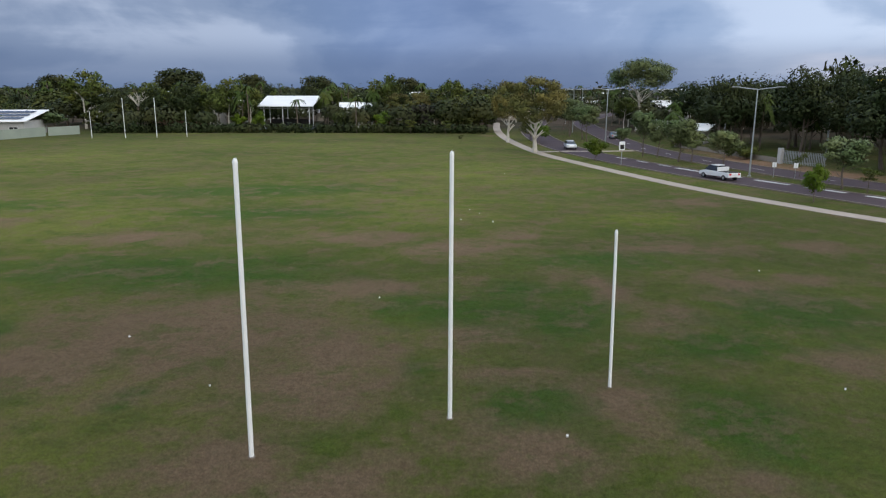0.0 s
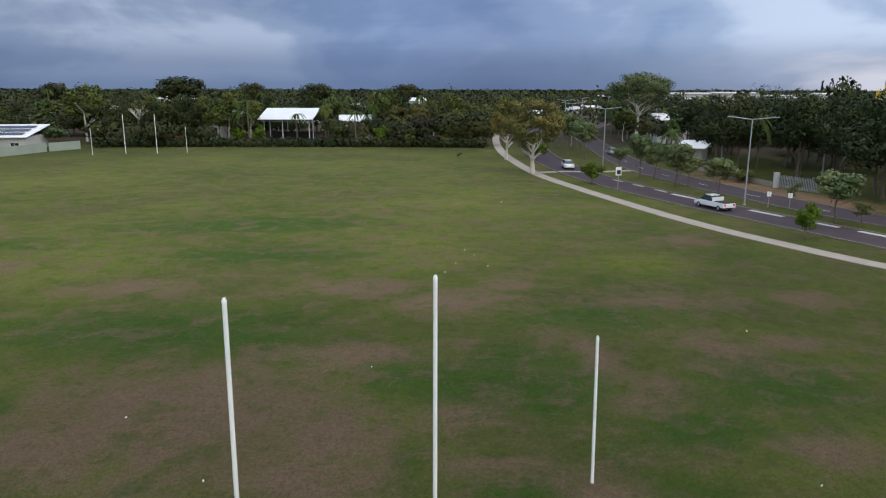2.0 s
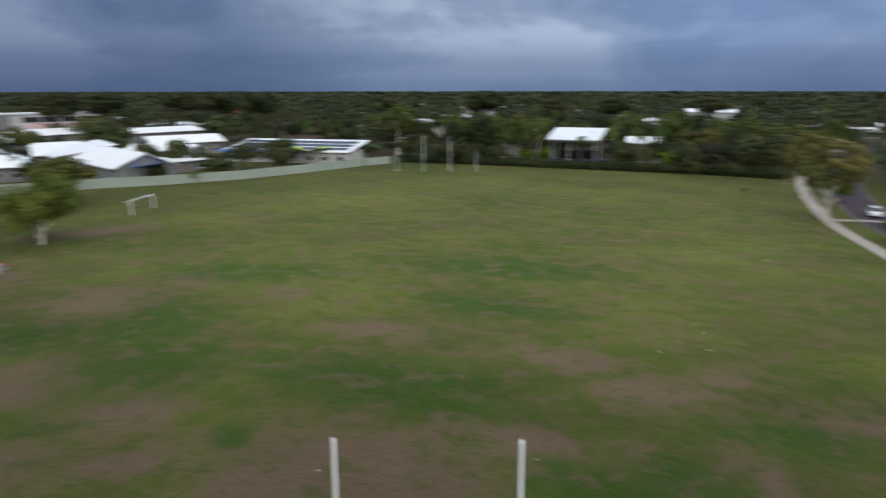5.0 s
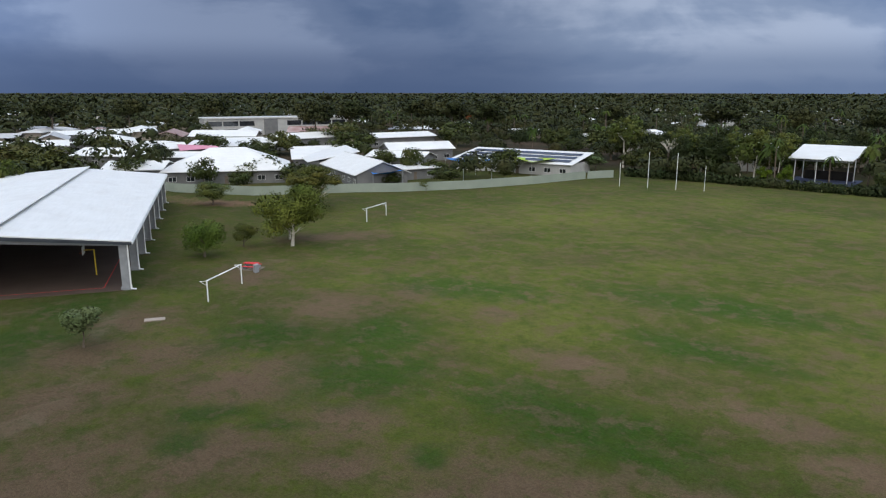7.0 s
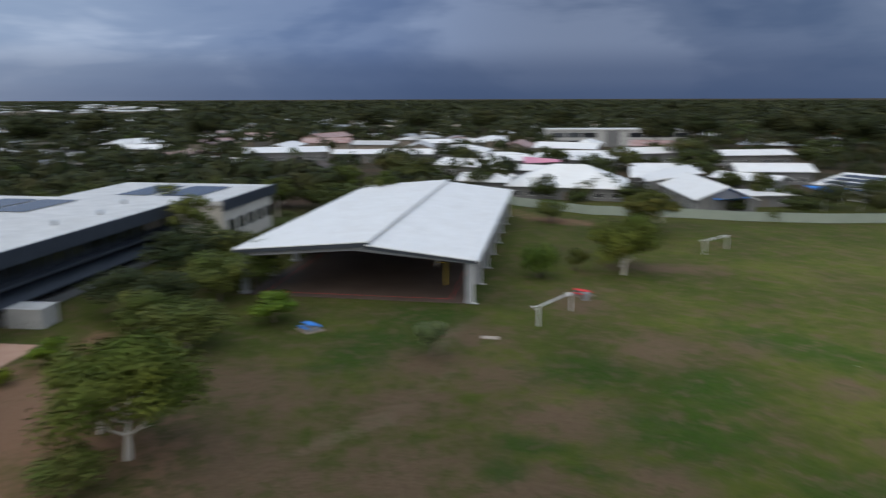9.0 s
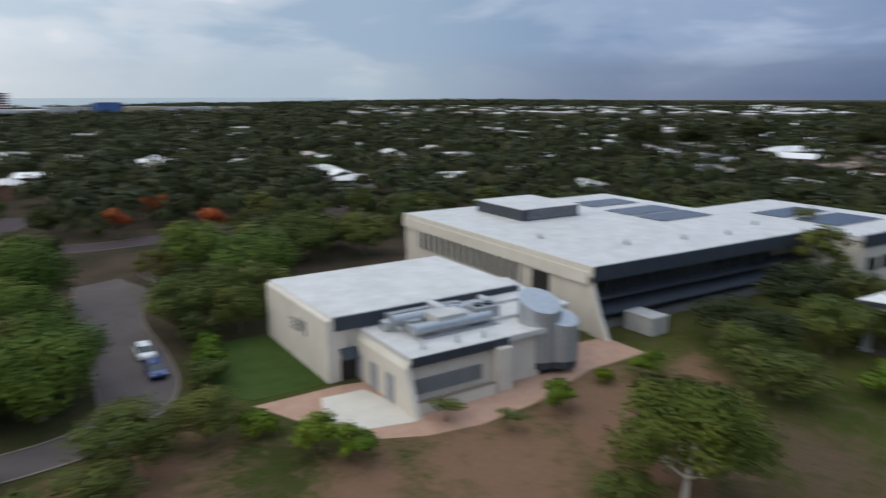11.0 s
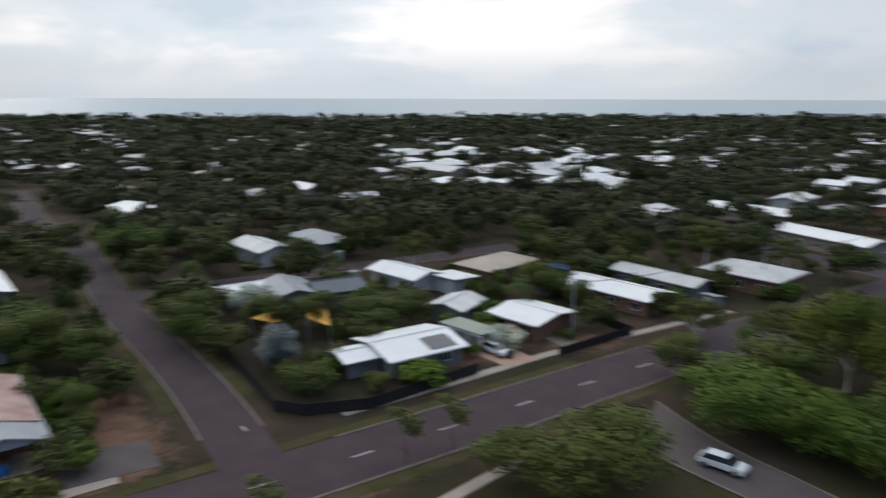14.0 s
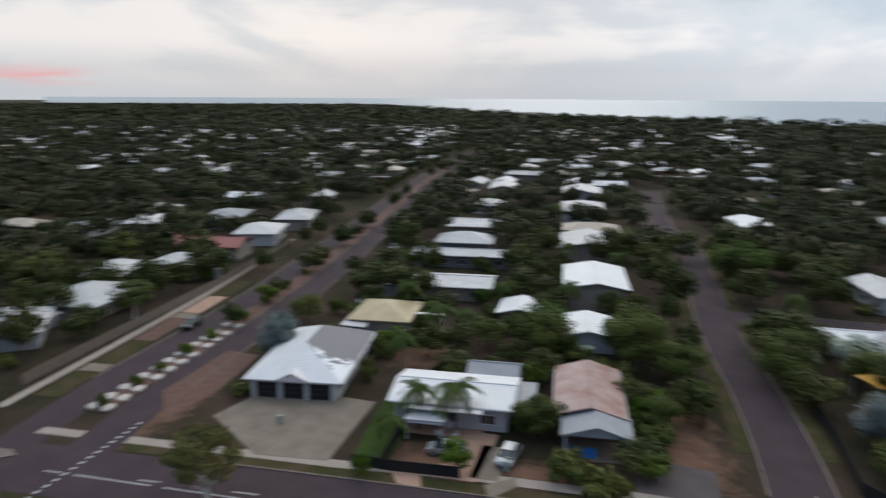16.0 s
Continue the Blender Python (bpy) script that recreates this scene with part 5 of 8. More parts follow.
    part("duct", Shape().box(3.0, 9.6, 5.9, 12.5, 10.5, 6.9).box(10.5, 4.5, 5.9, 11.6, 9.6, 6.8), "steel", plant, "galvanised duct")
    part("duct", Shape().box(5.6, 7.4, 5.85, 10.2, 8.4, 6.6), "steel", plant, "galvanised duct")
    for x0, y0, x1, y1, z, r in ((3.0, 4.2, 12.8, 4.2, 6.6, 0.55), (2.2, 7.4, 9.0, 7.4, 6.9, 0.6), (9.0, 7.4, 9.0, 11.0, 6.9, 0.6), (11.2, 8.4, 16.0, 8.4, 6.5, 0.5), (16.0, 8.4, 16.0, 12.4, 6.5, 0.5)):
        part("round_duct", Shape().tube((x0, y0, z), (x1, y1, z), r, r, 12), "steel", plant, "round galvanised duct")
    part("chiller", Shape().box(11.8, 5.2, 5.8, 14.8, 7.4, 7.2), "steel_grey", plant, "grey chiller box")
    part("fan", Shape().tube((12.6, 6.3, 7.2), (12.6, 6.3, 7.45), 0.55, 0.55, 12).tube((14.0, 6.3, 7.2), (14.0, 6.3, 7.45), 0.55, 0.55, 12), "charcoal", plant)
    for x, y in ((2.5, 1.5), (6.5, 1.2), (9.6, 1.0)):
        part("roof_vent", Shape().tube((x, y, 5.6), (x, y, 6.2), 0.16, 0.16, 8).tube((x, y, 6.2), (x, y, 6.35), 0.26, 0.1, 8), "steel", w)
    # metal clad stair drum
    d = thing("stair_tower", pose(-65.0, -24.4, 0, 0, 0, 152), "rounded pale metal-clad stair tower between the wings", "building")
    for cx, cy, r, z1, drop in ((-0.4, 1.0, 2.4, 8.9, 1.8), (1.5, -0.5, 1.9, 6.8, 1.2)):
        ring = [(cx + r * math.cos(TAU * i / 24), cy + r * math.sin(TAU * i / 24)) for i in range(24)]
        shell = part("metal_shell", Shape().prism(ring, 1.5, [z1 - drop * (0.5 - (y - cy) / (2 * r)) for x, y in ring]), "steel", d, "curved pale metal cladding")
        for i in range(12, 24):
            x, y = ring[i]
            part("rib", Shape().tube((x, y, 1.5), (x, y, z1 - drop * (0.5 - (y - cy) / (2 * r))), 0.05, 0.05, 5), "steel_grey", shell)
        part("base_band", Shape().prism([(cx + (x - cx) * 0.96, cy + (y - cy) * 0.96) for x, y in ring], 0.7, 1.5), "charcoal", d, "dark metal band")
    part("base", Shape().box(-1.6, -0.6, -0.05, 1.7, 2.6, 0.7), "dark", d)
    # link roof
    lk = thing("link_roof", pose(-60.5, -30.5, 0, 0, 0, 152), "stepped white link roof between hall and offices", "building")
    part("wall", Shape().box(0, 0.6, 0, 13, 11, 5.4), "wall_concrete", lk)
    part("roof", Shape().box(-0.3, 0.3, 5.62, 13.3, 11.2, 5.95), "roof_white", lk)
    part("upper_roof", Shape().prism([(1, 4.5), (12, 4.5), (12, 11), (1, 11)], 5.95, [6.3, 6.3, 7.0, 7.0]), "roof_white", lk)


civic()


def cage(x, y):
    t = thing("plant_cage", pose(x, y, 0, 0, 0, 65), "pale slatted timber screen round a tank", "enclosure")
    slat = Shape().box(-0.12, -0.03, 0.0, 0.12, 0.03, 2.3).mesh("slat", "wall_white")
    for i in range(14):
        f = -2.1 + i * 0.32
        part("slat", slat, None, t, m=pose(f, -1.5, 0))
        part("slat", slat, None, t, m=pose(f, 1.5, 0))
    for i in range(9):
        f = -1.4 + i * 0.35
        part("slat", slat, None, t, m=pose(-2.25, f, 0, 0, 0, 90))
        part("slat", slat, None, t, m=pose(2.25, f, 0, 0, 0, 90))
    part("lid", Shape().box(-2.3, -1.6, 2.3, 2.3, 1.6, 2.42), "roof_pale", t)


cage(-84.4, -18.2)
HOUSES = [(-79, 0, 0), ]
PLANS = []
KEEP_OUT = [(-100, -45, 42), (-57, -45, 16), (-112, 45, 26), (-90, 28, 20), (-135, 60, 18), (-135, 15, 18)]


# ---- houses ----
def roof_mesh(kind, L, W, eave, rise, over=0.8):
    """A roof over a plan L by W with eaves; local x along the ridge, +y away from the street."""
    s = Shape()
    x0, x1, y0, y1 = -L / 2 - over, L / 2 + over, -W / 2 - over, W / 2 + over
    top = eave + rise
    th = 0.16
    if kind == "gable":
        for sgn in (-1, 1):
            ye = y0 if sgn < 0 else y1
            o = [(x0, ye), (x1, ye), (x1, 0), (x0, 0)] if sgn < 0 else [(x1, ye), (x0, ye), (x0, 0), (x1, 0)]
            s.prism(o, [eave - th, eave - th, top - th, top - th], [eave, eave, top, top])
    elif kind == "hip":
        r = max(0.3, (L - W) / 2)
        low = [(x0, y0), (x1, y0), (x1, y1), (x0, y1)]
        v = [(*p, eave - th) for p in low] + [(*p, eave) for p in low] + [(-r, 0, top), (r, 0, top)]
        s.add(v, [(3, 2, 1, 0), (0, 1, 5, 4), (1, 2, 6, 5), (2, 3, 7, 6), (3, 0, 4, 7), (4, 5, 9, 8), (5, 6, 9), (6, 7, 8, 9), (7, 4, 8)])
    else:
        s.prism([(x0, y0), (x1, y0), (x1, y1), (x0, y1)], [eave - th, eave - th, top - th, top - th], [eave, eave, top, top])
    return s


def house(x, y, ang, L, W, eave=2.9, rise=1.5, kind="gable", roof="roof_white", wall="wall_cream", label="", panels=0, group="houses", detail=True):
    HOUSES.append((x, y, max(L, W) / 2 + 1.5))
    PLANS.append((x, y, ang, L, W))
    names = {"roof_white": "white", "roof_bright": "bright white", "roof_grey": "grey", "roof_pale": "weathered pale", "roof_rust": "rusty pink", "roof_tan": "yellow tan", "roof_brown": "beige", "roof_red": "dark red", "roof_blue": "dark blue-grey", "roof_green": "grey-green"}
    walls = {"wall_cream": "cream", "wall_white": "white", "wall_brick": "brick", "wall_grey": "grey", "wall_concrete": "pale"}
    t = thing("house", pose(x, y, 0, 0, 0, ang), label or "low house with a %s %s roof and %s walls" % (names[roof], {"gable": "gabled", "hip": "hipped", "skillion": "skillion"}[kind], walls[wall]), "house", group)
    wz = eave - 0.12
    body = Shape().box(-L / 2, -W / 2, -0.05, L / 2, W / 2, wz)
    if kind == "gable":
        for sx in (-L / 2, L / 2 - 0.2):
            body.add([(sx, -W / 2, wz), (sx, W / 2, wz), (sx, 0, wz + rise * 0.9), (sx + 0.2, -W / 2, wz), (sx + 0.2, W / 2, wz), (sx + 0.2, 0, wz + rise * 0.9)], [(0, 2, 1), (3, 4, 5), (0, 3, 5, 2), (1, 2, 5, 4)])
    part("wall", body, wall, t)
    rf = part("roof", roof_mesh(kind, L, W, eave, rise), roof, t)
    if kind == "gable":
        part("ridge_cap", Shape().tube((-L / 2 - 0.55, 0, eave + rise + 0.02), (L / 2 + 0.55, 0, eave + rise + 0.02), 0.12, 0.12, 6), roof, rf)
    if detail:
        n = max(1, int(L / 4.2))
        for i in range(n):
            cx = -L / 2 + (i + 0.5) * L / n
            for s in (-1, 1):
                if i == n // 2 and s < 0:
                    d = part("door", Shape().box(cx - 0.45, -W / 2 - 0.05, 0.0, cx + 0.45, -W / 2, 2.05), "timber", t)
                    part("door_handle", Shape().box(cx + 0.3, -W / 2 - 0.09, 0.95, cx + 0.36, -W / 2 - 0.05, 1.05), "steel", d)
                else:
                    window_in(t, cx - 0.9, 0.9, cx + 0.9, 2.0, s * W / 2, s, "white")
        for s in (-1, 1):
            part("gutter", Shape().box(-L / 2 - 0.5, s * (W / 2 + 0.83) - 0.06, eave - 0.2, L / 2 + 0.5, s * (W / 2 + 0.83) + 0.06, eave - 0.05 if kind != "skillion" or s < 0 else eave - 0.05), roof if roof != "roof_rust" else "roof_pale", t)
    if panels and kind == "gable":
        sl = math.degrees(math.atan2(rise, W / 2 + 0.8))
        solar_array(t, -0.6, W / 2 + 0.1, eave + 0.13, panels, 2, sl, 180)
    return t


def carport(x, y, ang, L, W, h, roof, label, gable=0.0, wall_back=""):
    """An open roof on posts."""
    HOUSES.append((x, y, max(L, W) / 2 + 1.0))
    t = thing("carport", pose(x, y, 0, 0, 0, ang), label, "carport")
    if gable:
        part("roof", roof_mesh("gable", L, W, h, gable, 0.3), roof, t)
        for sx in (-L / 2 - 0.1, L / 2):
            part("gable_end", Shape().add([(sx, -W / 2, h - 0.1), (sx, W / 2, h - 0.1), (sx, 0, h + gable - 0.2), (sx + 0.1, -W / 2, h - 0.1), (sx + 0.1, W / 2, h - 0.1), (sx + 0.1, 0, h + gable - 0.2)], [(0, 2, 1), (3, 4, 5), (0, 3, 5, 2), (1, 2, 5, 4), (0, 1, 4, 3)]), roof, t)
    else:
        part("roof", Shape().prism([(-L / 2, -W / 2), (L / 2, -W / 2), (L / 2, W / 2), (-L / 2, W / 2)], [h - 0.12, h - 0.12, h + 0.06, h + 0.06], [h, h, h + 0.18, h + 0.18]), roof, t)
    n = max(2, int(L / 2.8) + 1)
    for i in range(n):
        for sy in (-1, 1):
            px = -L / 2 + 0.25 + i * (L - 0.5) / (n - 1)
            part("post", Shape().box(px - 0.06, sy * (W / 2 - 0.2) - 0.06, -0.05, px + 0.06, sy * (W / 2 - 0.2) + 0.06, h - 0.05), "white", t)
    part("beam", Shape().box(-L / 2 + 0.1, -W / 2 + 0.12, h - 0.3, L / 2 - 0.1, -W / 2 + 0.24, h - 0.13).box(-L / 2 + 0.1, W / 2 - 0.24, h - 0.3, L / 2 - 0.1, W / 2 - 0.12, h - 0.13), "white", t)
    if wall_back:
        part("back_wall", Shape().box(-L / 2 + 0.3, W / 2 - 0.4, 0, L / 2 - 0.3, W / 2 - 0.26, h - 0.2), wall_back, t)
    return t


# round the near street corner
house(75.3, -43.5, 48, 13.6, 8.6, 3.2, 1.0, "gable", "roof_bright", "wall_white", "low white-roofed house with a red paved patio")
carport(72.0, -37.4, 48, 4.6, 3.6, 2.45, "roof_bright", "small white-roofed carport beside the house")
house(78.8, -51.8, 48, 5.4, 4.4, 2.8, 1.0, "gable", "roof_grey", "wall_grey", "small grey gabled shed behind the house", detail=False)
house(71.2, -50.3, 48, 2.4, 6.4, 2.5, 0.4, "skillion", "roof_grey", "wall_grey", "narrow grey lean-to beside the house", detail=False)
house(66.3, -57.2, -41, 13.5, 6.8, 3.3, 1.2, "gable", "roof_rust", "wall_brick", "old house with a rusty pink sheet roof")
carport(58.9, -51.6, -41, 4.8, 7.2, 3.0, "roof_grey", "open grey gabled porch before the rusty-roofed house", 1.2)
whole("storage_tub", Shape().prism([(-1.5, -0.45), (1.5, -0.45), (1.5, 0.45), (-1.5, 0.45)], 0.0, 0.75).prism([(-1.55, -0.5), (1.55, -0.5), (1.55, 0.5), (-1.55, 0.5)], 0.75, 0.85), "blue", "long bright blue covered tub under the porch", "tub", m=pose(58.9, -49.6, 0, 0, 0, 48))
whole("porch_floor", Shape().box(-2.4, -3.3, -0.05, 2.4, 3.3, 0.08), "drive", "concrete porch floor slab", "slab", m=pose(58.9, -51.6, 0, 0, 0, -41))
house(96.9, -33.2, -38, 19.0, 11.6, 2.75, 3.0, "hip", "roof_bright", "wall_white", "large white hip-roofed house with a triple garage")
house(109.7, -51, -41, 10.4, 8.8, 3.0, 1.7, "hip", "roof_tan", "wall_cream")
carport(108, -44.7, -41, 5.6, 4.0, 2.5, "roof_pale", "small pale carport beside the tan-roofed house")
house(100.3, -72.5, -44, 7.6, 6.0, 2.8, 0.9, "gable", "roof_bright", "wall_cream")
house(86.4, -75.3, -40, 9.6, 7.8, 2.8, 1.0, "gable", "roof_bright", "wall_white")
house(121.5, -71, 50, 16.0, 9.0, 3.0, 1.0, "gable", "roof_white", "wall_cream")
house(141.5, -87.0, 50, 21.5, 6.5, 3.0, 0.9, "gable", "roof_pale", "wall_grey")
house(105.1, -94.1, -40, 17.0, 10.5, 4.4, 1.1, "gable", "roof_bright", "wall_cream")
house(135.9, -120.2, -42, 18.0, 12.0, 3.4, 1.5, "gable", "roof_pale", "wall_cream")
house(149.5, -133.9, 48, 14, 10, 3.4, 1.5, "hip", "roof_brown", "wall_cream")
house(179.1, -157.3, -42, 20, 12, 3.5, 1.6, "hip", "roof_pale", "wall_white")
house(209.9, -184.4, -43, 20, 13, 3.5, 1.6, "gable", "roof_white", "wall_white")
house(153.5, -95.3, 50, 13, 10, 3.4, 1.9, "hip", "roof_pale", "wall_grey")
house(170.4, -109.8, 50, 14, 10, 3.4, 1.4, "gable", "roof_white", "wall_cream")
house(236.3, -166.8, -38, 18, 9, 3.4, 1.4, "gable", "roof_white", "wall_cream")
# across the boulevard
house(146.7, -8.4, -40, 15, 12, 2.9, 1.9, "hip", "roof_pale", "wall_cream")
house(134.3, 4.5, -10, 13, 10, 2.9, 2.2, "hip", "roof_white", "wall_white")
house(163, -14.5, -30, 12, 8, 3.4, 1.6, "hip", "roof_white", "wall_cream")
house(164.5, -28.5, 45, 10.3, 8.5, 3.4, 1.6, "hip", "roof_white", "wall_cream")
house(180, -38, 52, 17, 9, 3.4, 1.6, "gable", "roof_red", "wall_cream")
house(192, -54, -30, 14, 10, 3.4, 1.6, "hip", "roof_white", "wall_white")
house(221, -30, -25, 13, 9, 3.6, 1.6, "hip", "roof_white", "wall_cream")
house(208, -70, -30, 16, 9, 3.6, 1.6, "hip", "roof_pale", "wall_cream")
house(219, -52, -30, 16, 10, 3.6, 1.5, "hip", "roof_grey", "wall_grey")
# beyond the junction
house(27.6, -87.4, 44, 10.6, 9.4, 2.6, 1.0, "gable", "roof_bright", "wall_grey", "white-roofed corner house with a dark solar array", panels=4)
house(33.4, -82.2, 44, 4.6, 4.4, 2.45, 0.6, "gable", "roof_bright", "wall_grey", "white-roofed wing of the corner house", detail=False)
carport(20.6, -95.6, -34, 8.4, 4.4, 2.6, "roof_green", "long grey-green flat-roofed carport", 0.0, "wall_grey")
house(12.1, -104.2, -34, 8.4, 9.0, 2.7, 0.8, "gable", "roof_bright", "wall_brick", "brick house with a plain white gable roof")
house(-0.8, -121.4, -36, 17.4, 7.2, 2.9, 1.0, "gable", "roof_bright", "wall_brick")
house(-9.6, -131.2, -40, 17.0, 5.6, 3.0, 0.9, "gable", "roof_pale", "wall_grey")
house(37.6, -125, -33, 12.0, 6.8, 2.9, 1.0, "gable", "roof_bright", "wall_white")
house(28.2, -123.6, -33, 5.6, 5.2, 2.7, 0.5, "skillion", "roof_bright", "wall_white", "small white skillion-roofed annexe", detail=False)
house(21.5, -135.8, 56, 14, 8.5, 3.0, 1.6, "hip", "roof_brown", "wall_brick")
house(61.8, -108.6, 45, 9.6, 4.6, 2.8, 0.7, "gable", "roof_bright", "wall_cream")
house(54.2, -108.4, -52, 10.6, 7.0, 3.0, 1.2, "gable", "roof_grey", "wall_cream")
house(46.8, -111.4, 38, 7.6, 6.6, 3.0, 1.2, "gable", "roof_blue", "wall_grey")
house(24.6, -107, 70, 7.2, 5.4, 2.7, 0.9, "gable", "roof_white", "wall_cream")
house(128.9, -175.3, -38, 16, 9, 4.4, 1.0, "gable", "roof_bright", "wall_white")
house(73.5, -138.9, -38, 13.6, 7, 3.4, 1.2, "gable", "roof_white", "wall_white")
house(64.5, -150.6, -36, 14.6, 8, 3.4, 1.5, "hip", "roof_grey", "wall_cream")
house(-27.1, -137.9, -38, 14, 11, 3.2, 1.6, "hip", "roof_pale", "wall_brick")
house(-52.2, -176.4, -55, 24, 8, 3.4, 1.2, "gable", "roof_bright", "wall_cream")
house(-43.6, -215.5, -40, 24, 10, 3.4, 1.2, "gable", "roof_bright", "wall_cream")
house(-76.4, -184.5, 58, 13, 9, 3.4, 1.2, "gable", "roof_white", "wall_cream")
house(-70.4, -159.7, 52, 11, 9, 3.4, 1.6, "hip", "roof_white", "wall_white", panels=0)
house(-61.5, -241.9, 60, 17, 9, 3.6, 1.2, "gable", "roof_white", "wall_white")
house(-13.4, -206.2, 60, 14, 9, 3.6, 1.2, "gable", "roof_white", "wall_cream")
house(-95.3, -257.2, 60, 20, 10, 3.6, 1.2, "gable", "roof_white", "wall_cream")
house(-96.3, -207.1, 60, 16, 9, 3.6, 1.2, "gable", "roof_white", "wall_cream")
house(-115.1, -221.7, 60, 18, 9, 3.6, 1.2, "gable", "roof_white", "wall_brick")


def veranda(x, y, ang, L, W, h, label, paved="paving"):
    """Posts and a paved floor under the front eaves of a house."""
    t = thing("veranda", pose(x, y, 0, 0, 0, ang), label, "veranda")
    part("floor", Shape().box(-L / 2, -W / 2, -0.05, L / 2, W / 2, 0.1), paved, t, "red paved floor" if paved == "paving" else "")
    part("roof", Shape().prism([(-L / 2, -W / 2), (L / 2, -W / 2), (L / 2, W / 2), (-L / 2, W / 2)], [h - 0.1, h - 0.1, h + 0.28, h + 0.28], [h, h, h + 0.38, h + 0.38]), "roof_bright", t)
    n = int(L / 2.6) + 1
    for i in range(n):
        px = -L / 2 + 0.2 + i * (L - 0.4) / (n - 1)
        part("post", Shape().box(px - 0.07, -W / 2 + 0.1, 0, px + 0.07, -W / 2 + 0.24, h - 0.05), "white", t)
    return t


def small_clutter():
    """Chairs, pots and bins that stand about the near gardens."""
    def chair(x, y, a):
        t = thing("garden_chair", pose(x, y, 0.1, 0, 0, a), "white plastic garden chair on the paving", "chair", "garden chairs")
        part("seat", Shape().box(-0.25, -0.25, 0.4, 0.25, 0.25, 0.44), "white", t)
        part("backrest", Shape().box(-0.25, 0.2, 0.44, 0.25, 0.25, 0.9), "white", t)
        for sx in (-1, 1):
            for sy in (-1, 1):
                part("leg", Shape().box(sx * 0.22 - 0.02, sy * 0.22 - 0.02, 0, sx * 0.22 + 0.02, sy * 0.22 + 0.02, 0.4), "white", t)
    for x, y, a in ((70.6, -38.2, 20), (69.4, -39.6, 130), (71.4, -40.2, 220)):
        chair(x, y, a)
    for x, y, m in ((60.6, -40.6, "fence_green"), (61.2, -41.4, "fence_green"), (53.9, -47.6, "charcoal"), (14.2, -90.6, "charcoal"), (83.3, -23.4, "fence_green")):
        t = thing("wheelie_bin", pose(x, y, 0.05, 0, 0, 40), "dark plastic wheelie bin by a driveway", "bin", "wheelie bins")
        part("body", Shape().prism([(-0.26, -0.3), (0.26, -0.3), (0.26, 0.3), (-0.26, 0.3)], 0.0, 0.98), m, t)
        part("lid", Shape().prism([(-0.29, -0.34), (0.29, -0.34), (0.29, 0.34), (-0.29, 0.34)], 0.98, [1.03, 1.03, 1.1, 1.1]), m, t)


veranda(71.6, -39.6, 48, 9.0, 2.6, 2.8, "paved veranda along the white-roofed house")
veranda(105.4, -55.6, 49, 7.0, 2.2, 2.7, "paved veranda along the tan-roofed house", "drive")
small_clutter()


def garage_doors():
    """Dark triple garage in the end wall of the large hip-roofed house, with a small gablet over it."""
    t = thing("garage_front", pose(96.9, -33.2, 0, 0, 0, -38) @ pose(-9.5, 0, 0, 0, 0, -90), "dark triple garage front with white piers", "garage")
    for i in range(4):
        part("pier", Shape().box(-5.6 + i * 3.55, -0.5, 0, -5.05 + i * 3.55, -0.02, 2.55), "wall_white", t)
    for i in range(3):
        d = part("roller_door", Shape().box(-5.05 + i * 3.55, -0.12, 0.02, -2.05 + i * 3.55, -0.03, 2.3), "dark", t, "dark roller door")
        part("door_rib", Shape().box(-5.0 + i * 3.55, -0.15, 0.75, -2.1 + i * 3.55, -0.12, 0.8).box(-5.0 + i * 3.55, -0.15, 1.5, -2.1 + i * 3.55, -0.12, 1.55), "charcoal", d)
    part("lintel", Shape().box(-5.6, -0.45, 2.3, 5.6, -0.03, 2.55), "wall_white", t)
    part("gablet", Shape().add([(-2.0, -0.95, 2.75), (2.0, -0.95, 2.75), (0, -0.95, 3.75), (-2.0, 0.4, 3.3), (2.0, 0.4, 3.3), (0, 1.4, 3.85)], [(0, 1, 2), (0, 2, 5, 3), (1, 4, 5, 2)]), "roof_bright", t)
    part("gablet_trim", Shape().tube((-2.05, -1.0, 2.78), (0, -1.0, 3.8), 0.07, 0.07, 6).tube((2.05, -1.0, 2.78), (0, -1.0, 3.8), 0.07, 0.07, 6), "roof_rust", t)


garage_doors()
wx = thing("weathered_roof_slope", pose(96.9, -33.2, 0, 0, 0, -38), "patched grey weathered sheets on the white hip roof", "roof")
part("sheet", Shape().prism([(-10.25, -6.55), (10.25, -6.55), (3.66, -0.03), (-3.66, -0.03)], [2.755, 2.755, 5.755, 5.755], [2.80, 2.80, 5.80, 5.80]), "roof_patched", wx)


M["tan_sail"] = mottled("orange_sail", (0.50, 0.27, 0.05), (0.58, 0.33, 0.08), 1.0, 0.85)


# ---- the school, under white roofs ----
# the default grey puts the shade under the eaves into the pale walls' colour
def school_block(x, y, ang, L, W, eave, rise, kind, label, roof="roof_bright", wall="wall_grey", solar=0):
    t = house(x, y, ang, L, W, eave, rise, kind, roof, wall, label, 0, "school buildings")
    t.name = "school_building"
    t["category"] = "building"
    if solar:
        sl = math.degrees(math.atan2(rise, W + 1.1))
        for r in range(3):
            solar_array(t, -L / 2 + 1, -W / 2 + 1.2 + r * 4.0, eave + 0.1 + (1.6 + r * 4.0) * math.tan(radians(sl)), int(L - 2), 2, sl, 0, 1.0, 1.25)
    return t


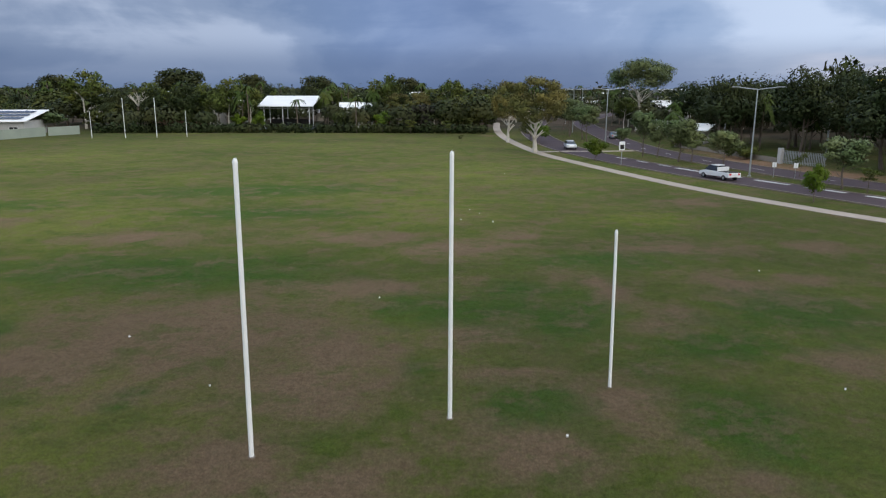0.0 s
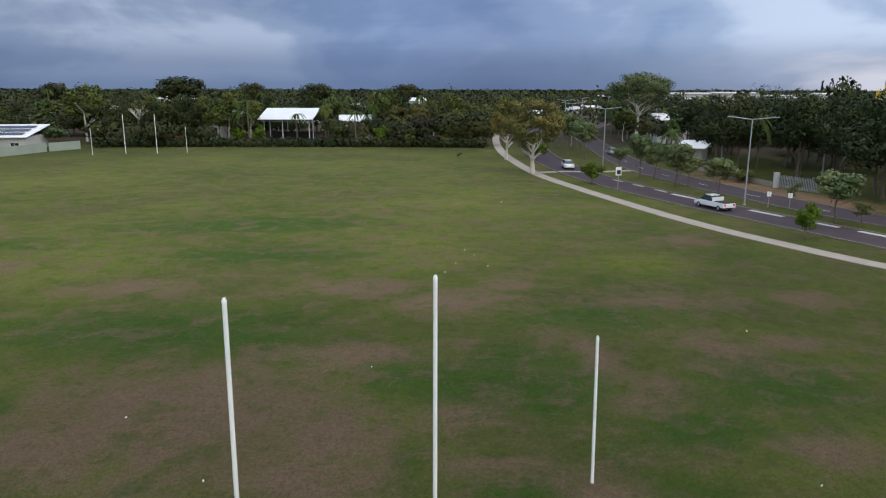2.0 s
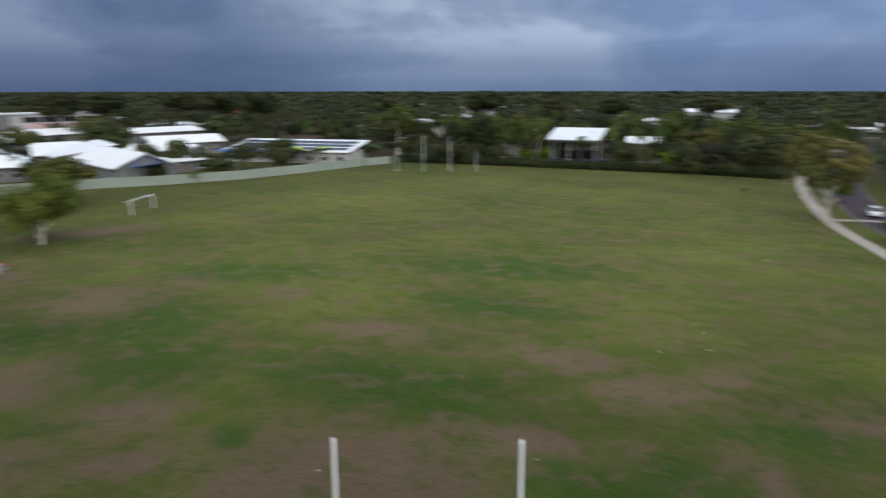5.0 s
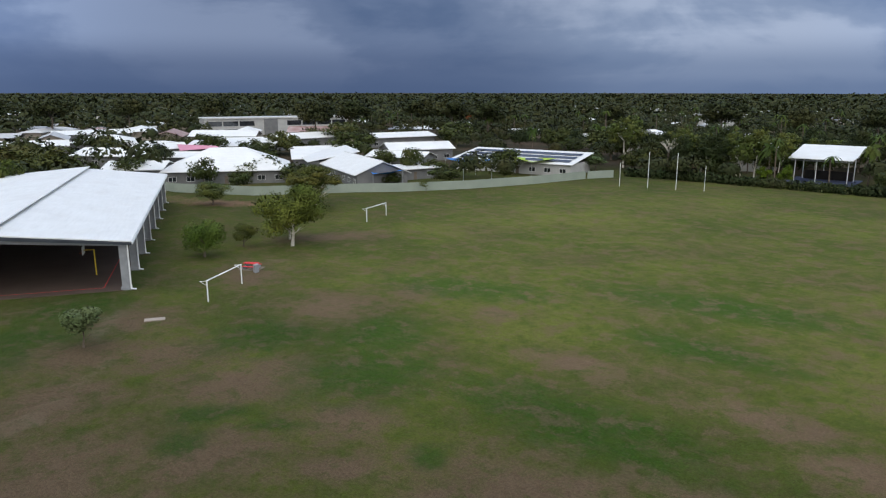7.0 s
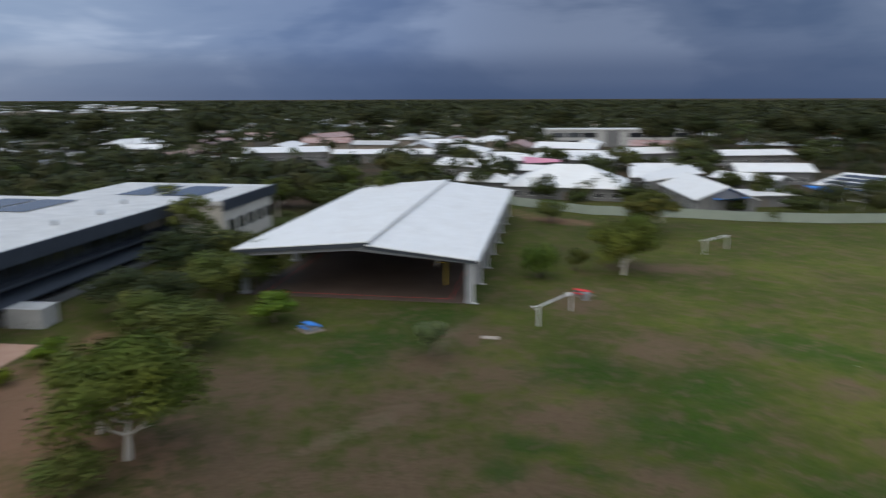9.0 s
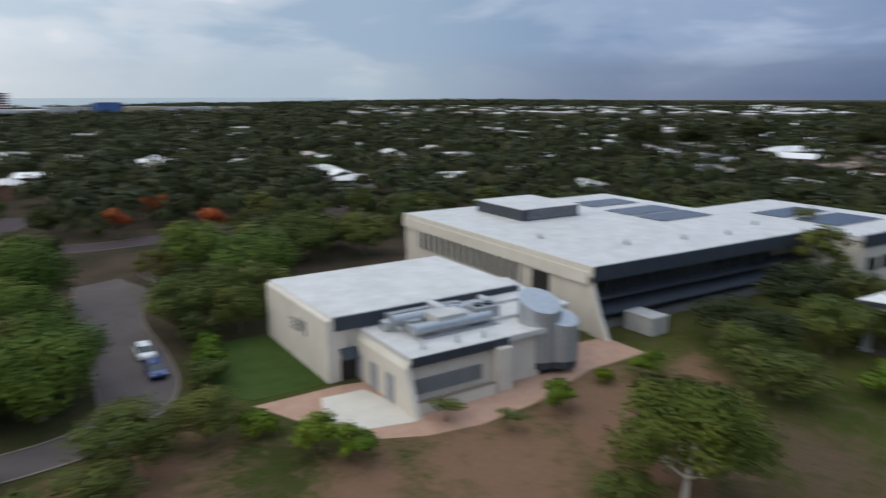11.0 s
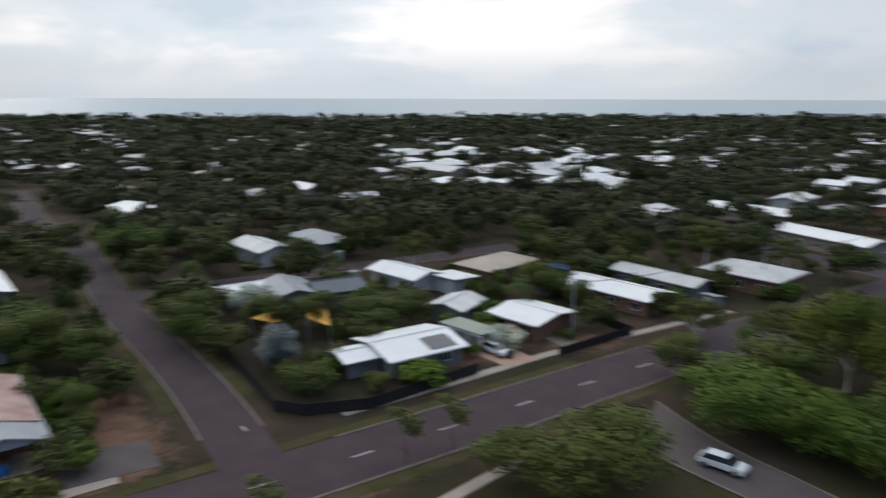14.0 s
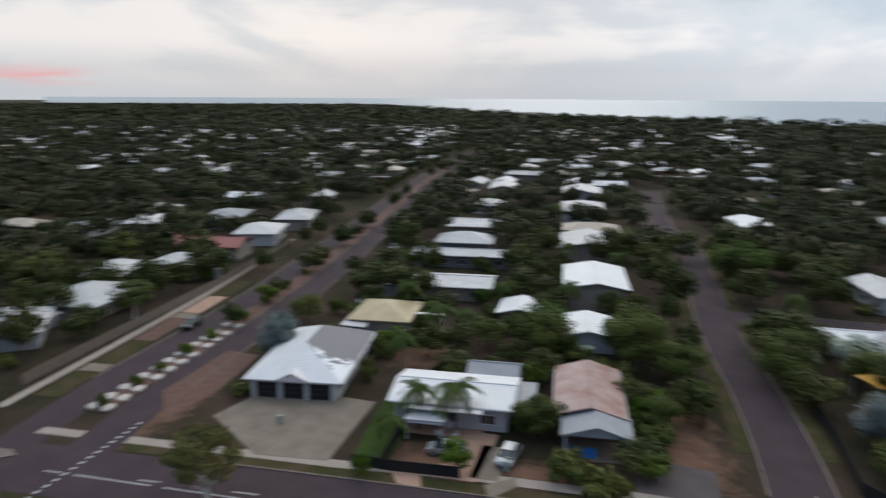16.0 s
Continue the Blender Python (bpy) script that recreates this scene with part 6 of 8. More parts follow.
S = "white-roofed school building with pale walls"
school_block(-116.2, 168.5, 10, 37, 14, 3.4, 2.2, "skillion", "white school building with rows of solar panels on its roof", wall="wall_white", solar=1)
school_block(-127.6, 133, 75, 14, 8, 3.0, 0.3, "skillion", "flat white covered walkway roof at the school")
school_block(-133, 121.7, -22, 30, 13, 3.3, 3.0, "gable", S)
school_block(-158, 130, -30, 22, 13, 3.8, 2.6, "skillion", S)
school_block(-160.5, 99.0, 55, 30, 21, 3.4, 5.0, "hip", "school hall under a tall white hipped roof")
school_block(-176, 82, 48, 14, 12, 3.4, 1.6, "gable", S)
school_block(-220, 136, 48, 29, 12, 4, 1.2, "skillion", S)
school_block(-213.3, 209.8, 76, 31, 14, 4, 1.5, "gable", S)
school_block(-272.6, 112.8, 58, 22, 16, 4, 2.4, "hip", "dark-walled school hall under a white roof", wall="wall_grey")
school_block(-216, 94.6, 34, 24, 14, 3.6, 1.8, "gable", S)
school_block(-165.5, 131.7, 56, 14, 10, 3.4, 2.0, "skillion", S)
school_block(-267.6, 86.3, 70, 20, 12, 4, 1.6, "gable", S)
school_block(-226.6, 111.2, 76, 16, 12, 4, 1.5, "gable", S)
school_block(-230.7, 174.6, 85, 27, 12, 4.4, 1.8, "gable", S)
school_block(-161.6, 170.6, 66, 22, 10, 4, 2.0, "gable", S)
school_block(-296.2, 41.6, 83, 34, 14, 4, 1.2, "skillion", S, wall="wall_grey")
school_block(-275.4, 71.3, 68, 25, 12, 4, 1.2, "gable", S)
school_block(-318, 124.6, 83, 30, 12, 4.5, 1.4, "gable", S)
school_block(-196, 108, 40, 18, 10, 3.4, 1.2, "gable", S)
school_block(-186, 150, 70, 20, 10, 3.4, 1.2, "gable", S)
school_block(-243, 150, 60, 24, 10, 3.6, 1.2, "gable", S)
school_block(-248, 120, 60, 18, 10, 3.6, 1.2, "hip", S)
school_block(-150, 152, 20, 18, 9, 3.4, 1.4, "gable", S)


more = random.Random(61)
for i in range(34):
    bx, by = polar(more.uniform(50, 94), more.uniform(275, 470))
    if any(math.hypot(bx - a, by - b) < r + 9 for a, b, r in HOUSES):
        continue
    house(bx, by, 58 + more.choice((0, 90)) + more.uniform(-15, 15), more.uniform(15, 30), more.uniform(9, 14), more.uniform(3.4, 4.6), more.uniform(1.2, 2.4), more.choice(("gable", "hip", "gable")), more.choice(("roof_bright", "roof_bright", "roof_white", "roof_pale", "roof_rust")), "wall_cream", "", 0, "houses beyond the school", detail=False)


def two_storey_block():
    t = thing("school_building", pose(-318, 220.5, 0, 0, 0, 69), "long two-storey pale school block with strip windows", "building", "school buildings")
    HOUSES.append((-318, 220, 40))
    part("wall", Shape().box(-38, -8, 0, 38, 8, 8.6), "wall_white", t)
    part("roof", Shape().box(-38.6, -8.6, 8.6, 38.6, 8.6, 9.2), "roof_white", t)
    part("stair_core", Shape().box(-8, -8.5, 0, -1, -8.0, 8.4), "wall_grey", t, "grey stair core")
    for zz in (1.2, 5.2):
        for i in range(9):
            if i in (3, 4):
                continue
            window_in(t, -36.8 + i * 8.2, zz - 0.2, -29.4 + i * 8.2, zz + 2.1, -8.0, -1)


two_storey_block()


def shade_sail(pts, z, material, label):
    t = thing("shade_sail", pose(*pts[0], 0), label, "shade sail", "shade sails")
    ox, oy = pts[0]
    n = 6
    s = Shape()
    a, b, c, d = [Vector((x - ox, y - oy, z + (0.7 if i % 2 else 0))) for i, (x, y) in enumerate(pts)]
    grid = [[(a.lerp(b, i / n)).lerp(d.lerp(c, i / n), j / n) - Vector((0, 0, 0.9 * math.sin(math.pi * i / n) * math.sin(math.pi * j / n))) for j in range(n + 1)] for i in range(n + 1)]
    vs = [p for row in grid for p in row]
    fs = [(i * (n + 1) + j, (i + 1) * (n + 1) + j, (i + 1) * (n + 1) + j + 1, i * (n + 1) + j + 1) for i in range(n) for j in range(n)]
    m = len(vs)
    vs = vs + [p - Vector((0, 0, 0.04)) for p in vs]
    s.add(vs, fs + [tuple(k + m for k in f[::-1]) for f in fs])
    part("sail", s, material, t)
    for p in (a, b, c, d):
        part("mast", Shape().tube((p.x, p.y, 0), (p.x, p.y, p.z), 0.09, 0.07, 8), "steel", t)


shade_sail([(-113, 139), (-110, 147), (-119, 151), (-122, 142)], 4.4, "blue", "blue shade sail on white posts in the school yard")
shade_sail([(-118, 112), (-114, 118), (-122, 123), (-126, 117)], 3.6, "blue", "blue shade sail on white posts in the school yard")
shade_sail([(-205, 108), (-198, 118), (-214, 126), (-222, 116)], 4.4, "pink", "faded pink shade sail over a play area")
shade_sail([(-105, 158), (-102, 166), (-112, 168), (-114, 160)], 4.0, "lime", "lime green shade sail in the school yard")


shade_sail([(52.9, -91.8), (48.0, -88.5), (47.6, -91.5), (50.5, -94)], 2.9, "tan_sail", "faded orange shade sail over a back garden")
shade_sail([(47.1, -98.4), (42.8, -96.5), (40.1, -90.6), (43.8, -91.4)], 2.9, "tan_sail", "faded orange shade sail over a back garden")


M["court_blue"] = mottled("court_blue", (0.045, 0.055, 0.11), (0.07, 0.08, 0.14), 0.5, 0.7)


def shelter():
    t = thing("picnic_shelter", pose(-43.2, 199.0, 0, 0, 0, 4), "open shelter with a sloping white roof on slim posts", "shelter")
    HOUSES.append((-43, 203, 14))
    HOUSES.append((-43, 188, 10))
    part("roof", Shape().prism([(-7.4, -4.2), (7.4, -4.2), (8.6, 10.5), (-7.2, 10.5)], [6.1, 6.1, 8.7, 8.7], [6.3, 6.3, 8.9, 8.9]), "roof_bright", t, "bright white sheet roof")
    for x in (-6.0, -1.0, 6.2):
        for y in (-2.5, 7.0):
            part("post", Shape().tube((x, y, 0), (x, y, 5.9 + (y + 4.2) * 0.16), 0.11, 0.11, 8), "white", t)
    part("floor", Shape().box(-8, -5, -0.05, 8, 10, 0.07), "court_blue", t, "dull blue painted floor")
    part("beam", Shape().box(-7.0, -2.6, 5.5, 7.0, -2.4, 5.8).box(-7.0, 6.9, 7.0, 7.0, 7.1, 7.3), "steel_grey", t)
    # added near-black slab whose colour gives the shade beneath the shelter roof
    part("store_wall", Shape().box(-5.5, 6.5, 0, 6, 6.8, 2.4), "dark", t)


shelter()
house(52.5, 148, -32, 4.4, 5.6, 2.8, 1.1, "skillion", "roof_bright", "wall_white", "small white skillion building among dark trees")
house(77, 252, -38, 14, 10, 4, 1.2, "gable", "roof_pale", "wall_white")
house(-38, 286, 7, 9, 8, 3.4, 1.5, "hip", "roof_bright", "wall_white")
house(-62, 262, 7, 12, 8, 3.6, 1.5, "gable", "roof_bright", "wall_white")
house(-70, 240, 10, 9, 8, 4.2, 1.5, "gable", "roof_pale", "wall_white")
for x, y, L, W, h in ((187.8, 490.7, 26, 14, 6.5), (179.9, 542, 24, 14, 7), (228.5, 446, 30, 16, 6.5), (300, 640, 36, 18, 9), (160, 700, 26, 14, 8), (110, 560, 16, 12, 5)):
    house(x, y, 8, L, W, h, 0.8, "gable", "roof_white", "wall_white", "large white-roofed shop building among distant trees")
for x, y, L, W, h in ((-65.5, 216, 10, 8, 7.2), (-24.4, 203.5, 8.5, 7, 5.6), (-116, 248, 12, 8, 7.4), (-37.3, 310, 9, 7, 7.0), (-170, 452, 26, 12, 8.2), (-22.9, 408, 24, 12, 8.0), (132.8, 356, 18, 11, 7.4), (62.1, 197, 9, 7, 6.4)):
    house(x, y, 8, L, W, h, 1.5, "hip" if x < -30 else "gable", "roof_bright", "wall_white", "tall pale-roofed house raised above the garden trees", 0, "raised houses", detail=False)
for x, y, L, W, h in ((199, 597, 46, 18, 11.0), (240, 603, 40, 18, 11.5), (298, 561, 44, 20, 11.0), (247, 511, 30, 16, 8.5)):
    house(x, y, 8, L, W, h, 0.8, "gable", "roof_white", "wall_white", "large white-roofed shop building among distant trees", detail=False)


# ---- the hospital and the distant blocks ----
def hospital():
    x, y = polar(153.4, 1150)
    t = thing("hospital_tower", pose(x, y, 0, 0, 0, 153.4 - 180), "distant eight-storey hospital tower with pink and pale bands", "building")
    part("podium", Shape().box(-90, -30, 0, 85, 30, 12), "roof_white", t)
    HOUSES.append((x, y, 85))
    part("core", Shape().box(-46, -10, 7, 46, 10, 34), "wall_concrete", t)
    for i in range(8):
        fl = part("balcony_band", Shape().box(-47, -12, 8.5 + i * 3.3, 47, 12, 10.1 + i * 3.3), "hosp", t, "pale pink balcony band")
        part("window_strip", Shape().box(-46.3, -10.4, 10.1 + i * 3.3, 46.3, 10.4, 11.7 + i * 3.3), "glass", fl)
    part("lift_tower", Shape().box(-6, -13, 7, 8, 13, 42), "hosp", t)
    part("roof_plant", Shape().box(-14, -8, 34, 18, 8, 38), "wall_concrete", t)
    for dx, w, h, m in ((-130, 40, 13, "roof_white"), (120, 60, 14, "roof_white"), (175, 36, 21, "blue_far"), (225, 50, 14, "roof_tan"), (290, 80, 13, "roof_white"), (370, 50, 12, "roof_brown"), (-200, 50, 12, "roof_white")):
        at = pose(x, y, 0, 0, 0, 153.4 - 180) @ Vector((-dx, -30, 0))
        HOUSES.append((at.x, at.y, w / 2 + 8))
        b = thing("hospital_annexe", pose(x, y, 0, 0, 0, 153.4 - 180) @ pose(-dx, -30, 0), "low distant building beside the hospital", "building", "hospital buildings")
        part("wall", Shape().box(-w / 2, -12, 0, w / 2, 12, h), m, b)
        part("roof", Shape().box(-w / 2 - 0.5, -12.5, h, w / 2 + 0.5, 12.5, h + 0.6), "roof_white", b)


M["hosp"] = mottled("hospital_pink", (0.66, 0.52, 0.51), (0.76, 0.62, 0.60), 0.05, 0.85)
M["blue_far"] = mottled("blue_cladding", (0.06, 0.12, 0.30), (0.08, 0.15, 0.35), 0.1, 0.7)
hospital()


# ---- cars ----
def car_kind(paint, ute=False):
    t = thing("car", None, "", "car", "parked cars")
    L, W = (5.2, 1.85) if ute else (4.5, 1.8)
    prof = [(-L / 2, 0.45), (-L / 2, 0.85), (-L / 2 + 0.15, 0.98), (L / 2 - 1.2, 1.02), (L / 2 - 0.2, 0.85), (L / 2, 0.62), (L / 2 - 0.05, 0.4)]
    s = Shape()
    n = len(prof)
    ring = [[(px, sy * W / 2 * (0.97 if pz > 0.9 else 1.0), pz) for px, pz in prof] for sy in (-1, 1)]
    s.add(ring[0] + ring[1], [tuple(range(n)), tuple(range(2 * n - 1, n - 1, -1))] + [(i, n + i, n + (i + 1) % n, (i + 1) % n) for i in range(n)])
    body = part("body", s, paint, t)
    cab = [(-0.35, 1.0), (-0.15, 1.62), (1.0, 1.66), (1.75, 1.02)] if ute else [(-L / 2 + 0.25, 0.98), (-L / 2 + 0.75, 1.45), (-0.1, 1.5), (0.55, 1.46), (1.35, 1.0)]
    g = Shape()
    m = len(cab)
    rows = [[(px, sy * (W / 2 - 0.06 - (0.2 if pz > 1.2 else 0)), pz) for px, pz in cab] for sy in (-1, 1)]
    g.add(rows[0] + rows[1], [tuple(range(m - 1, -1, -1)), tuple(range(m, 2 * m))] + [(i, (i + 1) % m, m + (i + 1) % m, m + i) for i in range(m)])
    part("glasshouse", g, "glass", t, "dark windows")
    tops = [p for p in cab if p[1] > 1.2]
    part("roof_panel", Shape().box(tops[0][0] + 0.05, -W / 2 + 0.28, max(p[1] for p in tops) - 0.04, tops[-1][0] - 0.05, W / 2 - 0.28, max(p[1] for p in tops) + 0.03), paint, body)
    if ute:
        part("tray", Shape().box(-L / 2 + 0.1, -W / 2 + 0.12, 0.85, -0.45, W / 2 - 0.12, 1.03), "dark", body, "dark open tray")
        part("sports_bar", Shape().box(-0.65, -W / 2 + 0.1, 1.0, -0.5, W / 2 - 0.1, 1.5), paint, body)
    for x in (-L / 2 + 0.85, L / 2 - 0.85):
        for sy in (-1, 1):
            wh = part("wheel", Shape().tube((x, sy * (W / 2 - 0.2), 0.33), (x, sy * (W / 2 + 0.02), 0.33), 0.33, 0.33, 14), "tyre", t)
            part("rim", Shape().tube((x, sy * (W / 2), 0.33), (x, sy * (W / 2 + 0.03), 0.33), 0.2, 0.18, 10), "steel", wh)
    for sy in (-0.65, 0.65):
        part("headlight", Shape().box(L / 2 - 0.12, sy - 0.18, 0.68, L / 2 + 0.0, sy + 0.18, 0.82), "wall_white", body)
        part("tail_light", Shape().box(-L / 2 - 0.02, sy - 0.14, 0.68, -L / 2 + 0.04, sy + 0.14, 0.9), "red", body)
    return t


def place_cars():
    made = {}
    for key, label, spots in (
        (("car_white", False), "small white car parked on asphalt", ((-9.0, -65.2, 150), (16.3, -92.0, 140), (148.5, -71.5, 141), (164.5, -80.7, 141), (23.4, 131.0, 268), (-45.4, -67.3, 62))),
        (("car_silver", False), "small silver car parked by the street", ((-19.7, -53.6, 66), (62.2, -42.0, 128), (38.4, 160.0, 85), (66.8, -37.0, 50))),
        (("car_blue", False), "dark blue car parked on the drive", ((-42.4, -61.6, 62),)),
        (("car_dark", False), "dark car parked by the street", ((126, -22.0, 140), (63, -99, 130))),
        (("car_white", True), "white utility with an open tray on the road", ((33.9, 86.4, 110),)),
    ):
        first = None
        for x, y, a in spots:
            if first is None:
                first = car_kind(*key)
                first.matrix_basis = pose(x, y, 0.04, 0, 0, a)
                tagged(first, label)
            else:
                copy_thing(first, pose(x, y, 0.04, 0, 0, a))


place_cars()


# ---- trees ----
def leaf_cloud(blobs, count, size, seed, shell=0.55, long=1.5, droop=0.0):
    """Vertices of many small leaf sprays on and in a set of ellipsoid clumps."""
    g = np.random.default_rng(seed)
    b = np.array(blobs, float)
    weight = (b[:, 3] * b[:, 4] + b[:, 3] * b[:, 5]) ** 1.0
    pick = g.choice(len(b), count, p=weight / weight.sum())
    d = g.normal(size=(count, 3))
    d /= np.linalg.norm(d, axis=1, keepdims=True)
    r = shell + (1 - shell) * g.random((count, 1)) ** 0.6
    r *= 1 + 0.16 * g.normal(size=(count, 1)).clip(-1, 1.6)
    c = b[pick, :3] + d * r * b[pick, 3:6]
    n = d * 0.8 + g.normal(size=(count, 3)) * 0.55 + np.array([0, 0, 0.35])
    n /= np.linalg.norm(n, axis=1, keepdims=True)
    a = np.cross(n, g.normal(size=(count, 3)))
    a[:, 2] -= droop
    a /= np.linalg.norm(a, axis=1, keepdims=True)
    w = np.cross(n, a)
    s = size * (0.6 + 0.8 * g.random((count, 1)))
    d[:, 2] += 0.25
    return np.stack([c - a * s * long * 0.5 + w * s * 0.5, c - a * s * long * 0.5 - w * s * 0.5, c + a * s * long * 0.5], 1).reshape(-1, 3), np.repeat(d * 0.85 + n * 0.4, 3, 0)


def leaf_mesh(name, verts, material, corners=3):
    """A mesh of loose leaf faces; they take the light as the clump that they grow on does."""
    verts, soft = verts if isinstance(verts, tuple) else (verts, None)
    me = bpy.data.meshes.new(name)
    n = len(verts)
    me.vertices.add(n)
    me.vertices.foreach_set("co", np.asarray(verts, np.float32).ravel())
    me.loops.add(n)
    me.loops.foreach_set("vertex_index", np.arange(n, dtype=np.int32))
    me.polygons.add(n // corners)
    me.polygons.foreach_set("loop_start", np.arange(0, n, corners, dtype=np.int32))
    me.materials.append(M[material])
    me.update()
    me.validate()
    if soft is not None:
        me.normals_split_custom_set_from_vertices(soft / np.linalg.norm(soft, axis=1, keepdims=True))
    return me


def trunk_shape(height, r, limbs, seed, lean=0.06, stout=1.0):
    """A tapered, slightly crooked trunk with limbs that fork into the crown."""
    g = random.Random(seed)
    s = Shape()
    p, rad = Vector((0, 0, -0.15)), r * 1.25
    steps = 4
    joints = []
    for i in range(steps):
        q = p + Vector((g.uniform(-lean, lean) * height / steps * 2, g.uniform(-lean, lean) * height / steps * 2, height / steps))
        s.tube(p, q, rad, rad * 0.8, 7)
        joints.append((q, rad * 0.8))
        p, rad = q, rad * 0.8
    for k in range(limbs):
        q, rr = joints[g.randint(max(0, steps - 3), steps - 1)]
        a = TAU * (k + g.random() * 0.6) / limbs
        ln = height * g.uniform(0.35, 0.6)
        e = q + Vector((math.cos(a) * ln * 0.75, math.sin(a) * ln * 0.75, ln * g.uniform(0.45, 0.9)))
        m = q.lerp(e, 0.5) + Vector((0, 0, -ln * 0.06))
        s.tube(q, m, rr * 0.55 * stout, rr * 0.38 * stout, 5)
        s.tube(m, e, rr * 0.38 * stout, rr * 0.12 * stout, 5)
        for _ in range(2):
            e2 = m + Vector((math.cos(a + g.uniform(-1, 1)) * ln * 0.5, math.sin(a + g.uniform(-1, 1)) * ln * 0.5, ln * g.uniform(0.3, 0.6)))
            s.tube(m, e2, rr * 0.24 * stout, rr * 0.08 * stout, 4)
    return s


def clumps(R, zc, rz, n, seed, fill=0.55, size=(0.35, 0.55)):
    """Ellipsoid clumps scattered through a crown of that radius round height zc."""
    g = random.Random(seed)
    out = [(0, 0, zc, R * fill, R * fill, rz * fill)]
    for k in range(n):
        a, e = TAU * (k + g.random()) / n * 1.0 * 2.4, g.uniform(-0.75, 0.95)
        rr = math.sqrt(max(0.0, 1 - e * e)) * R * g.uniform(0.55, 0.8)
        q = R * g.uniform(*size)
        out.append((math.cos(a) * rr, math.sin(a) * rr, zc + e * rz * 0.72, q, q, q * 0.72))
    return out


M["leaf_street"] = leaf_material("leaf_street", (0.046, 0.062, 0.026), (0.092, 0.116, 0.050), (0.150, 0.176, 0.078))
PROTO = {}


def tree_kind(key, name, label, category, R, zc, rz, n, count, leaf, leafmat, bark, trunk_h, trunk_r, limbs, seed, fill=0.55, size=(0.35, 0.55), shell=0.55, droop=0.0, stout=1.0):
    crown = leaf_mesh("crown", leaf_cloud(clumps(R, zc, rz, n, seed, fill, size), int(count * 1.85), leaf * 0.74, seed, shell, droop=droop), leafmat)
    trunk = trunk_shape(trunk_h, trunk_r, limbs, seed, stout=stout).mesh("trunk", bark)
    PROTO[key] = (name, label, category, R, zc, crown, trunk)


for k in range(2):
    tree_kind("gum%d" % k, "gum_tree", "open-crowned gum tree with a pale trunk and yellow-green leaves", "tree", 5.0, 8.0, 4.0, 26, 3600, 0.28, "leaf_gum", "bark_pale", 6.0, 0.26, 7, 11 + k, 0.28, (0.20, 0.32), 0.35, 0.5)
    tree_kind("broad%d" % k, "shade_tree", "dense dark green spreading shade tree", "tree", 5.0, 4.6, 3.6, 26, 5000, 0.29, "leaf_dense", "bark", 3.2, 0.3, 6, 21 + k, 0.72, (0.30, 0.46), 0.7)
    tree_kind("mid%d" % k, "garden_tree", "leafy green garden tree", "tree", 3.5, 4.2, 2.8, 18, 3000, 0.25, "leaf_mid", "bark", 3.0, 0.16, 5, 31 + k, 0.6, (0.3, 0.5), 0.6)
    tree_kind("lime%d" % k, "young_tree", "bright green bushy young tree", "tree", 2.0, 2.6, 1.8, 10, 1100, 0.26, "leaf_lime", "bark", 1.6, 0.08, 4, 41 + k, 0.6, (0.3, 0.5), 0.5)
    tree_kind("street%d" % k, "street_tree", "small round-headed street tree on a slim trunk", "tree", 2.0, 4.3, 2.2, 16, 1700, 0.24, "leaf_street", "bark", 2.9, 0.1, 5, 51 + k, 0.7, (0.3, 0.45), 0.6)
    tree_kind("dark%d" % k, "tall_tree", "tall dark green tree", "tree", 4.6, 8.0, 4.6, 24, 1750, 0.43, "leaf_dark", "bark", 5.5, 0.24, 5, 61 + k, 0.55, (0.3, 0.5), 0.5)
    tree_kind("wood%d" % k, "garden_tree", "leafy green tree among the houses", "tree", 3.6, 4.4, 3.2, 14, 720, 0.54, "leaf_shade", "bark", 3.0, 0.15, 3, 71 + k, 0.62, (0.3, 0.5), 0.6)
    tree_kind("woodd%d" % k, "shade_tree", "dense dark green tree among the houses", "tree", 4.0, 4.4, 3.3, 14, 780, 0.56, "leaf_shade", "bark", 3.0, 0.18, 3, 81 + k, 0.68, (0.3, 0.5), 0.65)
    tree_kind("woodg%d" % k, "gum_tree", "open grey-green gum tree with a pale trunk", "tree", 4.2, 8.0, 4.0, 20, 880, 0.48, "leaf_mid", "bark_pale", 6.0, 0.2, 4, 91 + k, 0.36, (0.22, 0.36), 0.4)
tree_kind("weep0", "weeping_gum", "leafy weeping gum with several pale stems", "tree", 5.0, 5.2, 4.6, 24, 7000, 0.25, "leaf_weep", "bark_pale", 4.0, 0.22, 7, 151, 0.55, (0.3, 0.45), 0.5, 0.9)
tree_kind("umbrella0", "gum_tree", "very tall gum tree with a spreading crown on pale limbs", "tree", 9.0, 17.5, 5.4, 60, 9000, 0.34, "leaf_street", "bark_pale", 12.0, 0.42, 10, 161, 0.34, (0.16, 0.25), 0.35, 0.6)
tree_kind("ochre0", "gum_tree", "drooping yellow-brown gum tree with pale forked limbs", "tree", 5.0, 8.0, 4.8, 60, 6400, 0.25, "leaf_ochre", "bark_pale", 4.6, 0.34, 9, 171, 0.26, (0.15, 0.24), 0.35, 1.2, 1.5)
tree_kind("plum0", "shade_tree", "dense dark purple-leaved shade tree", "tree", 4.0, 4.4, 3.3, 16, 1500, 0.36, "leaf_plum", "bark", 2.6, 0.18, 4, 181, 0.68, (0.3, 0.5), 0.65)
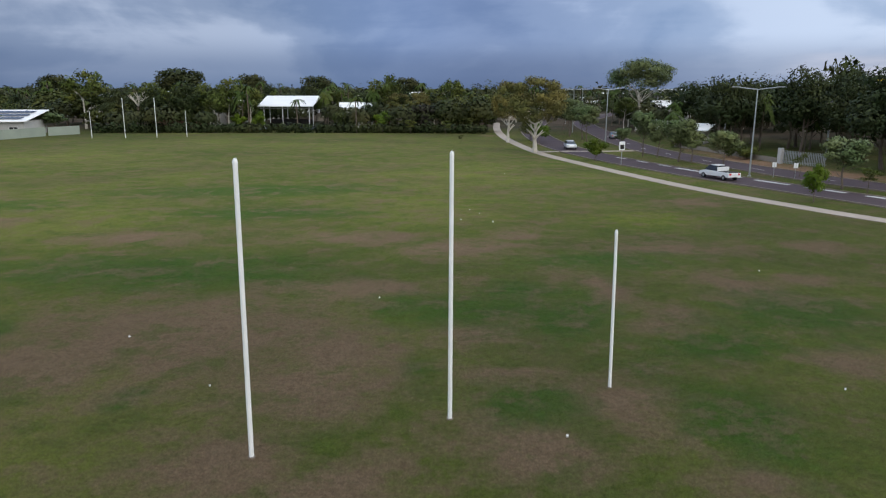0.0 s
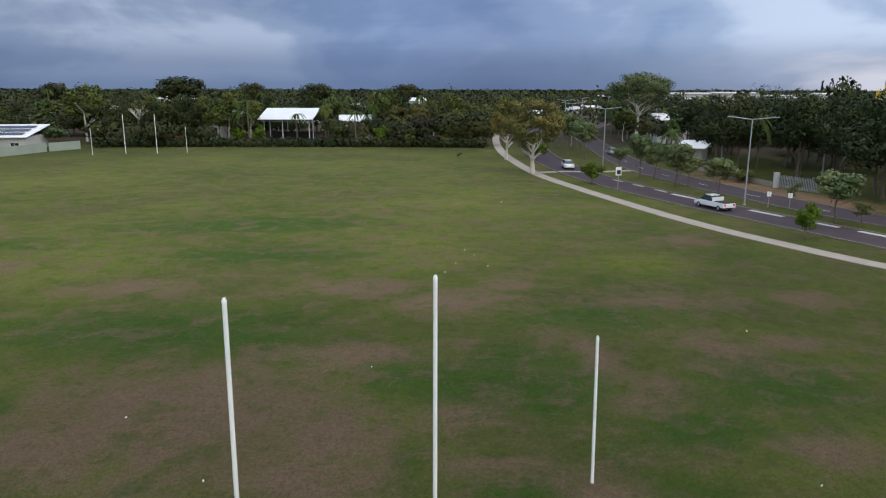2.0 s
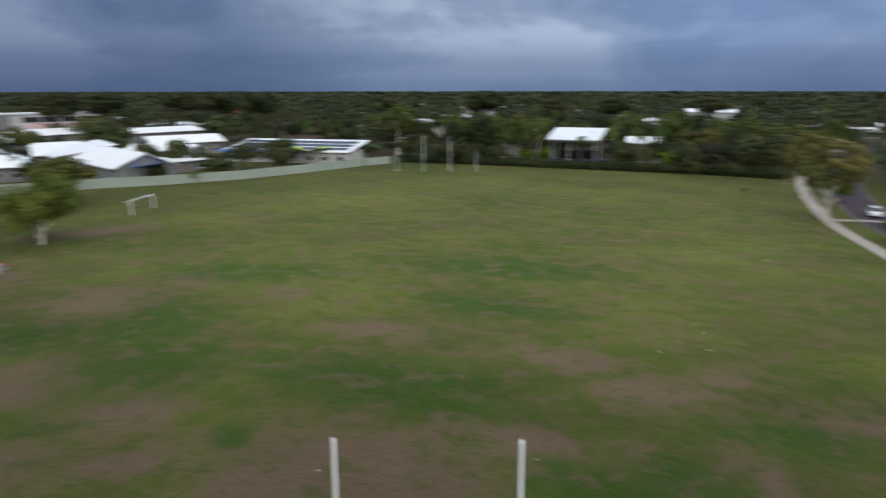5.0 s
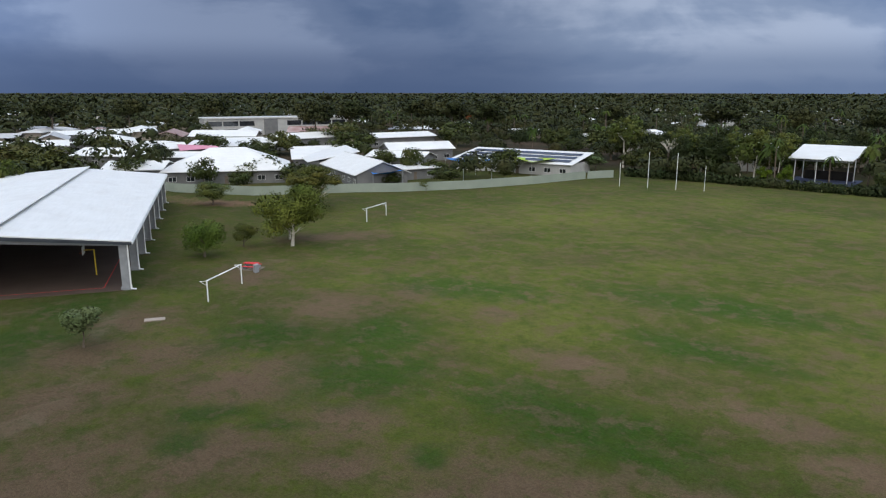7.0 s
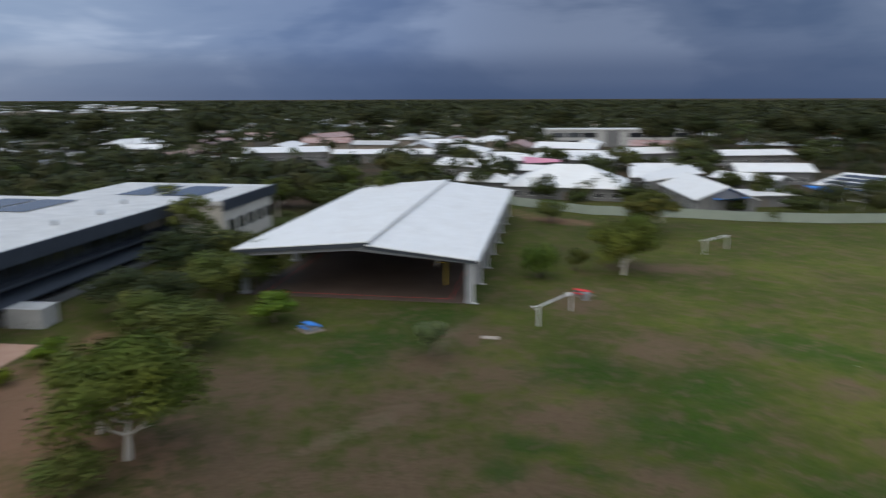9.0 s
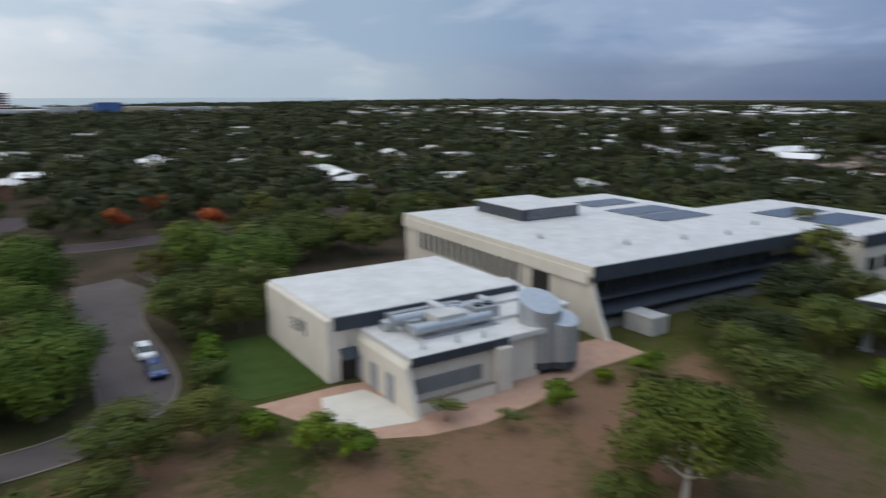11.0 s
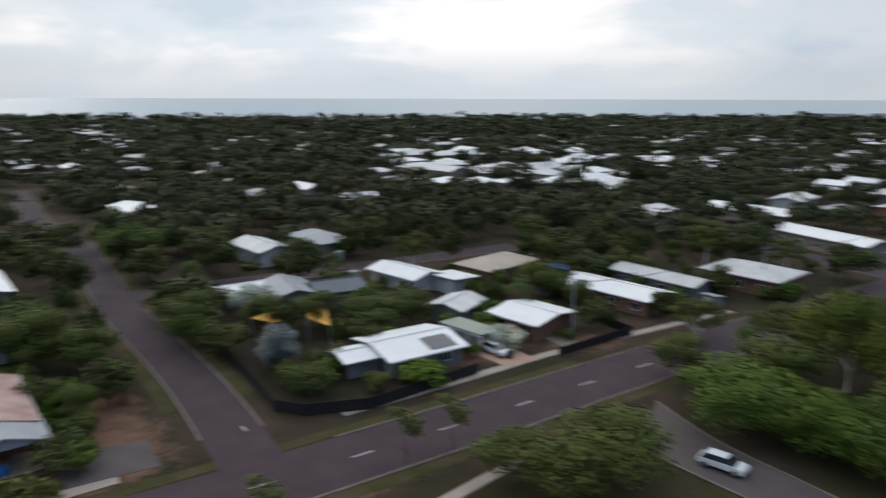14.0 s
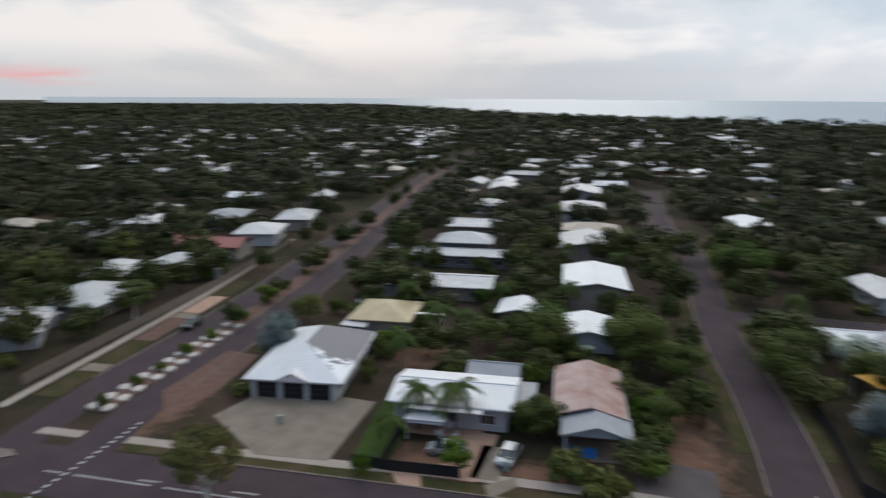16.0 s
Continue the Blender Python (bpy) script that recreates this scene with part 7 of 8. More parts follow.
tree_kind("dome0", "tall_tree", "very tall dark dome-crowned tree above the woods", "tree", 8.0, 15.5, 5.6, 34, 1500, 0.95, "leaf_far", "bark", 11.0, 0.5, 6, 191, 0.66, (0.28, 0.42), 0.6)
tree_kind("bush0", "bush", "rounded leafy green garden bush", "bush", 1.4, 1.1, 1.1, 9, 620, 0.22, "leaf_lime", "bark", 0.7, 0.05, 4, 101, 0.65, (0.35, 0.5), 0.6)
tree_kind("bush1", "bush", "dark green garden bush", "bush", 1.6, 1.1, 1.1, 9, 620, 0.24, "leaf_mid", "bark", 0.7, 0.05, 4, 102, 0.65, (0.35, 0.5), 0.6)
tree_kind("shrub0", "shrub", "low leafy green shrub beside a house", "bush", 1.3, 0.9, 0.95, 8, 230, 0.30, "leaf_mid", "bark", 0.6, 0.04, 3, 103, 0.65, (0.35, 0.5), 0.6)
tree_kind("shrub1", "shrub", "low dark green shrub beside a house", "bush", 1.4, 1.0, 1.0, 8, 230, 0.32, "leaf_dense", "bark", 0.6, 0.04, 3, 104, 0.65, (0.35, 0.5), 0.6)
tree_kind("silver0", "silver_tree", "round silvery blue-green garden tree", "tree", 3.0, 3.4, 3.0, 14, 2600, 0.30, "leaf_silver", "bark", 1.6, 0.18, 4, 111, 0.72, (0.3, 0.4), 0.72)
tree_kind("flower0", "flowering_tree", "small garden tree covered in white blossom", "tree", 3.0, 2.2, 2.0, 12, 1600, 0.26, "blossom", "bark", 1.2, 0.12, 4, 121, 0.65, (0.3, 0.45), 0.65)
tree_kind("flame0", "flame_tree", "small spreading tree with orange-red blossom", "tree", 4.0, 5.4, 1.8, 10, 900, 0.42, "leaf_red", "bark", 3.6, 0.16, 5, 131, 0.5, (0.3, 0.45), 0.5)
tree_kind("sap0", "sapling", "thin young tree with sparse leaves", "tree", 0.8, 2.2, 1.2, 9, 480, 0.11, "leaf_mid", "bark", 1.6, 0.035, 3, 141, 0.4, (0.35, 0.5), 0.4)


def palm_kind():
    """A slim ringed trunk under a head of arching fronds with hanging leaflets."""
    g = random.Random(7)
    vs = []
    for k in range(17):
        a = TAU * k / 17 + g.uniform(-0.15, 0.15)
        lift, ln = g.uniform(-0.2, 1.0), g.uniform(2.0, 2.8)
        d = Vector((math.cos(a), math.sin(a), 0))
        w = Vector((-d.y, d.x, 0))
        pts = [Vector((0, 0, 5.4)) + d * ln * t + Vector((0, 0, lift * ln * t - 1.5 * ln * t * t * (0.45 + 0.2 * (1 - lift)))) for t in (0, 0.2, 0.4, 0.6, 0.8, 1.0)]
        for i in range(5):
            for s in (-1, 1):
                for j in range(3):
                    p = pts[i].lerp(pts[i + 1], j / 3)
                    q = pts[i].lerp(pts[i + 1], (j + 0.75) / 3)
                    e = 0.62 * (1 - 0.55 * (i / 5)) * s
                    tip = w * e + Vector((0, 0, -0.32)) + d * 0.28
                    vs += [p, q, q + tip * 0.95, p + tip]
    crown = leaf_mesh("crown", np.array([tuple(v) for v in vs]), "leaf_palm", 4)
    t = Shape()
    for i in range(6):
        t.tube((0.04 * i, 0.02 * i, -0.1 + i * 0.93), (0.04 * i + 0.04, 0.02 * i + 0.02, 0.83 + i * 0.93), 0.15 - 0.012 * i, 0.135 - 0.012 * i, 8)
    PROTO["palm0"] = ("palm_tree", "slim palm with a head of arching green fronds", "palm", 2.4, 5.0, crown, t.mesh("trunk", "bark"))


palm_kind()
TREES = []
tr_rnd = random.Random(3)


def tree(key, x, y, R, zc, label="", group=""):
    """One tree of a kind, with its crown's radius and the height of the crown's middle."""
    if key + "0" in PROTO:
        key += str(tr_rnd.randint(0, 1)) if key + "1" in PROTO else "0"
    name, lab, cat, R0, z0, crown, trunk = PROTO[key]
    t = thing(name, pose(x, y, 0, 0, 0, tr_rnd.uniform(0, 360)) @ Matrix.Diagonal((R / R0, R / R0, zc / z0, 1)), label or lab, cat, group)
    part("trunk", trunk, None, t)
    part("crown", crown, None, t)
    TREES.append((x, y, R))
    return t


# round the wooded island and the drive
for k, x, y, r, z in (
    ("mid", 1.6, -60.6, 5.6, 4.2), ("mid", 5.5, -57.0, 4.2, 3.6), ("mid", 10.3, -58.8, 3.6, 3.0), ("mid", -13, -50.3, 3.3, 3.0), ("bush", -16.7, -44.5, 2.6, 2.0), ("mid", -22.1, -42.1, 3.0, 2.6),
    ("mid", -26.8, -44.9, 3.9, 3.8), ("mid", -34, -44.2, 3.1, 3.0), ("bush", -37.1, -41.3, 1.8, 1.4), ("lime", -37.6, -34.8, 2.4, 2.2), ("bush", -31, -47.5, 2.2, 1.6),
    ("broad", -13, -75.2, 7.4, 4.2), ("broad", -18.5, -70.5, 5.0, 3.8)):
    tree(k, x, y, r, z)
for k, x, y, r, z in (
    ("weep", -27.6, -87.8, 7.6, 7.2), ("broad", -24, -65.7, 5.4, 4.2), ("broad", -29.5, -61.5, 5.2, 4.8), ("broad", -33.5, -66, 5.0, 4.8), ("broad", -46.4, -95.5, 7.6, 6.6), ("gum", -22.5, -97.0, 5.2, 5.4),
    ("broad", -37.5, -80, 6.4, 5.4), ("mid", -18, -83, 5.5, 4.6), ("mid", -31, -75, 6.0, 4.8), ("gum", -11.9, -103.0, 4.8, 4.4), ("mid", -8, -88, 3.6, 3.4), ("mid", -38, -101, 5.5, 5)):
    tree(k, x, y, r, z)
for k, x, y, r, z in (
    ("mid", -52.9, -69.5, 4.8, 4.6), ("mid", -57, -63.6, 3.6, 4.0), ("broad", -75.6, -92.8, 5.9, 5.4), ("broad", -73.7, -77.3, 7.0, 5.4), ("mid", -93.6, -84.7, 7.0, 5.4), ("mid", -103.4, -77.5, 6.0, 5.0),
    ("gum", -64.3, -88.9, 3.7, 5.0), ("mid", -60, -71, 4.4, 4.6), ("bush", -43.4, -54.7, 2.6, 1.4), ("bush", -46.5, -57.5, 2.2, 1.4), ("mid", -66, -68, 4.4, 4.4), ("mid", -84, -86, 5.5, 5), ("bush", -49.5, -61.5, 2.0, 1.4)):
    tree(k, x, y, r, z)
# gardens round the junction
for k, x, y, r, z in (
    ("silver", 43.7, -80.5, 3.0, 3.4), ("mid", 36.7, -73.8, 3.2, 2.4), ("mid", 62.2, -90.6, 4.7, 4.0), ("broad", 99.2, -129.5, 6.4, 5.0), ("flower", 56.7, -100.2, 4.0, 3.0), ("mid", 37, -98.7, 5.4, 3.2), ("bush", 23.6, -79.6, 3.6, 1.6),
    ("flower", 15.2, -94.2, 2.8, 1.9), ("mid", 11.9, -121.7, 5.0, 4.0), ("mid", 5.0, -115.8, 2.6, 3.0), ("broad", 78.4, -77.1, 4.6, 4.0), ("mid", 68.5, -76.3, 3.6, 3.0)):
    tree(k, x, y, r, z)
for k, x, y, r, z in (
    ("mid", 85.1, -65.8, 4.3, 4.0), ("mid", 58.0, -60.9, 2.5, 2.8), ("mid", 64.6, -47.6, 2.8, 3.0), ("shrub", 50.2, -46.3, 1.5, 1.6), ("shrub", 51, -52.3, 1.8, 1.6), ("silver", 104.4, -30.2, 3.4, 4.0), ("bush", 67.3, -26.9, 1.0, 1.5), ("lime", 62.8, -35.5, 2.0, 2.4),
    ("mid", 73.5, -73.1, 4.9, 5.0), ("broad", 88.5, -67.5, 4.6, 4.0), ("mid", 66.3, -73.1, 3.8, 4.0), ("bush", 62.1, -62.9, 2.6, 2.0), ("bush", 55.5, -57.5, 2.2, 1.6), ("palm", 70.6, -31.9, 1.8, 3.8), ("palm", 70.4, -40.2, 2.9, 5.8), ("palm", 73.5, -37.0, 2.3, 5.2)):
    tree(k, x, y, r, z)
for k, x, y, r, z in (
    ("palm", 100.8, -55.9, 3.0, 5.0), ("palm", 97, -59, 2.4, 4.6), ("ochre", 69.5, -11.8, 4.0, 5.6), ("mid", 58.9, -85.8, 4.0, 4.0), ("mid", 30.5, -101, 4.0, 3.4), ("mid", 44.5, -97.5, 4.0, 3.4), ("sap", 30.0, -47.5, 1.8, 3.4), ("sap", 21.2, -60.6, 1.9, 4.2), ("sap", 17.2, -64.2, 1.9, 4.2), ("bush", 40, -76, 2.0, 1.5), ("bush", 29, -76.5, 1.8, 1.3),
    ("mid", 53, -96, 3.6, 3.2), ("mid", 68, -99, 4.2, 3.8), ("palm", 91, -44, 2.4, 5.0), ("mid", 92, -60, 3.2, 3.0), ("mid", 119, -40, 3.0, 3.0), ("lime", 133, -37.5, 2.2, 2.4)):
    tree(k, x, y, r, z)
for k, x, y, r, z in (
    ("woodd", 81.0, -80.5, 4.4, 4.0), ("woodd", 86.3, -66.0, 3.4, 3.6), ("woodd", 69.2, -76.6, 3.0, 3.4), ("wood", 53.1, -52.4, 3.0, 2.2), ("shrub", 51.1, -45.2, 2.2, 1.6), ("wood", 64.4, -48.6, 2.6, 3.2), ("woodd", 64.2, -62.4, 2.6, 2.6), ("bush", 99.9, -46.6, 2.4, 2.0), ("shrub", 55.9, -45.0, 2.4, 1.5), ("shrub", 57.6, -46.6, 1.8, 1.2),
    ("woodd", 117.4, -133, 4.6, 4.4), ("woodd", 111.5, -143, 6.0, 5.4), ("woodd", 66.5, -95.4, 5.0, 4.4), ("woodd", 52.5, -82.6, 3.2, 3.0), ("wood", 130, -56, 3.6, 3.4), ("wood", 99.6, -78.2, 3.0, 3.2), ("bush", 71.8, -66.5, 2.4, 2.0), ("bush", 61.5, -71.0, 2.4, 1.8)):
    tree(k, x, y, r, z)
# along the oval and round the covered court
for k, x, y, r, z in (
    ("weep", -79.8, 61.6, 5.6, 5.2), ("weep", -84.2, 64.2, 3.8, 4.2), ("gum", -103.5, 84.0, 6.4, 6.0), ("weep", -108.5, 86, 4.4, 4.6), ("broad", -82.8, 48.8, 3.0, 3.0), ("mid", -84.6, 56.2, 1.9, 2.2), ("mid", -124.6, 73.7, 4.0, 2.8), ("street", -57.7, 22.8, 1.9, 2.7),
    ("lime", -75.2, 9.0, 3.3, 2.4), ("mid", -69.3, -0.9, 4.6, 3.2), ("dark", -96.0, -1.0, 6.0, 5.6), ("mid", -86.9, 3.2, 5.0, 4.0), ("weep", -45.6, -5.6, 6.2, 5.6), ("mid", -41.6, -8.9, 2.7, 2.0), ("dark", -84.2, -8.6, 4.4, 4.0)):
    tree(k, x, y, r, z)
for k, x, y, r, z in (
    ("bush", -64.8, -17.6, 1.2, 1.0), ("lime", -68.7, -14.1, 2.1, 1.9), ("lime", -55.9, -19.5, 2.0, 1.9), ("sap", -48.3, -27.8, 1.9, 1.7), ("lime", -38.2, -31.0, 2.3, 2.0), ("weep", -50.9, -8.0, 3.8, 4.4), ("sap", -49.6, -21.8, 1.5, 1.6), ("dark", -79.5, -3.6, 4.0, 4.2), ("mid", -92, 8.5, 4.4, 4.0), ("mid", -76, -5.5, 4.0, 3.2)):
    tree(k, x, y, r, z)
# the school grounds
for k, x, y, r, z in (
    ("woodd", -151.0, 86.4, 3.4, 4.2), ("woodd", -182.9, 159.5, 8.0, 5.6), ("woodd", -129.5, 135.9, 3.4, 4.6), ("woodd", -113.5, 158, 4.6, 4.2), ("wood", -112.5, 131.0, 4.0, 2.5), ("wood", -150.7, 103.9, 4.4, 4.0), ("woodd", -196.9, 67.6, 8.0, 5.0), ("woodd", -190, 222, 8.6, 6.0), ("wood", -214.8, 152, 6.0, 5.0),
    ("street", -102, 178.4, 3.4, 3.9), ("street", -97, 178.0, 3.0, 3.4), ("wood", -141, 106, 4.2, 3.2), ("wood", -124, 140, 3.6, 3.0), ("wood", -172, 117, 4.0, 3.6), ("woodd", -188, 128, 4.4, 4.0), ("wood", -205, 150, 5, 4.4), ("sap", -104.5, 116.0, 1.6, 2.4), ("woodd", -107, 149, 2.6, 2.6)):
    tree(k, x, y, r, z)
for k, x, y, r, z in (
    ("woodd", -139, 88.5, 2.7, 2.6), ("wood", -150.2, 97.6, 3.6, 3.0), ("woodd", -213, 66, 6.6, 5.0), ("woodd", -223, 190, 8.6, 6.0), ("woodd", -235, 182, 5.6, 4.6), ("woodd", -220, 127, 5.8, 4.6), ("wood", -210, 137, 4.6, 4.0), ("woodd", -174, 79.5, 4.6, 3.8), ("wood", -187, 74, 2.7, 2.8), ("wood", -170, 157, 2.6, 2.8), ("woodd", -149, 144, 3.4, 3.4), ("wood", -118, 118, 2.6, 2.2), ("woodd", -236, 100, 5.0, 4.4), ("wood", -255, 105, 4.6, 4.2), ("woodd", -200, 100, 3.6, 3.2), ("wood", -178, 100, 3.4, 3.0), ("woodd", -245, 136, 4.4, 4.0)):
    tree(k, x, y, r, z)
# the path and the arterial road
for k, x, y, r, z in (
    ("ochre", 15.9, 123.4, 5.9, 8.7), ("ochre", 13.4, 148.0, 4.2, 8.4), ("umbrella", 51.5, 190.0, 9.6, 14.7), ("lime", 36.1, 68.0, 1.2, 2.3), ("lime", 23.4, 108.9, 1.8, 2.1), ("sap", 3.6, 146.5, 0.7, 1.2), ("sap", 0.7, 175.0, 1.4, 2.4), ("sap", -8.1, 175, 1.5, 2.6),
    ("street", 32.8, 116.4, 2.2, 5.2), ("street", 34.6, 114.6, 1.8, 4.2), ("street", 35.8, 107.6, 2.5, 4.6), ("street", 37.3, 106.4, 2.0, 3.6), ("street", 38.2, 96.4, 2.3, 3.8), ("street", 44.0, 77.3, 2.6, 4.0)):
    tree(k, x, y, r, z)
for k, x, y, r, z in (
    ("street", 32.5, 129.2, 1.6, 2.9), ("street", 29.8, 167.7, 3.0, 6.0), ("street", 30.0, 148.7, 2.6, 5.4), ("street", 30.6, 156.7, 2.6, 5.4), ("street", 31.5, 176, 3, 6), ("street", 33, 196, 3, 6), ("sap", 45.1, 74.4, 1.2, 2.0), ("sap", 44.5, 88.0, 1.0, 2.2), ("lime", 19.5, 144.5, 2.0, 2.6), ("mid", 18.8, 154, 2.4, 3.0)):
    tree(k, x, y, r, z)
for k, x, y, r, z in (
    ("woodg", -98, 196, 6.6, 11.0), ("woodd", -113, 215, 8.0, 6.4), ("wood", -92, 190, 4.0, 3.4), ("woodg", -80, 197, 4.2, 9.0), ("wood", -86, 189, 4.2, 4.4), ("woodg", -72, 192, 4.6, 8.4), ("wood", -67, 189, 4.0, 4.2), ("woodg", -63, 194, 4.6, 8.8), ("woodg", -57, 190, 4.2, 9.6), ("woodg", -52, 193, 3.8, 8.0),
    ("woodg", -16, 196, 4.6, 10.4), ("ochre", -12, 193, 4.2, 6.6), ("ochre", -6.5, 195, 4.0, 6.8), ("plum", -6.0, 184.5, 4.6, 4.0), ("woodg", 2.5, 193, 3.8, 9.4), ("woodd", 3.8, 187, 5.4, 5.0), ("woodd", 10.6, 186.0, 5.6, 5.4), ("wood", 7, 194, 4.6, 6.0)):
    tree(k, x, y, r, z)
for k, x, y, r, z in (
    ("lime", -52.7, 184.6, 2.0, 2.8), ("lime", -47.6, 185.0, 2.2, 3.2), ("lime", -15.7, 184.6, 2.6, 3.2), ("wood", -26.5, 187, 3.0, 3.4), ("wood", -23, 187, 3.6, 3.8), ("dark", -19.5, 190, 3.6, 4.4),
    ("dark", 69.6, 125.4, 6.0, 8.6), ("dark", 63, 145.4, 6.0, 8.2), ("dark", 68, 137, 5.6, 7.8), ("dark", 61.5, 162.8, 5.4, 7.0), ("palm", 57, 128, 2.3, 8.6), ("palm", 60, 118, 2.2, 7.6)):
    tree(k, x, y, r, z)


def dead_tree(x, y):
    """A bare white tree: a dark stem, and pale limbs that fork twice."""
    g = random.Random(19)
    t = thing("dead_tree", pose(x, y, 0), "leafless dead tree with bare white forked limbs", "tree")
    stem = part("trunk", Shape().tube((0, 0, -0.1), (0.1, 0, 6.4), 0.34, 0.26, 8), "bark", t)
    for k in range(7):
        a = TAU * k / 7 + g.uniform(-0.3, 0.3)
        p = Vector((0.1, 0, 6.3))
        q = p + Vector((math.cos(a) * g.uniform(1.0, 1.8), math.sin(a) * g.uniform(1.0, 1.8), g.uniform(1.2, 2.4)))
        s = Shape().tube(p, q, 0.19, 0.13, 6)
        for _ in range(3):
            e = q + Vector((math.cos(a + g.uniform(-1.5, 1.5)) * g.uniform(0.5, 1.4), math.sin(a + g.uniform(-1.5, 1.5)) * g.uniform(0.5, 1.4), g.uniform(0.2, 2.0)))
            s.tube(q, e, 0.12, 0.05, 5)
        part("limb", s, "bark_pale", stem, "bare white limb")
    TREES.append((x, y, 2.0))


dead_tree(-79.5, 187.0)


# hedge at the far end of the oval
def hedge(line, h, w, per):
    """A clipped hedge of bushy plants grown together."""
    t = thing("hedge", pose(0, 0, 0), "long clipped dark green hedge along the oval", "hedge")
    pts = resample(line, int(sum(math.dist(a, b) for a, b in zip(line, line[1:])) / 1.4))
    for i in range(0, len(pts), 4):
        blobs = [(x + tr_rnd.uniform(-0.3, 0.3), y + tr_rnd.uniform(-0.4, 0.4), h * 0.5, 1.2, w, h * 0.56 * tr_rnd.uniform(0.85, 1.15)) for x, y in pts[i:i + 4]]
        part("hedge_plant", leaf_mesh("hedge_plant", leaf_cloud(blobs, per * len(blobs), 0.42, 5 + i, 0.6), "leaf_dark"), None, t)


hedge([(-86, 177.0), (-66, 179.0), (-50, 179.5), (-30, 180), (-7, 180), (10, 178)], 2.3, 1.2, 130)


# ---- trees among the houses ----
def clear_of_roads(x, y, margin):
    for line, w in ROADS:
        for (x0, y0), (x1, y1) in zip(line, line[1:]):
            if min(x0, x1) - 12 < x < max(x0, x1) + 12 and min(y0, y1) - 12 < y < max(y0, y1) + 12:
                dx, dy = x1 - x0, y1 - y0
                t = max(0.0, min(1.0, ((x - x0) * dx + (y - y0) * dy) / max(1e-6, dx * dx + dy * dy)))
                if math.hypot(x - x0 - t * dx, y - y0 - t * dy) < w / 2 + margin:
                    return False
    return True


OVAL = [(-90, 176), (16, 180), (12, 150), (15, 120), (30, 70), (50, 40), (82, 12), (84, -4), (46, -38), (10, -55), (-28, -44), (-40, -28), (-80, -12), (-97, -2), (-75, 20), (-70, 34), (-135, 72), (-110, 105), (-95, 145)]


def in_oval(x, y):
    inside = False
    for (x0, y0), (x1, y1) in zip(OVAL, OVAL[1:] + OVAL[:1]):
        if (y0 > y) != (y1 > y) and x < (x1 - x0) * (y - y0) / (y1 - y0) + x0:
            inside = not inside
    return inside


def at_height(line, y):
    """Where a road that runs up the plan passes that y."""
    for (x0, y0), (x1, y1) in zip(line, line[1:]):
        if min(y0, y1) <= y <= max(y0, y1):
            return x0 + (x1 - x0) * (y - y0) / (y1 - y0)
    return line[0][0]


def free(x, y, margin, solid=True):
    if 60 < y < 300 and at_height(ART1, y) - 4 < x < at_height(ART2, y) + 7:
        return False
    if in_oval(x, y) or not clear_of_roads(x, y, margin):
        return False
    if solid and any(math.hypot(x - a, y - b) < r * 0.72 + margin * 0.6 for a, b, r in HOUSES):
        return False
    return not any(math.hypot(x - a, y - b) < r for a, b, r in KEEP_OUT)


KEEP_OUT += [(-70, -106, 9), (-80, -112, 9), (-94, -113, 8), (-66, -98, 6), (9.3, -142.6, 4), (6.5, -139, 3), (80, -35, 6.5), (86, -42, 5), (76, -31, 5), (27, -74, 7), (20, -84, 6), (34, -72, 5), (56.5, -48.0, 5.5), (61, -44.5, 4), (66, -40, 4), (63, -40, 5), (58, -43, 4), (92, -14, 6), (99, -17, 6), (105, -22, 6), (110, -27, 5), (86, -20, 8), (80, -28, 7), (84, -38, 4), (125, -432, 20), (118, -458, 34)]
fill = random.Random(17)
count = 0
cell = 8.8
for ix in range(-30, 31):
    for iy in range(-30, 36):
        x, y = (ix + fill.uniform(0.05, 0.95)) * cell, (iy + fill.uniform(0.05, 0.95)) * cell
        d = math.hypot(x - 5, y)
        u = fill.random()
        if d > 172 or (d < 70 and y < 60):
            continue
        north = y > 150
        east = x > 48 and y > 60
        if x < -95 and y > 55 and u < 0.88 and y < 215:
            continue
        if d < 125 and y < 0 and fill.random() < 0.15:
            continue
        if not free(x, y, 2.4) or any(math.hypot(x - a, y - b) < r * 0.7 + 1.4 for a, b, r in TREES[:170]):
            continue
        if east:
            if u < 0.15:
                tree("palm", x, y, fill.uniform(1.9, 2.4), fill.uniform(5.5, 8.5))
            else:
                tree(fill.choice(("dark", "dark", "dark", "woodd")), x, y, fill.uniform(3.6, 5.4), fill.uniform(6.2, 9.6))
        elif north:
            k = fill.choice(("woodg", "woodg", "wood", "woodd", "dark", "palm"))
            tree(k, x, y, fill.uniform(2.8, 4.4) if k != "palm" else 2.6, fill.uniform(4.2, 7.4))
        elif u < 0.09:
            tree("palm", x, y, fill.uniform(1.9, 2.6), fill.uniform(3.6, 6.0))
        elif u < 0.22:
            tree("bush1", x, y, fill.uniform(1.4, 2.4), fill.uniform(1.1, 1.8))
        elif d < 130 and y < 0:
            tree(fill.choice(("wood", "woodd")), x, y, fill.uniform(1.9, 3.3), fill.uniform(2.2, 3.5))
        else:
            k = fill.choice(("wood", "woodd", "woodd", "wood", "woodg"))
            tree(k, x, y, fill.uniform(2.8, 5.0), fill.uniform(3.2, 5.6) if k[-1] != "g" else fill.uniform(5.0, 7.5))
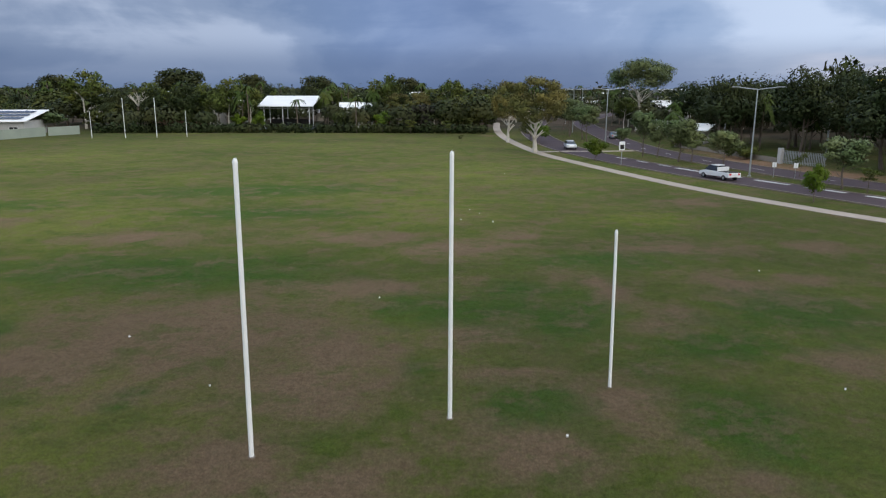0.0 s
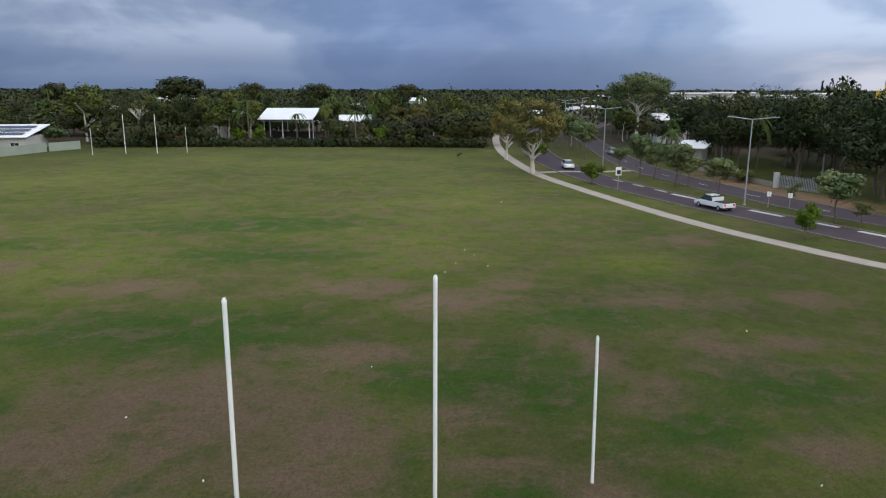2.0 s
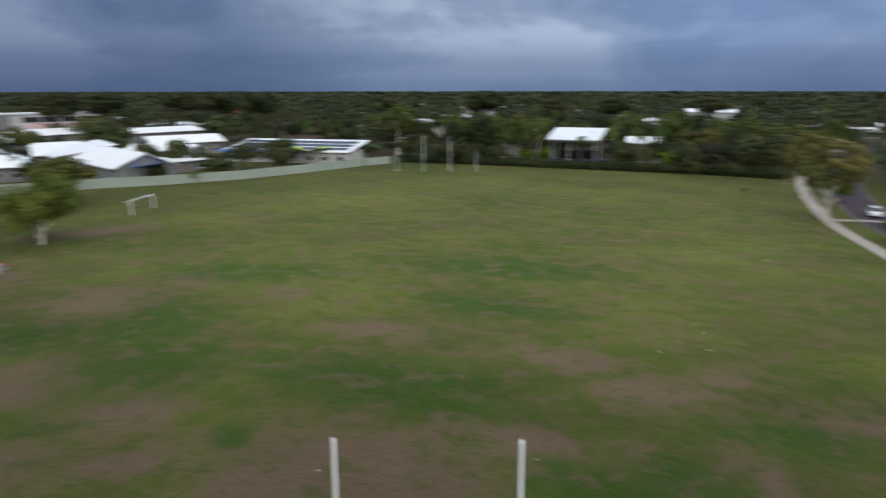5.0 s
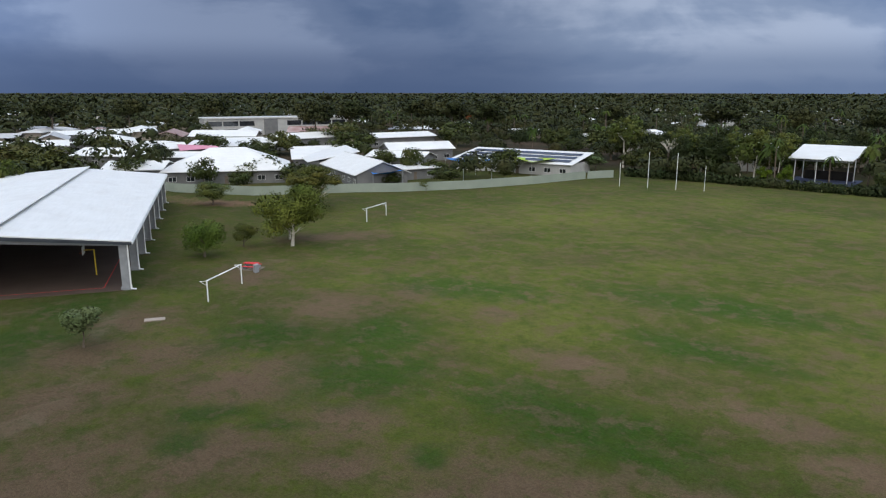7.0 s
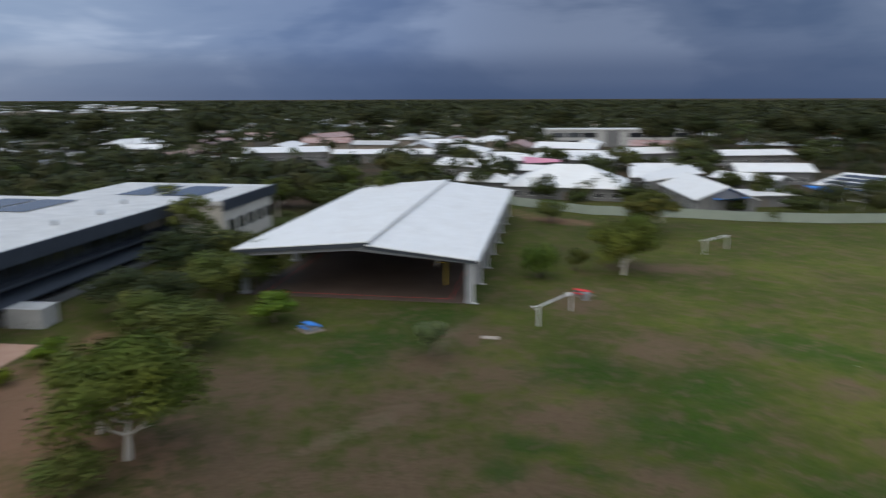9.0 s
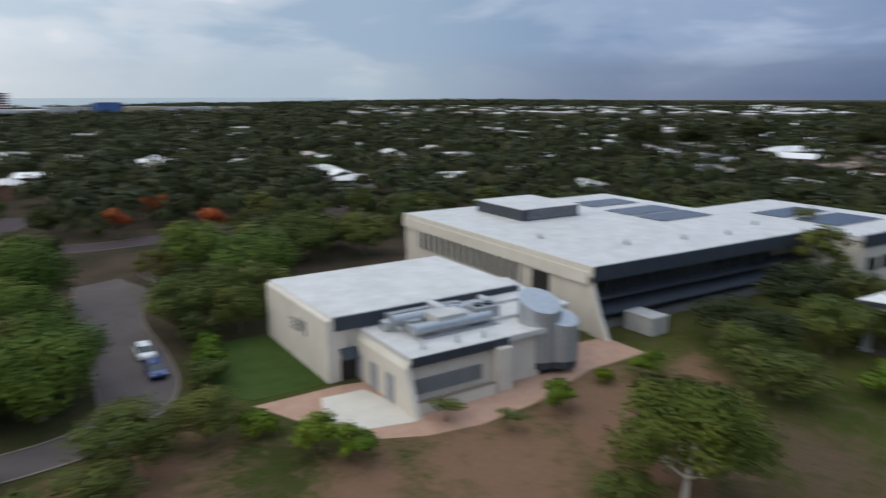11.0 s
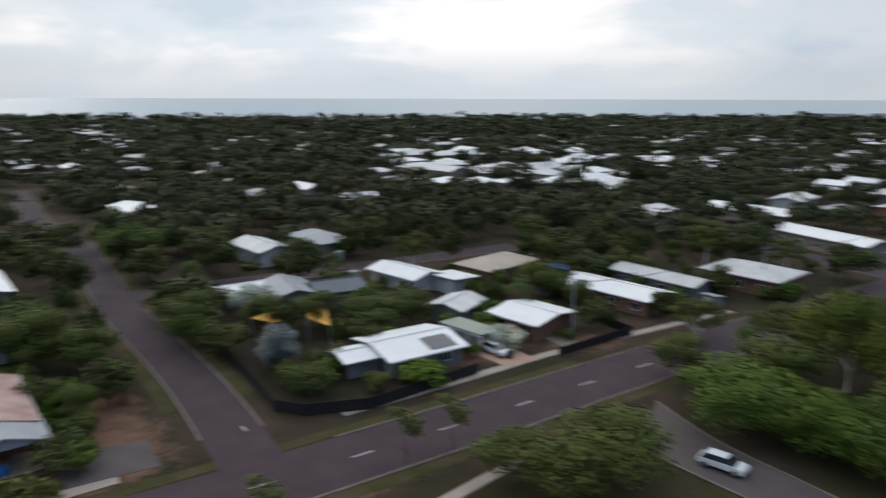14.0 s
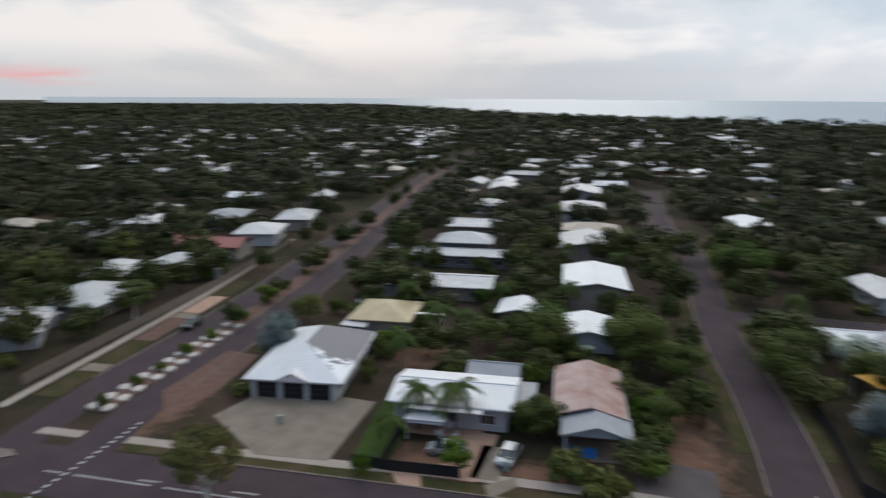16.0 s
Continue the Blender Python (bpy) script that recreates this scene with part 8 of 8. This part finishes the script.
# shrubs round the walls of the nearer houses
shr = random.Random(77)
for x, y, ang, L, W in PLANS:
    if math.hypot(x - 5, y) > 165:
        continue
    m = pose(x, y, 0, 0, 0, ang)
    for i in range(int((L + W) / 2.8)):
        sx = shr.choice((-1, 1))
        if shr.random() < L / (L + W):
            p = m @ Vector((shr.uniform(-L / 2, L / 2), sx * (W / 2 + shr.uniform(1.5, 2.8)), 0))
        else:
            p = m @ Vector((sx * (L / 2 + shr.uniform(1.5, 2.8)), shr.uniform(-W / 2, W / 2), 0))
        if free(p.x, p.y, 1.0, False) and not any(math.hypot(p.x - a, p.y - b) < 5.0 for a, b, r in HOUSES[1:] if (a, b) != (x, y)):
            tree("shrub" + str(shr.randint(0, 1)), p.x, p.y, shr.uniform(0.9, 2.3), shr.uniform(0.8, 1.9))
# sheds and tanks behind the nearer houses
shd = random.Random(91)
shed_wall = Shape().box(-1.4, -1.1, -0.05, 1.4, 1.1, 2.0).mesh("wall", "wall_grey")
shed_roof = Shape().prism([(-1.6, -1.3), (1.6, -1.3), (1.6, 1.3), (-1.6, 1.3)], [1.98, 1.98, 2.28, 2.28], [2.06, 2.06, 2.36, 2.36])
shed_roofs = [shed_roof.mesh("roof", m) for m in ("roof_pale", "roof_grey", "roof_green", "roof_bright")]
shed_door = Shape().box(-0.4, -1.15, 0.0, 0.4, -1.1, 1.8).mesh("door", "steel_grey")
for x, y, ang, L, W in PLANS:
    if math.hypot(x - 5, y) > 190 or y > 0 or L < 9:
        continue
    for k in range(2):
        p = pose(x, y, 0, 0, 0, ang) @ Vector((shd.choice((-1, 1)) * (L / 2 + shd.uniform(2.2, 4.0)), shd.uniform(-W / 2, W / 2 + 3), 0))
        if not free(p.x, p.y, 1.6, False) or any(math.hypot(p.x - a, p.y - b) < r * 0.75 for a, b, r in HOUSES[1:] if (a, b) != (x, y)) or any(math.hypot(p.x - a, p.y - b) < 1.8 for a, b, r in TREES):
            continue
        if k == 0:
            t = thing("garden_shed", pose(p.x, p.y, 0, 0, 0, ang), "small sheet metal garden shed behind a house", "shed", "garden sheds")
            part("wall", shed_wall, None, t)
            part("roof", shd.choice(shed_roofs), None, t)
            part("door", shed_door, None, t)
        else:
            t = thing("water_tank", pose(p.x, p.y, 0), "round pale water tank beside a house", "tank", "water tanks")
            part("drum", Shape().tube((0, 0, -0.02), (0, 0, 1.9), 1.0, 1.0, 16), "fence_green", t)
            part("lid", Shape().tube((0, 0, 1.9), (0, 0, 2.1), 1.02, 0.3, 16), "fence_green", t)
t = thing("garden_pool", pose(9.3, -142.6, 0, 0, 0, -36), "small above-ground pool with a bright blue cover", "pool")
part("rim", Shape().box(-2.6, -1.6, -0.05, 2.6, 1.6, 1.0), "steel_grey", t)
part("cover", Shape().box(-2.5, -1.5, 1.0, 2.5, 1.5, 1.05), "blue", t)
# the tall belt of trees beyond the hedge and the arterial road
for ix in range(-18, 14):
    for iy in range(0, 9):
        x, y = ix * 8.6 + fill.uniform(-3.4, 3.4), 187 + iy * 8.4 + fill.uniform(-3.4, 3.4)
        if math.hypot(x - 5, y) < 172 or (x < -95 and y < 215) or fill.random() < 0.34 or not free(x, y, 1.8) or any(math.hypot(x - a, y - b) < r * 0.6 + 1.2 for a, b, r in TREES[:170]):
            continue
        if fill.random() < 0.12:
            tree("palm", x, y, fill.uniform(2.2, 2.8), fill.uniform(7.0, 10.0))
        else:
            k = fill.choice(("woodg", "woodg", "woodd", "dark", "dark", "wood"))
            low = k in ("wood", "woodd")
            tree(k, x, y, fill.uniform(3.2, 5.2), fill.uniform(3.6, 5.8) if low else fill.uniform(5.6, 8.2))
for x, y in ((99, -5.6), (104, -10.2), (108, -14.0), (113, -18.6), (118, -23.4), (126, -30.8), (133, -37), (141, -44), (150, -51)):
    tree("bush" + str(fill.randint(0, 1)), x, y, fill.uniform(0.8, 1.3), fill.uniform(0.8, 1.2))
for x, y, r, z in ((123, -28.3, 2.0, 2.6), (137, -40.6, 1.8, 2.4), (158, -58, 2.4, 3.0), (175, -71, 2.6, 3.2), (196, -88, 2.6, 3.4)):
    tree("wood", x, y, r, z)
# street trees on the verges and the median of the boulevard
lane = resample(smooth_line(BLVD[3:]), 30)
for off, chance in ((10.4, 0.6), (-10.4, 0.7), (0.0, 0.5)):
    edge, _ = sides_of(lane, 0.0, off)
    for x, y in edge:
        if fill.random() < chance:
            tree("wood", x + fill.uniform(-0.8, 0.8), y + fill.uniform(-0.8, 0.8), fill.uniform(1.6, 3.0), fill.uniform(2.4, 3.8))
for a, dist in ((146, 160), (143, 178), (139, 152), (60, 420), (40, 470)):
    x, y = polar(a, dist)
    tree("flame", x, y, 3.6, 5.0)


for a, dist, r, z in ((49.1, 330, 7, 12.0), (41, 340, 8, 12.5), (43.5, 360, 7, 11.5), (28.2, 350, 5.5, 12.5), (20.1, 320, 8, 12.7), (52, 300, 7, 11.0), (38, 310, 7, 10.8), (60, 420, 8, 13.2), (66, 400, 7, 12.5), (71, 390, 8, 13.2), (75, 420, 8, 13.2), (100, 330, 8, 11.3), (104, 340, 8, 11.8), (96, 380, 7, 12.0), (88, 340, 7, 12.0), (10, 330, 6, 11.5), (3, 360, 6, 12.0), (15, 300, 5, 10.8)):
    x, y = polar(a, dist)
    tree("dome", x, y, r * 1.25, 14.2 if r > 6 else 12.4)


def palm_grove(name, spots):
    """Far palms: a slim stem and a head of drooping fronds each, in one mesh."""
    g = random.Random(51)
    v, f, mi = [], [], []
    for x, y, h in spots:
        st = Shape().tube((x, y, 0), (x + g.uniform(-0.4, 0.4), y + g.uniform(-0.4, 0.4), h), 0.2, 0.13, 5)
        hd = Shape()
        for k in range(13):
            a = TAU * k / 13 + g.uniform(-0.2, 0.2)
            d = Vector((math.cos(a), math.sin(a), 0))
            w = Vector((-d.y, d.x, 0)) * 0.34
            ln, up = g.uniform(2.0, 2.9), g.uniform(-0.1, 0.9)
            p = [Vector((x, y, h)) + d * ln * t + Vector((0, 0, up * ln * t - ln * t * t * 0.95)) for t in (0, 0.35, 0.7, 1.0)]
            for i in range(3):
                q = 1 - 0.25 * i
                hd.add([p[i] - w * q, p[i + 1] - w * q * 0.8, p[i + 1] + w * q * 0.8, p[i] + w * q], [(0, 1, 2, 3)])
        for shape, k in ((st, 0), (hd, 1)):
            n = len(v)
            v += shape.v
            f += [tuple(i + n for i in q) for q in shape.f]
            mi += [k] * len(shape.f)
    me = bpy.data.meshes.new(name)
    me.from_pydata(v, [], f)
    me.materials.append(M["bark"])
    me.materials.append(M["leaf_palm"])
    me.polygons.foreach_set("material_index", mi)
    me.update()
    tagged(new(name, me), "tall slim palms rising out of the distant woods", "palms", "", "stuff")


pg = random.Random(52)
spots = []
for i in range(420):
    b = pg.uniform(-38, 78) if i < 300 else pg.uniform(80, 260)
    x, y = polar(b, pg.uniform(178, 420))
    if free(x, y, 1.0) and not (x < -90 and 40 < y < 235):
        spots.append((x, y, pg.uniform(8, 14) if i < 300 else pg.uniform(6, 10)))
palm_grove("palm_grove", spots)


# ---- distant suburb: houses in rows, then woods to the horizon ----
def far_house_kinds():
    kinds = []
    for roof, wall, kind, L, W in (("roof_bright", "wall_cream", "gable", 15, 8), ("roof_white", "wall_white", "hip", 14, 10), ("roof_pale", "wall_cream", "gable", 17, 8), ("roof_grey", "wall_brick", "hip", 14, 10), ("roof_bright", "wall_grey", "gable", 12, 8), ("roof_brown", "wall_cream", "hip", 13, 9), ("roof_white", "wall_brick", "skillion", 13, 8)):
        t = house(0, 0, 0, L * 0.9, W * 0.9, 3.0, 1.5 if kind != "skillion" else 0.8, kind, roof, wall, group="distant houses", detail=False)
        HOUSES.pop()
        PLANS.pop()
        kinds.append(t)
    return kinds


kinds = far_house_kinds()
far_spots = []
sub = random.Random(29)
for iu in range(-40, 41):
    for iv in range(-26, 27):
        u, v = iu * 21 + sub.uniform(-5, 5), iv * 34 + sub.uniform(-5, 5)
        ca, sa = math.cos(radians(46)), math.sin(radians(46))
        x, y = ca * u - sa * v, sa * u + ca * v
        d = math.hypot(x - 5, y)
        bearing = math.degrees(math.atan2(-x, y)) % 360
        if d < 215 or d > 880 or in_oval(x, y) or 272 < bearing < 322:
            continue
        if x < -90 and 30 < y < 260 and d < 360:
            continue
        keep = 0.70 if d < 500 else 0.60
        if 152 < bearing < 172 or 216 < bearing < 243:
            keep = 0.92
        if 112 < bearing <= 150:
            keep = 0.42
        if 128 < bearing < 215 and d > 640:
            keep *= 0.25
        if 165 < bearing < 215:
            keep *= 0.5
        if bearing > 246 or bearing < 138:
            keep *= 0.8
        if 219 < bearing < 238 and d > 420:
            keep *= 0.45
        if sub.random() > keep or not clear_of_roads(x, y, 9) or any(math.hypot(x - a, y - b) < r + 7 for a, b, r in HOUSES):
            continue
        far_spots.append((x, y, 46 + (90 if sub.random() < 0.5 else 0) + sub.uniform(-6, 6)))
far_spots.sort(key=lambda p: math.hypot(p[0] - 5, p[1]))
for i, (x, y, a) in enumerate(far_spots[:210]):
    if i < len(kinds):
        kinds[i].matrix_basis = pose(x, y, 0, 0, 0, a)
    else:
        copy_thing(sub.choice(kinds[:3] + kinds), pose(x, y, 0, 0, 0, a))
    HOUSES.append((x, y, 8.5))


def distant_houses(spots):
    """Houses too far off to tell apart, in one mesh."""
    mats = ("wall_cream", "roof_bright", "roof_white", "roof_pale", "roof_grey", "roof_brown")
    v, f, mi = [], [], []
    for x, y, a in spots:
        L, W = sub.uniform(10, 16), sub.uniform(7, 9.5)
        big = math.hypot(x, y) > 890
        if big:
            L, W = L * 2.0, W * 1.5
        m = pose(x, y, 0, 0, 0, a)
        top = sub.choice((1, 1, 2, 2, 3, 3, 4, 5))
        for shape, k in ((Shape().box(-L / 2, -W / 2, 0, L / 2, W / 2, 8.2 if big else 3.0), 0), (roof_mesh(sub.choice(("gable", "hip")), L, W, 8.4 if big else 3.2, 1.4), top)):
            n = len(v)
            v += [tuple(m @ Vector(p)) for p in shape.v]
            f += [tuple(i + n for i in q) for q in shape.f]
            mi += [k] * len(shape.f)
        HOUSES.append((x, y, 8.5))
    me = bpy.data.meshes.new("distant_houses")
    me.from_pydata(v, [], f)
    for name in mats:
        me.materials.append(M[name])
    me.polygons.foreach_set("material_index", mi)
    me.update()
    tagged(new("distant_houses", me), "pale-roofed houses of the distant suburb", "houses", "", "stuff")


# the far pale band of roofs under the low hill
for i in range(190):
    x, y = polar(sub.uniform(90, 127), sub.uniform(900, 1750))
    far_spots.append((x, y, 46 + sub.uniform(-20, 20)))
distant_houses(far_spots[210:])

# the white-roofed shopping village beyond the gardens
for u in range(9):
    for v in range(6):
        x, y = polar(194.5 - u * 2.7 + sub.uniform(-0.9, 0.9), 268 + v * 31 + sub.uniform(-9, 9))
        if sub.random() < (0.22 if u < 5 else 0.5) or (u > 6 and v < 2) or not clear_of_roads(x, y, 8):
            continue
        house(x, y, 46 + sub.choice((0, 90)) + sub.uniform(-10, 10), sub.uniform(11, 21), sub.uniform(8, 12), sub.uniform(3.0, 4.6), sub.uniform(1.4, 2.6), sub.choice(("gable", "hip", "hip")), sub.choice(("roof_bright", "roof_bright", "roof_white")), "wall_cream", "large white-roofed village building among trees", 0, "village buildings", detail=False)


CLEARED = [(125, -432, 20), (118, -458, 34), (-260, 36, 20), (-284, 45, 22), (-215, 30, 12),
           (-61, 204, 9), (-23, 194, 5.5), (-110, 236, 10), (-35, 292, 11), (-162, 432, 16), (-21, 388, 16), (126, 338, 13), (58, 184, 8), (189, 570, 22), (228, 575, 22), (284, 536, 22)]


def woods(name, r0, r1, cell, per, leaf, R, zc, seed, label, margin, north=None):
    """Tree crowns to the horizon, one mesh."""
    g = np.random.default_rng(seed)
    rr = random.Random(seed)
    n = int(r1 / cell) + 1
    hs = {}
    for a, b, r in HOUSES:
        hs.setdefault((int(a // 40), int(b // 40)), []).append((a, b, r))
    blobs = []
    for ix in range(-n, n):
        for iy in range(-n, n):
            x, y = (ix + rr.random()) * cell, (iy + rr.random()) * cell
            d = math.hypot(x - 5, y)
            if not r0 <= d < r1:
                continue
            bearing = math.degrees(math.atan2(-x, y)) % 360
            if 276 < bearing < 318 or (north is not None and north != (bearing < 64 or bearing > 316)):
                continue
            if bearing > 128 and bearing < 268:
                lim = np.interp(bearing, [s[0] for s in shore], [s[1] for s in shore])
                if d > lim - 12:
                    continue
            if d < 1900:
                kx, ky = int(x // 40), int(y // 40)
                near = [h for i in (-1, 0, 1) for j in (-1, 0, 1) for h in hs.get((kx + i, ky + j), ())]
                if any(math.hypot(x - a, y - b) < r * 0.85 + margin for a, b, r in near):
                    continue
                if any(math.hypot(x - a, y - b) < r for a, b, r in CLEARED):
                    continue
                if d < 600 and (in_oval(x, y) or not clear_of_roads(x, y, margin)):
                    continue
                if x < -90 and 40 < y < 260 and d < 390 and rr.random() < 0.82:
                    continue
            q = R * (rr.uniform(0.45, 1.05) if rr.random() < 0.8 else rr.uniform(1.2, 1.8))
            z = zc * rr.uniform(0.6, 1.3)
            if rr.random() < 0.09:
                q, z = q * 1.2, z * (rr.uniform(1.4, 2.0) if d < 900 else 1.2)
            if (bearing < 75 or bearing > 322) and d < 600:
                z *= 1.05
            if 100 < bearing < 135 and d > 1500:
                z += 5 * math.sin(math.pi * (bearing - 100) / 35)
            blobs.append((x, y, z, q, q, min(z * 0.95, q * 0.95)))
    b = np.array(blobs)
    # the lower half is never seen from afar: leaves on the upper part only
    d = g.normal(size=(len(b), per, 3))
    d /= np.linalg.norm(d, axis=2, keepdims=True)
    d[..., 2] = np.abs(d[..., 2]) * 1.0 - 0.35 * g.random((len(b), per))
    c = (b[:, None, :3] + d * b[:, None, 3:6] * (0.75 + 0.4 * g.random((len(b), per, 1)))).reshape(-1, 3)
    nrm = (d + g.normal(size=d.shape) * 0.4 + np.array([0, 0, 0.3])).reshape(-1, 3)
    nrm /= np.linalg.norm(nrm, axis=1, keepdims=True)
    a = np.cross(nrm, g.normal(size=nrm.shape))
    a /= np.linalg.norm(a, axis=1, keepdims=True)
    w = np.cross(nrm, a)
    s = leaf * (0.6 + 0.8 * g.random((len(c), 1)))
    v = np.stack([c - a * s * 0.65 + w * s * 0.5, c - a * s * 0.65 - w * s * 0.5, c + a * s * 0.65], 1).reshape(-1, 3)
    soft = np.repeat(d.reshape(-1, 3) + nrm * 0.22 + np.array([0, 0, 0.10]), 3, 0)
    ob = new(name, leaf_mesh(name, (v, soft), "leaf_far"))
    tagged(ob, label, "woods", "", "stuff")
    return len(b)


woods("garden_woods", 168, 310, 8.2, 420, 0.60, 4.4, 3.8, 40, "dense green trees beyond the hedge of the oval", 3.6, True)
woods("garden_woods", 168, 310, 8.2, 165, 1.02, 4.6, 3.8, 41, "dense green garden trees among the houses", 4.4, False)
woods("garden_woods", 310, 500, 8.8, 150, 0.98, 4.8, 4.0, 44, "dense green trees north of the oval among roofs", 5.0, True)
woods("garden_woods", 310, 500, 8.8, 56, 1.6, 5.0, 4.0, 42, "dense green garden trees among the distant houses", 5.0, False)
woods("suburb_woods", 500, 980, 12.0, 23, 2.6, 6.0, 3.8, 43, "dense green trees over the distant suburb", 5.0)
woods("horizon_woods", 980, 2500, 26, 16, 5.0, 13.5, 5.0, 47, "dark green woods towards the horizon", 3)
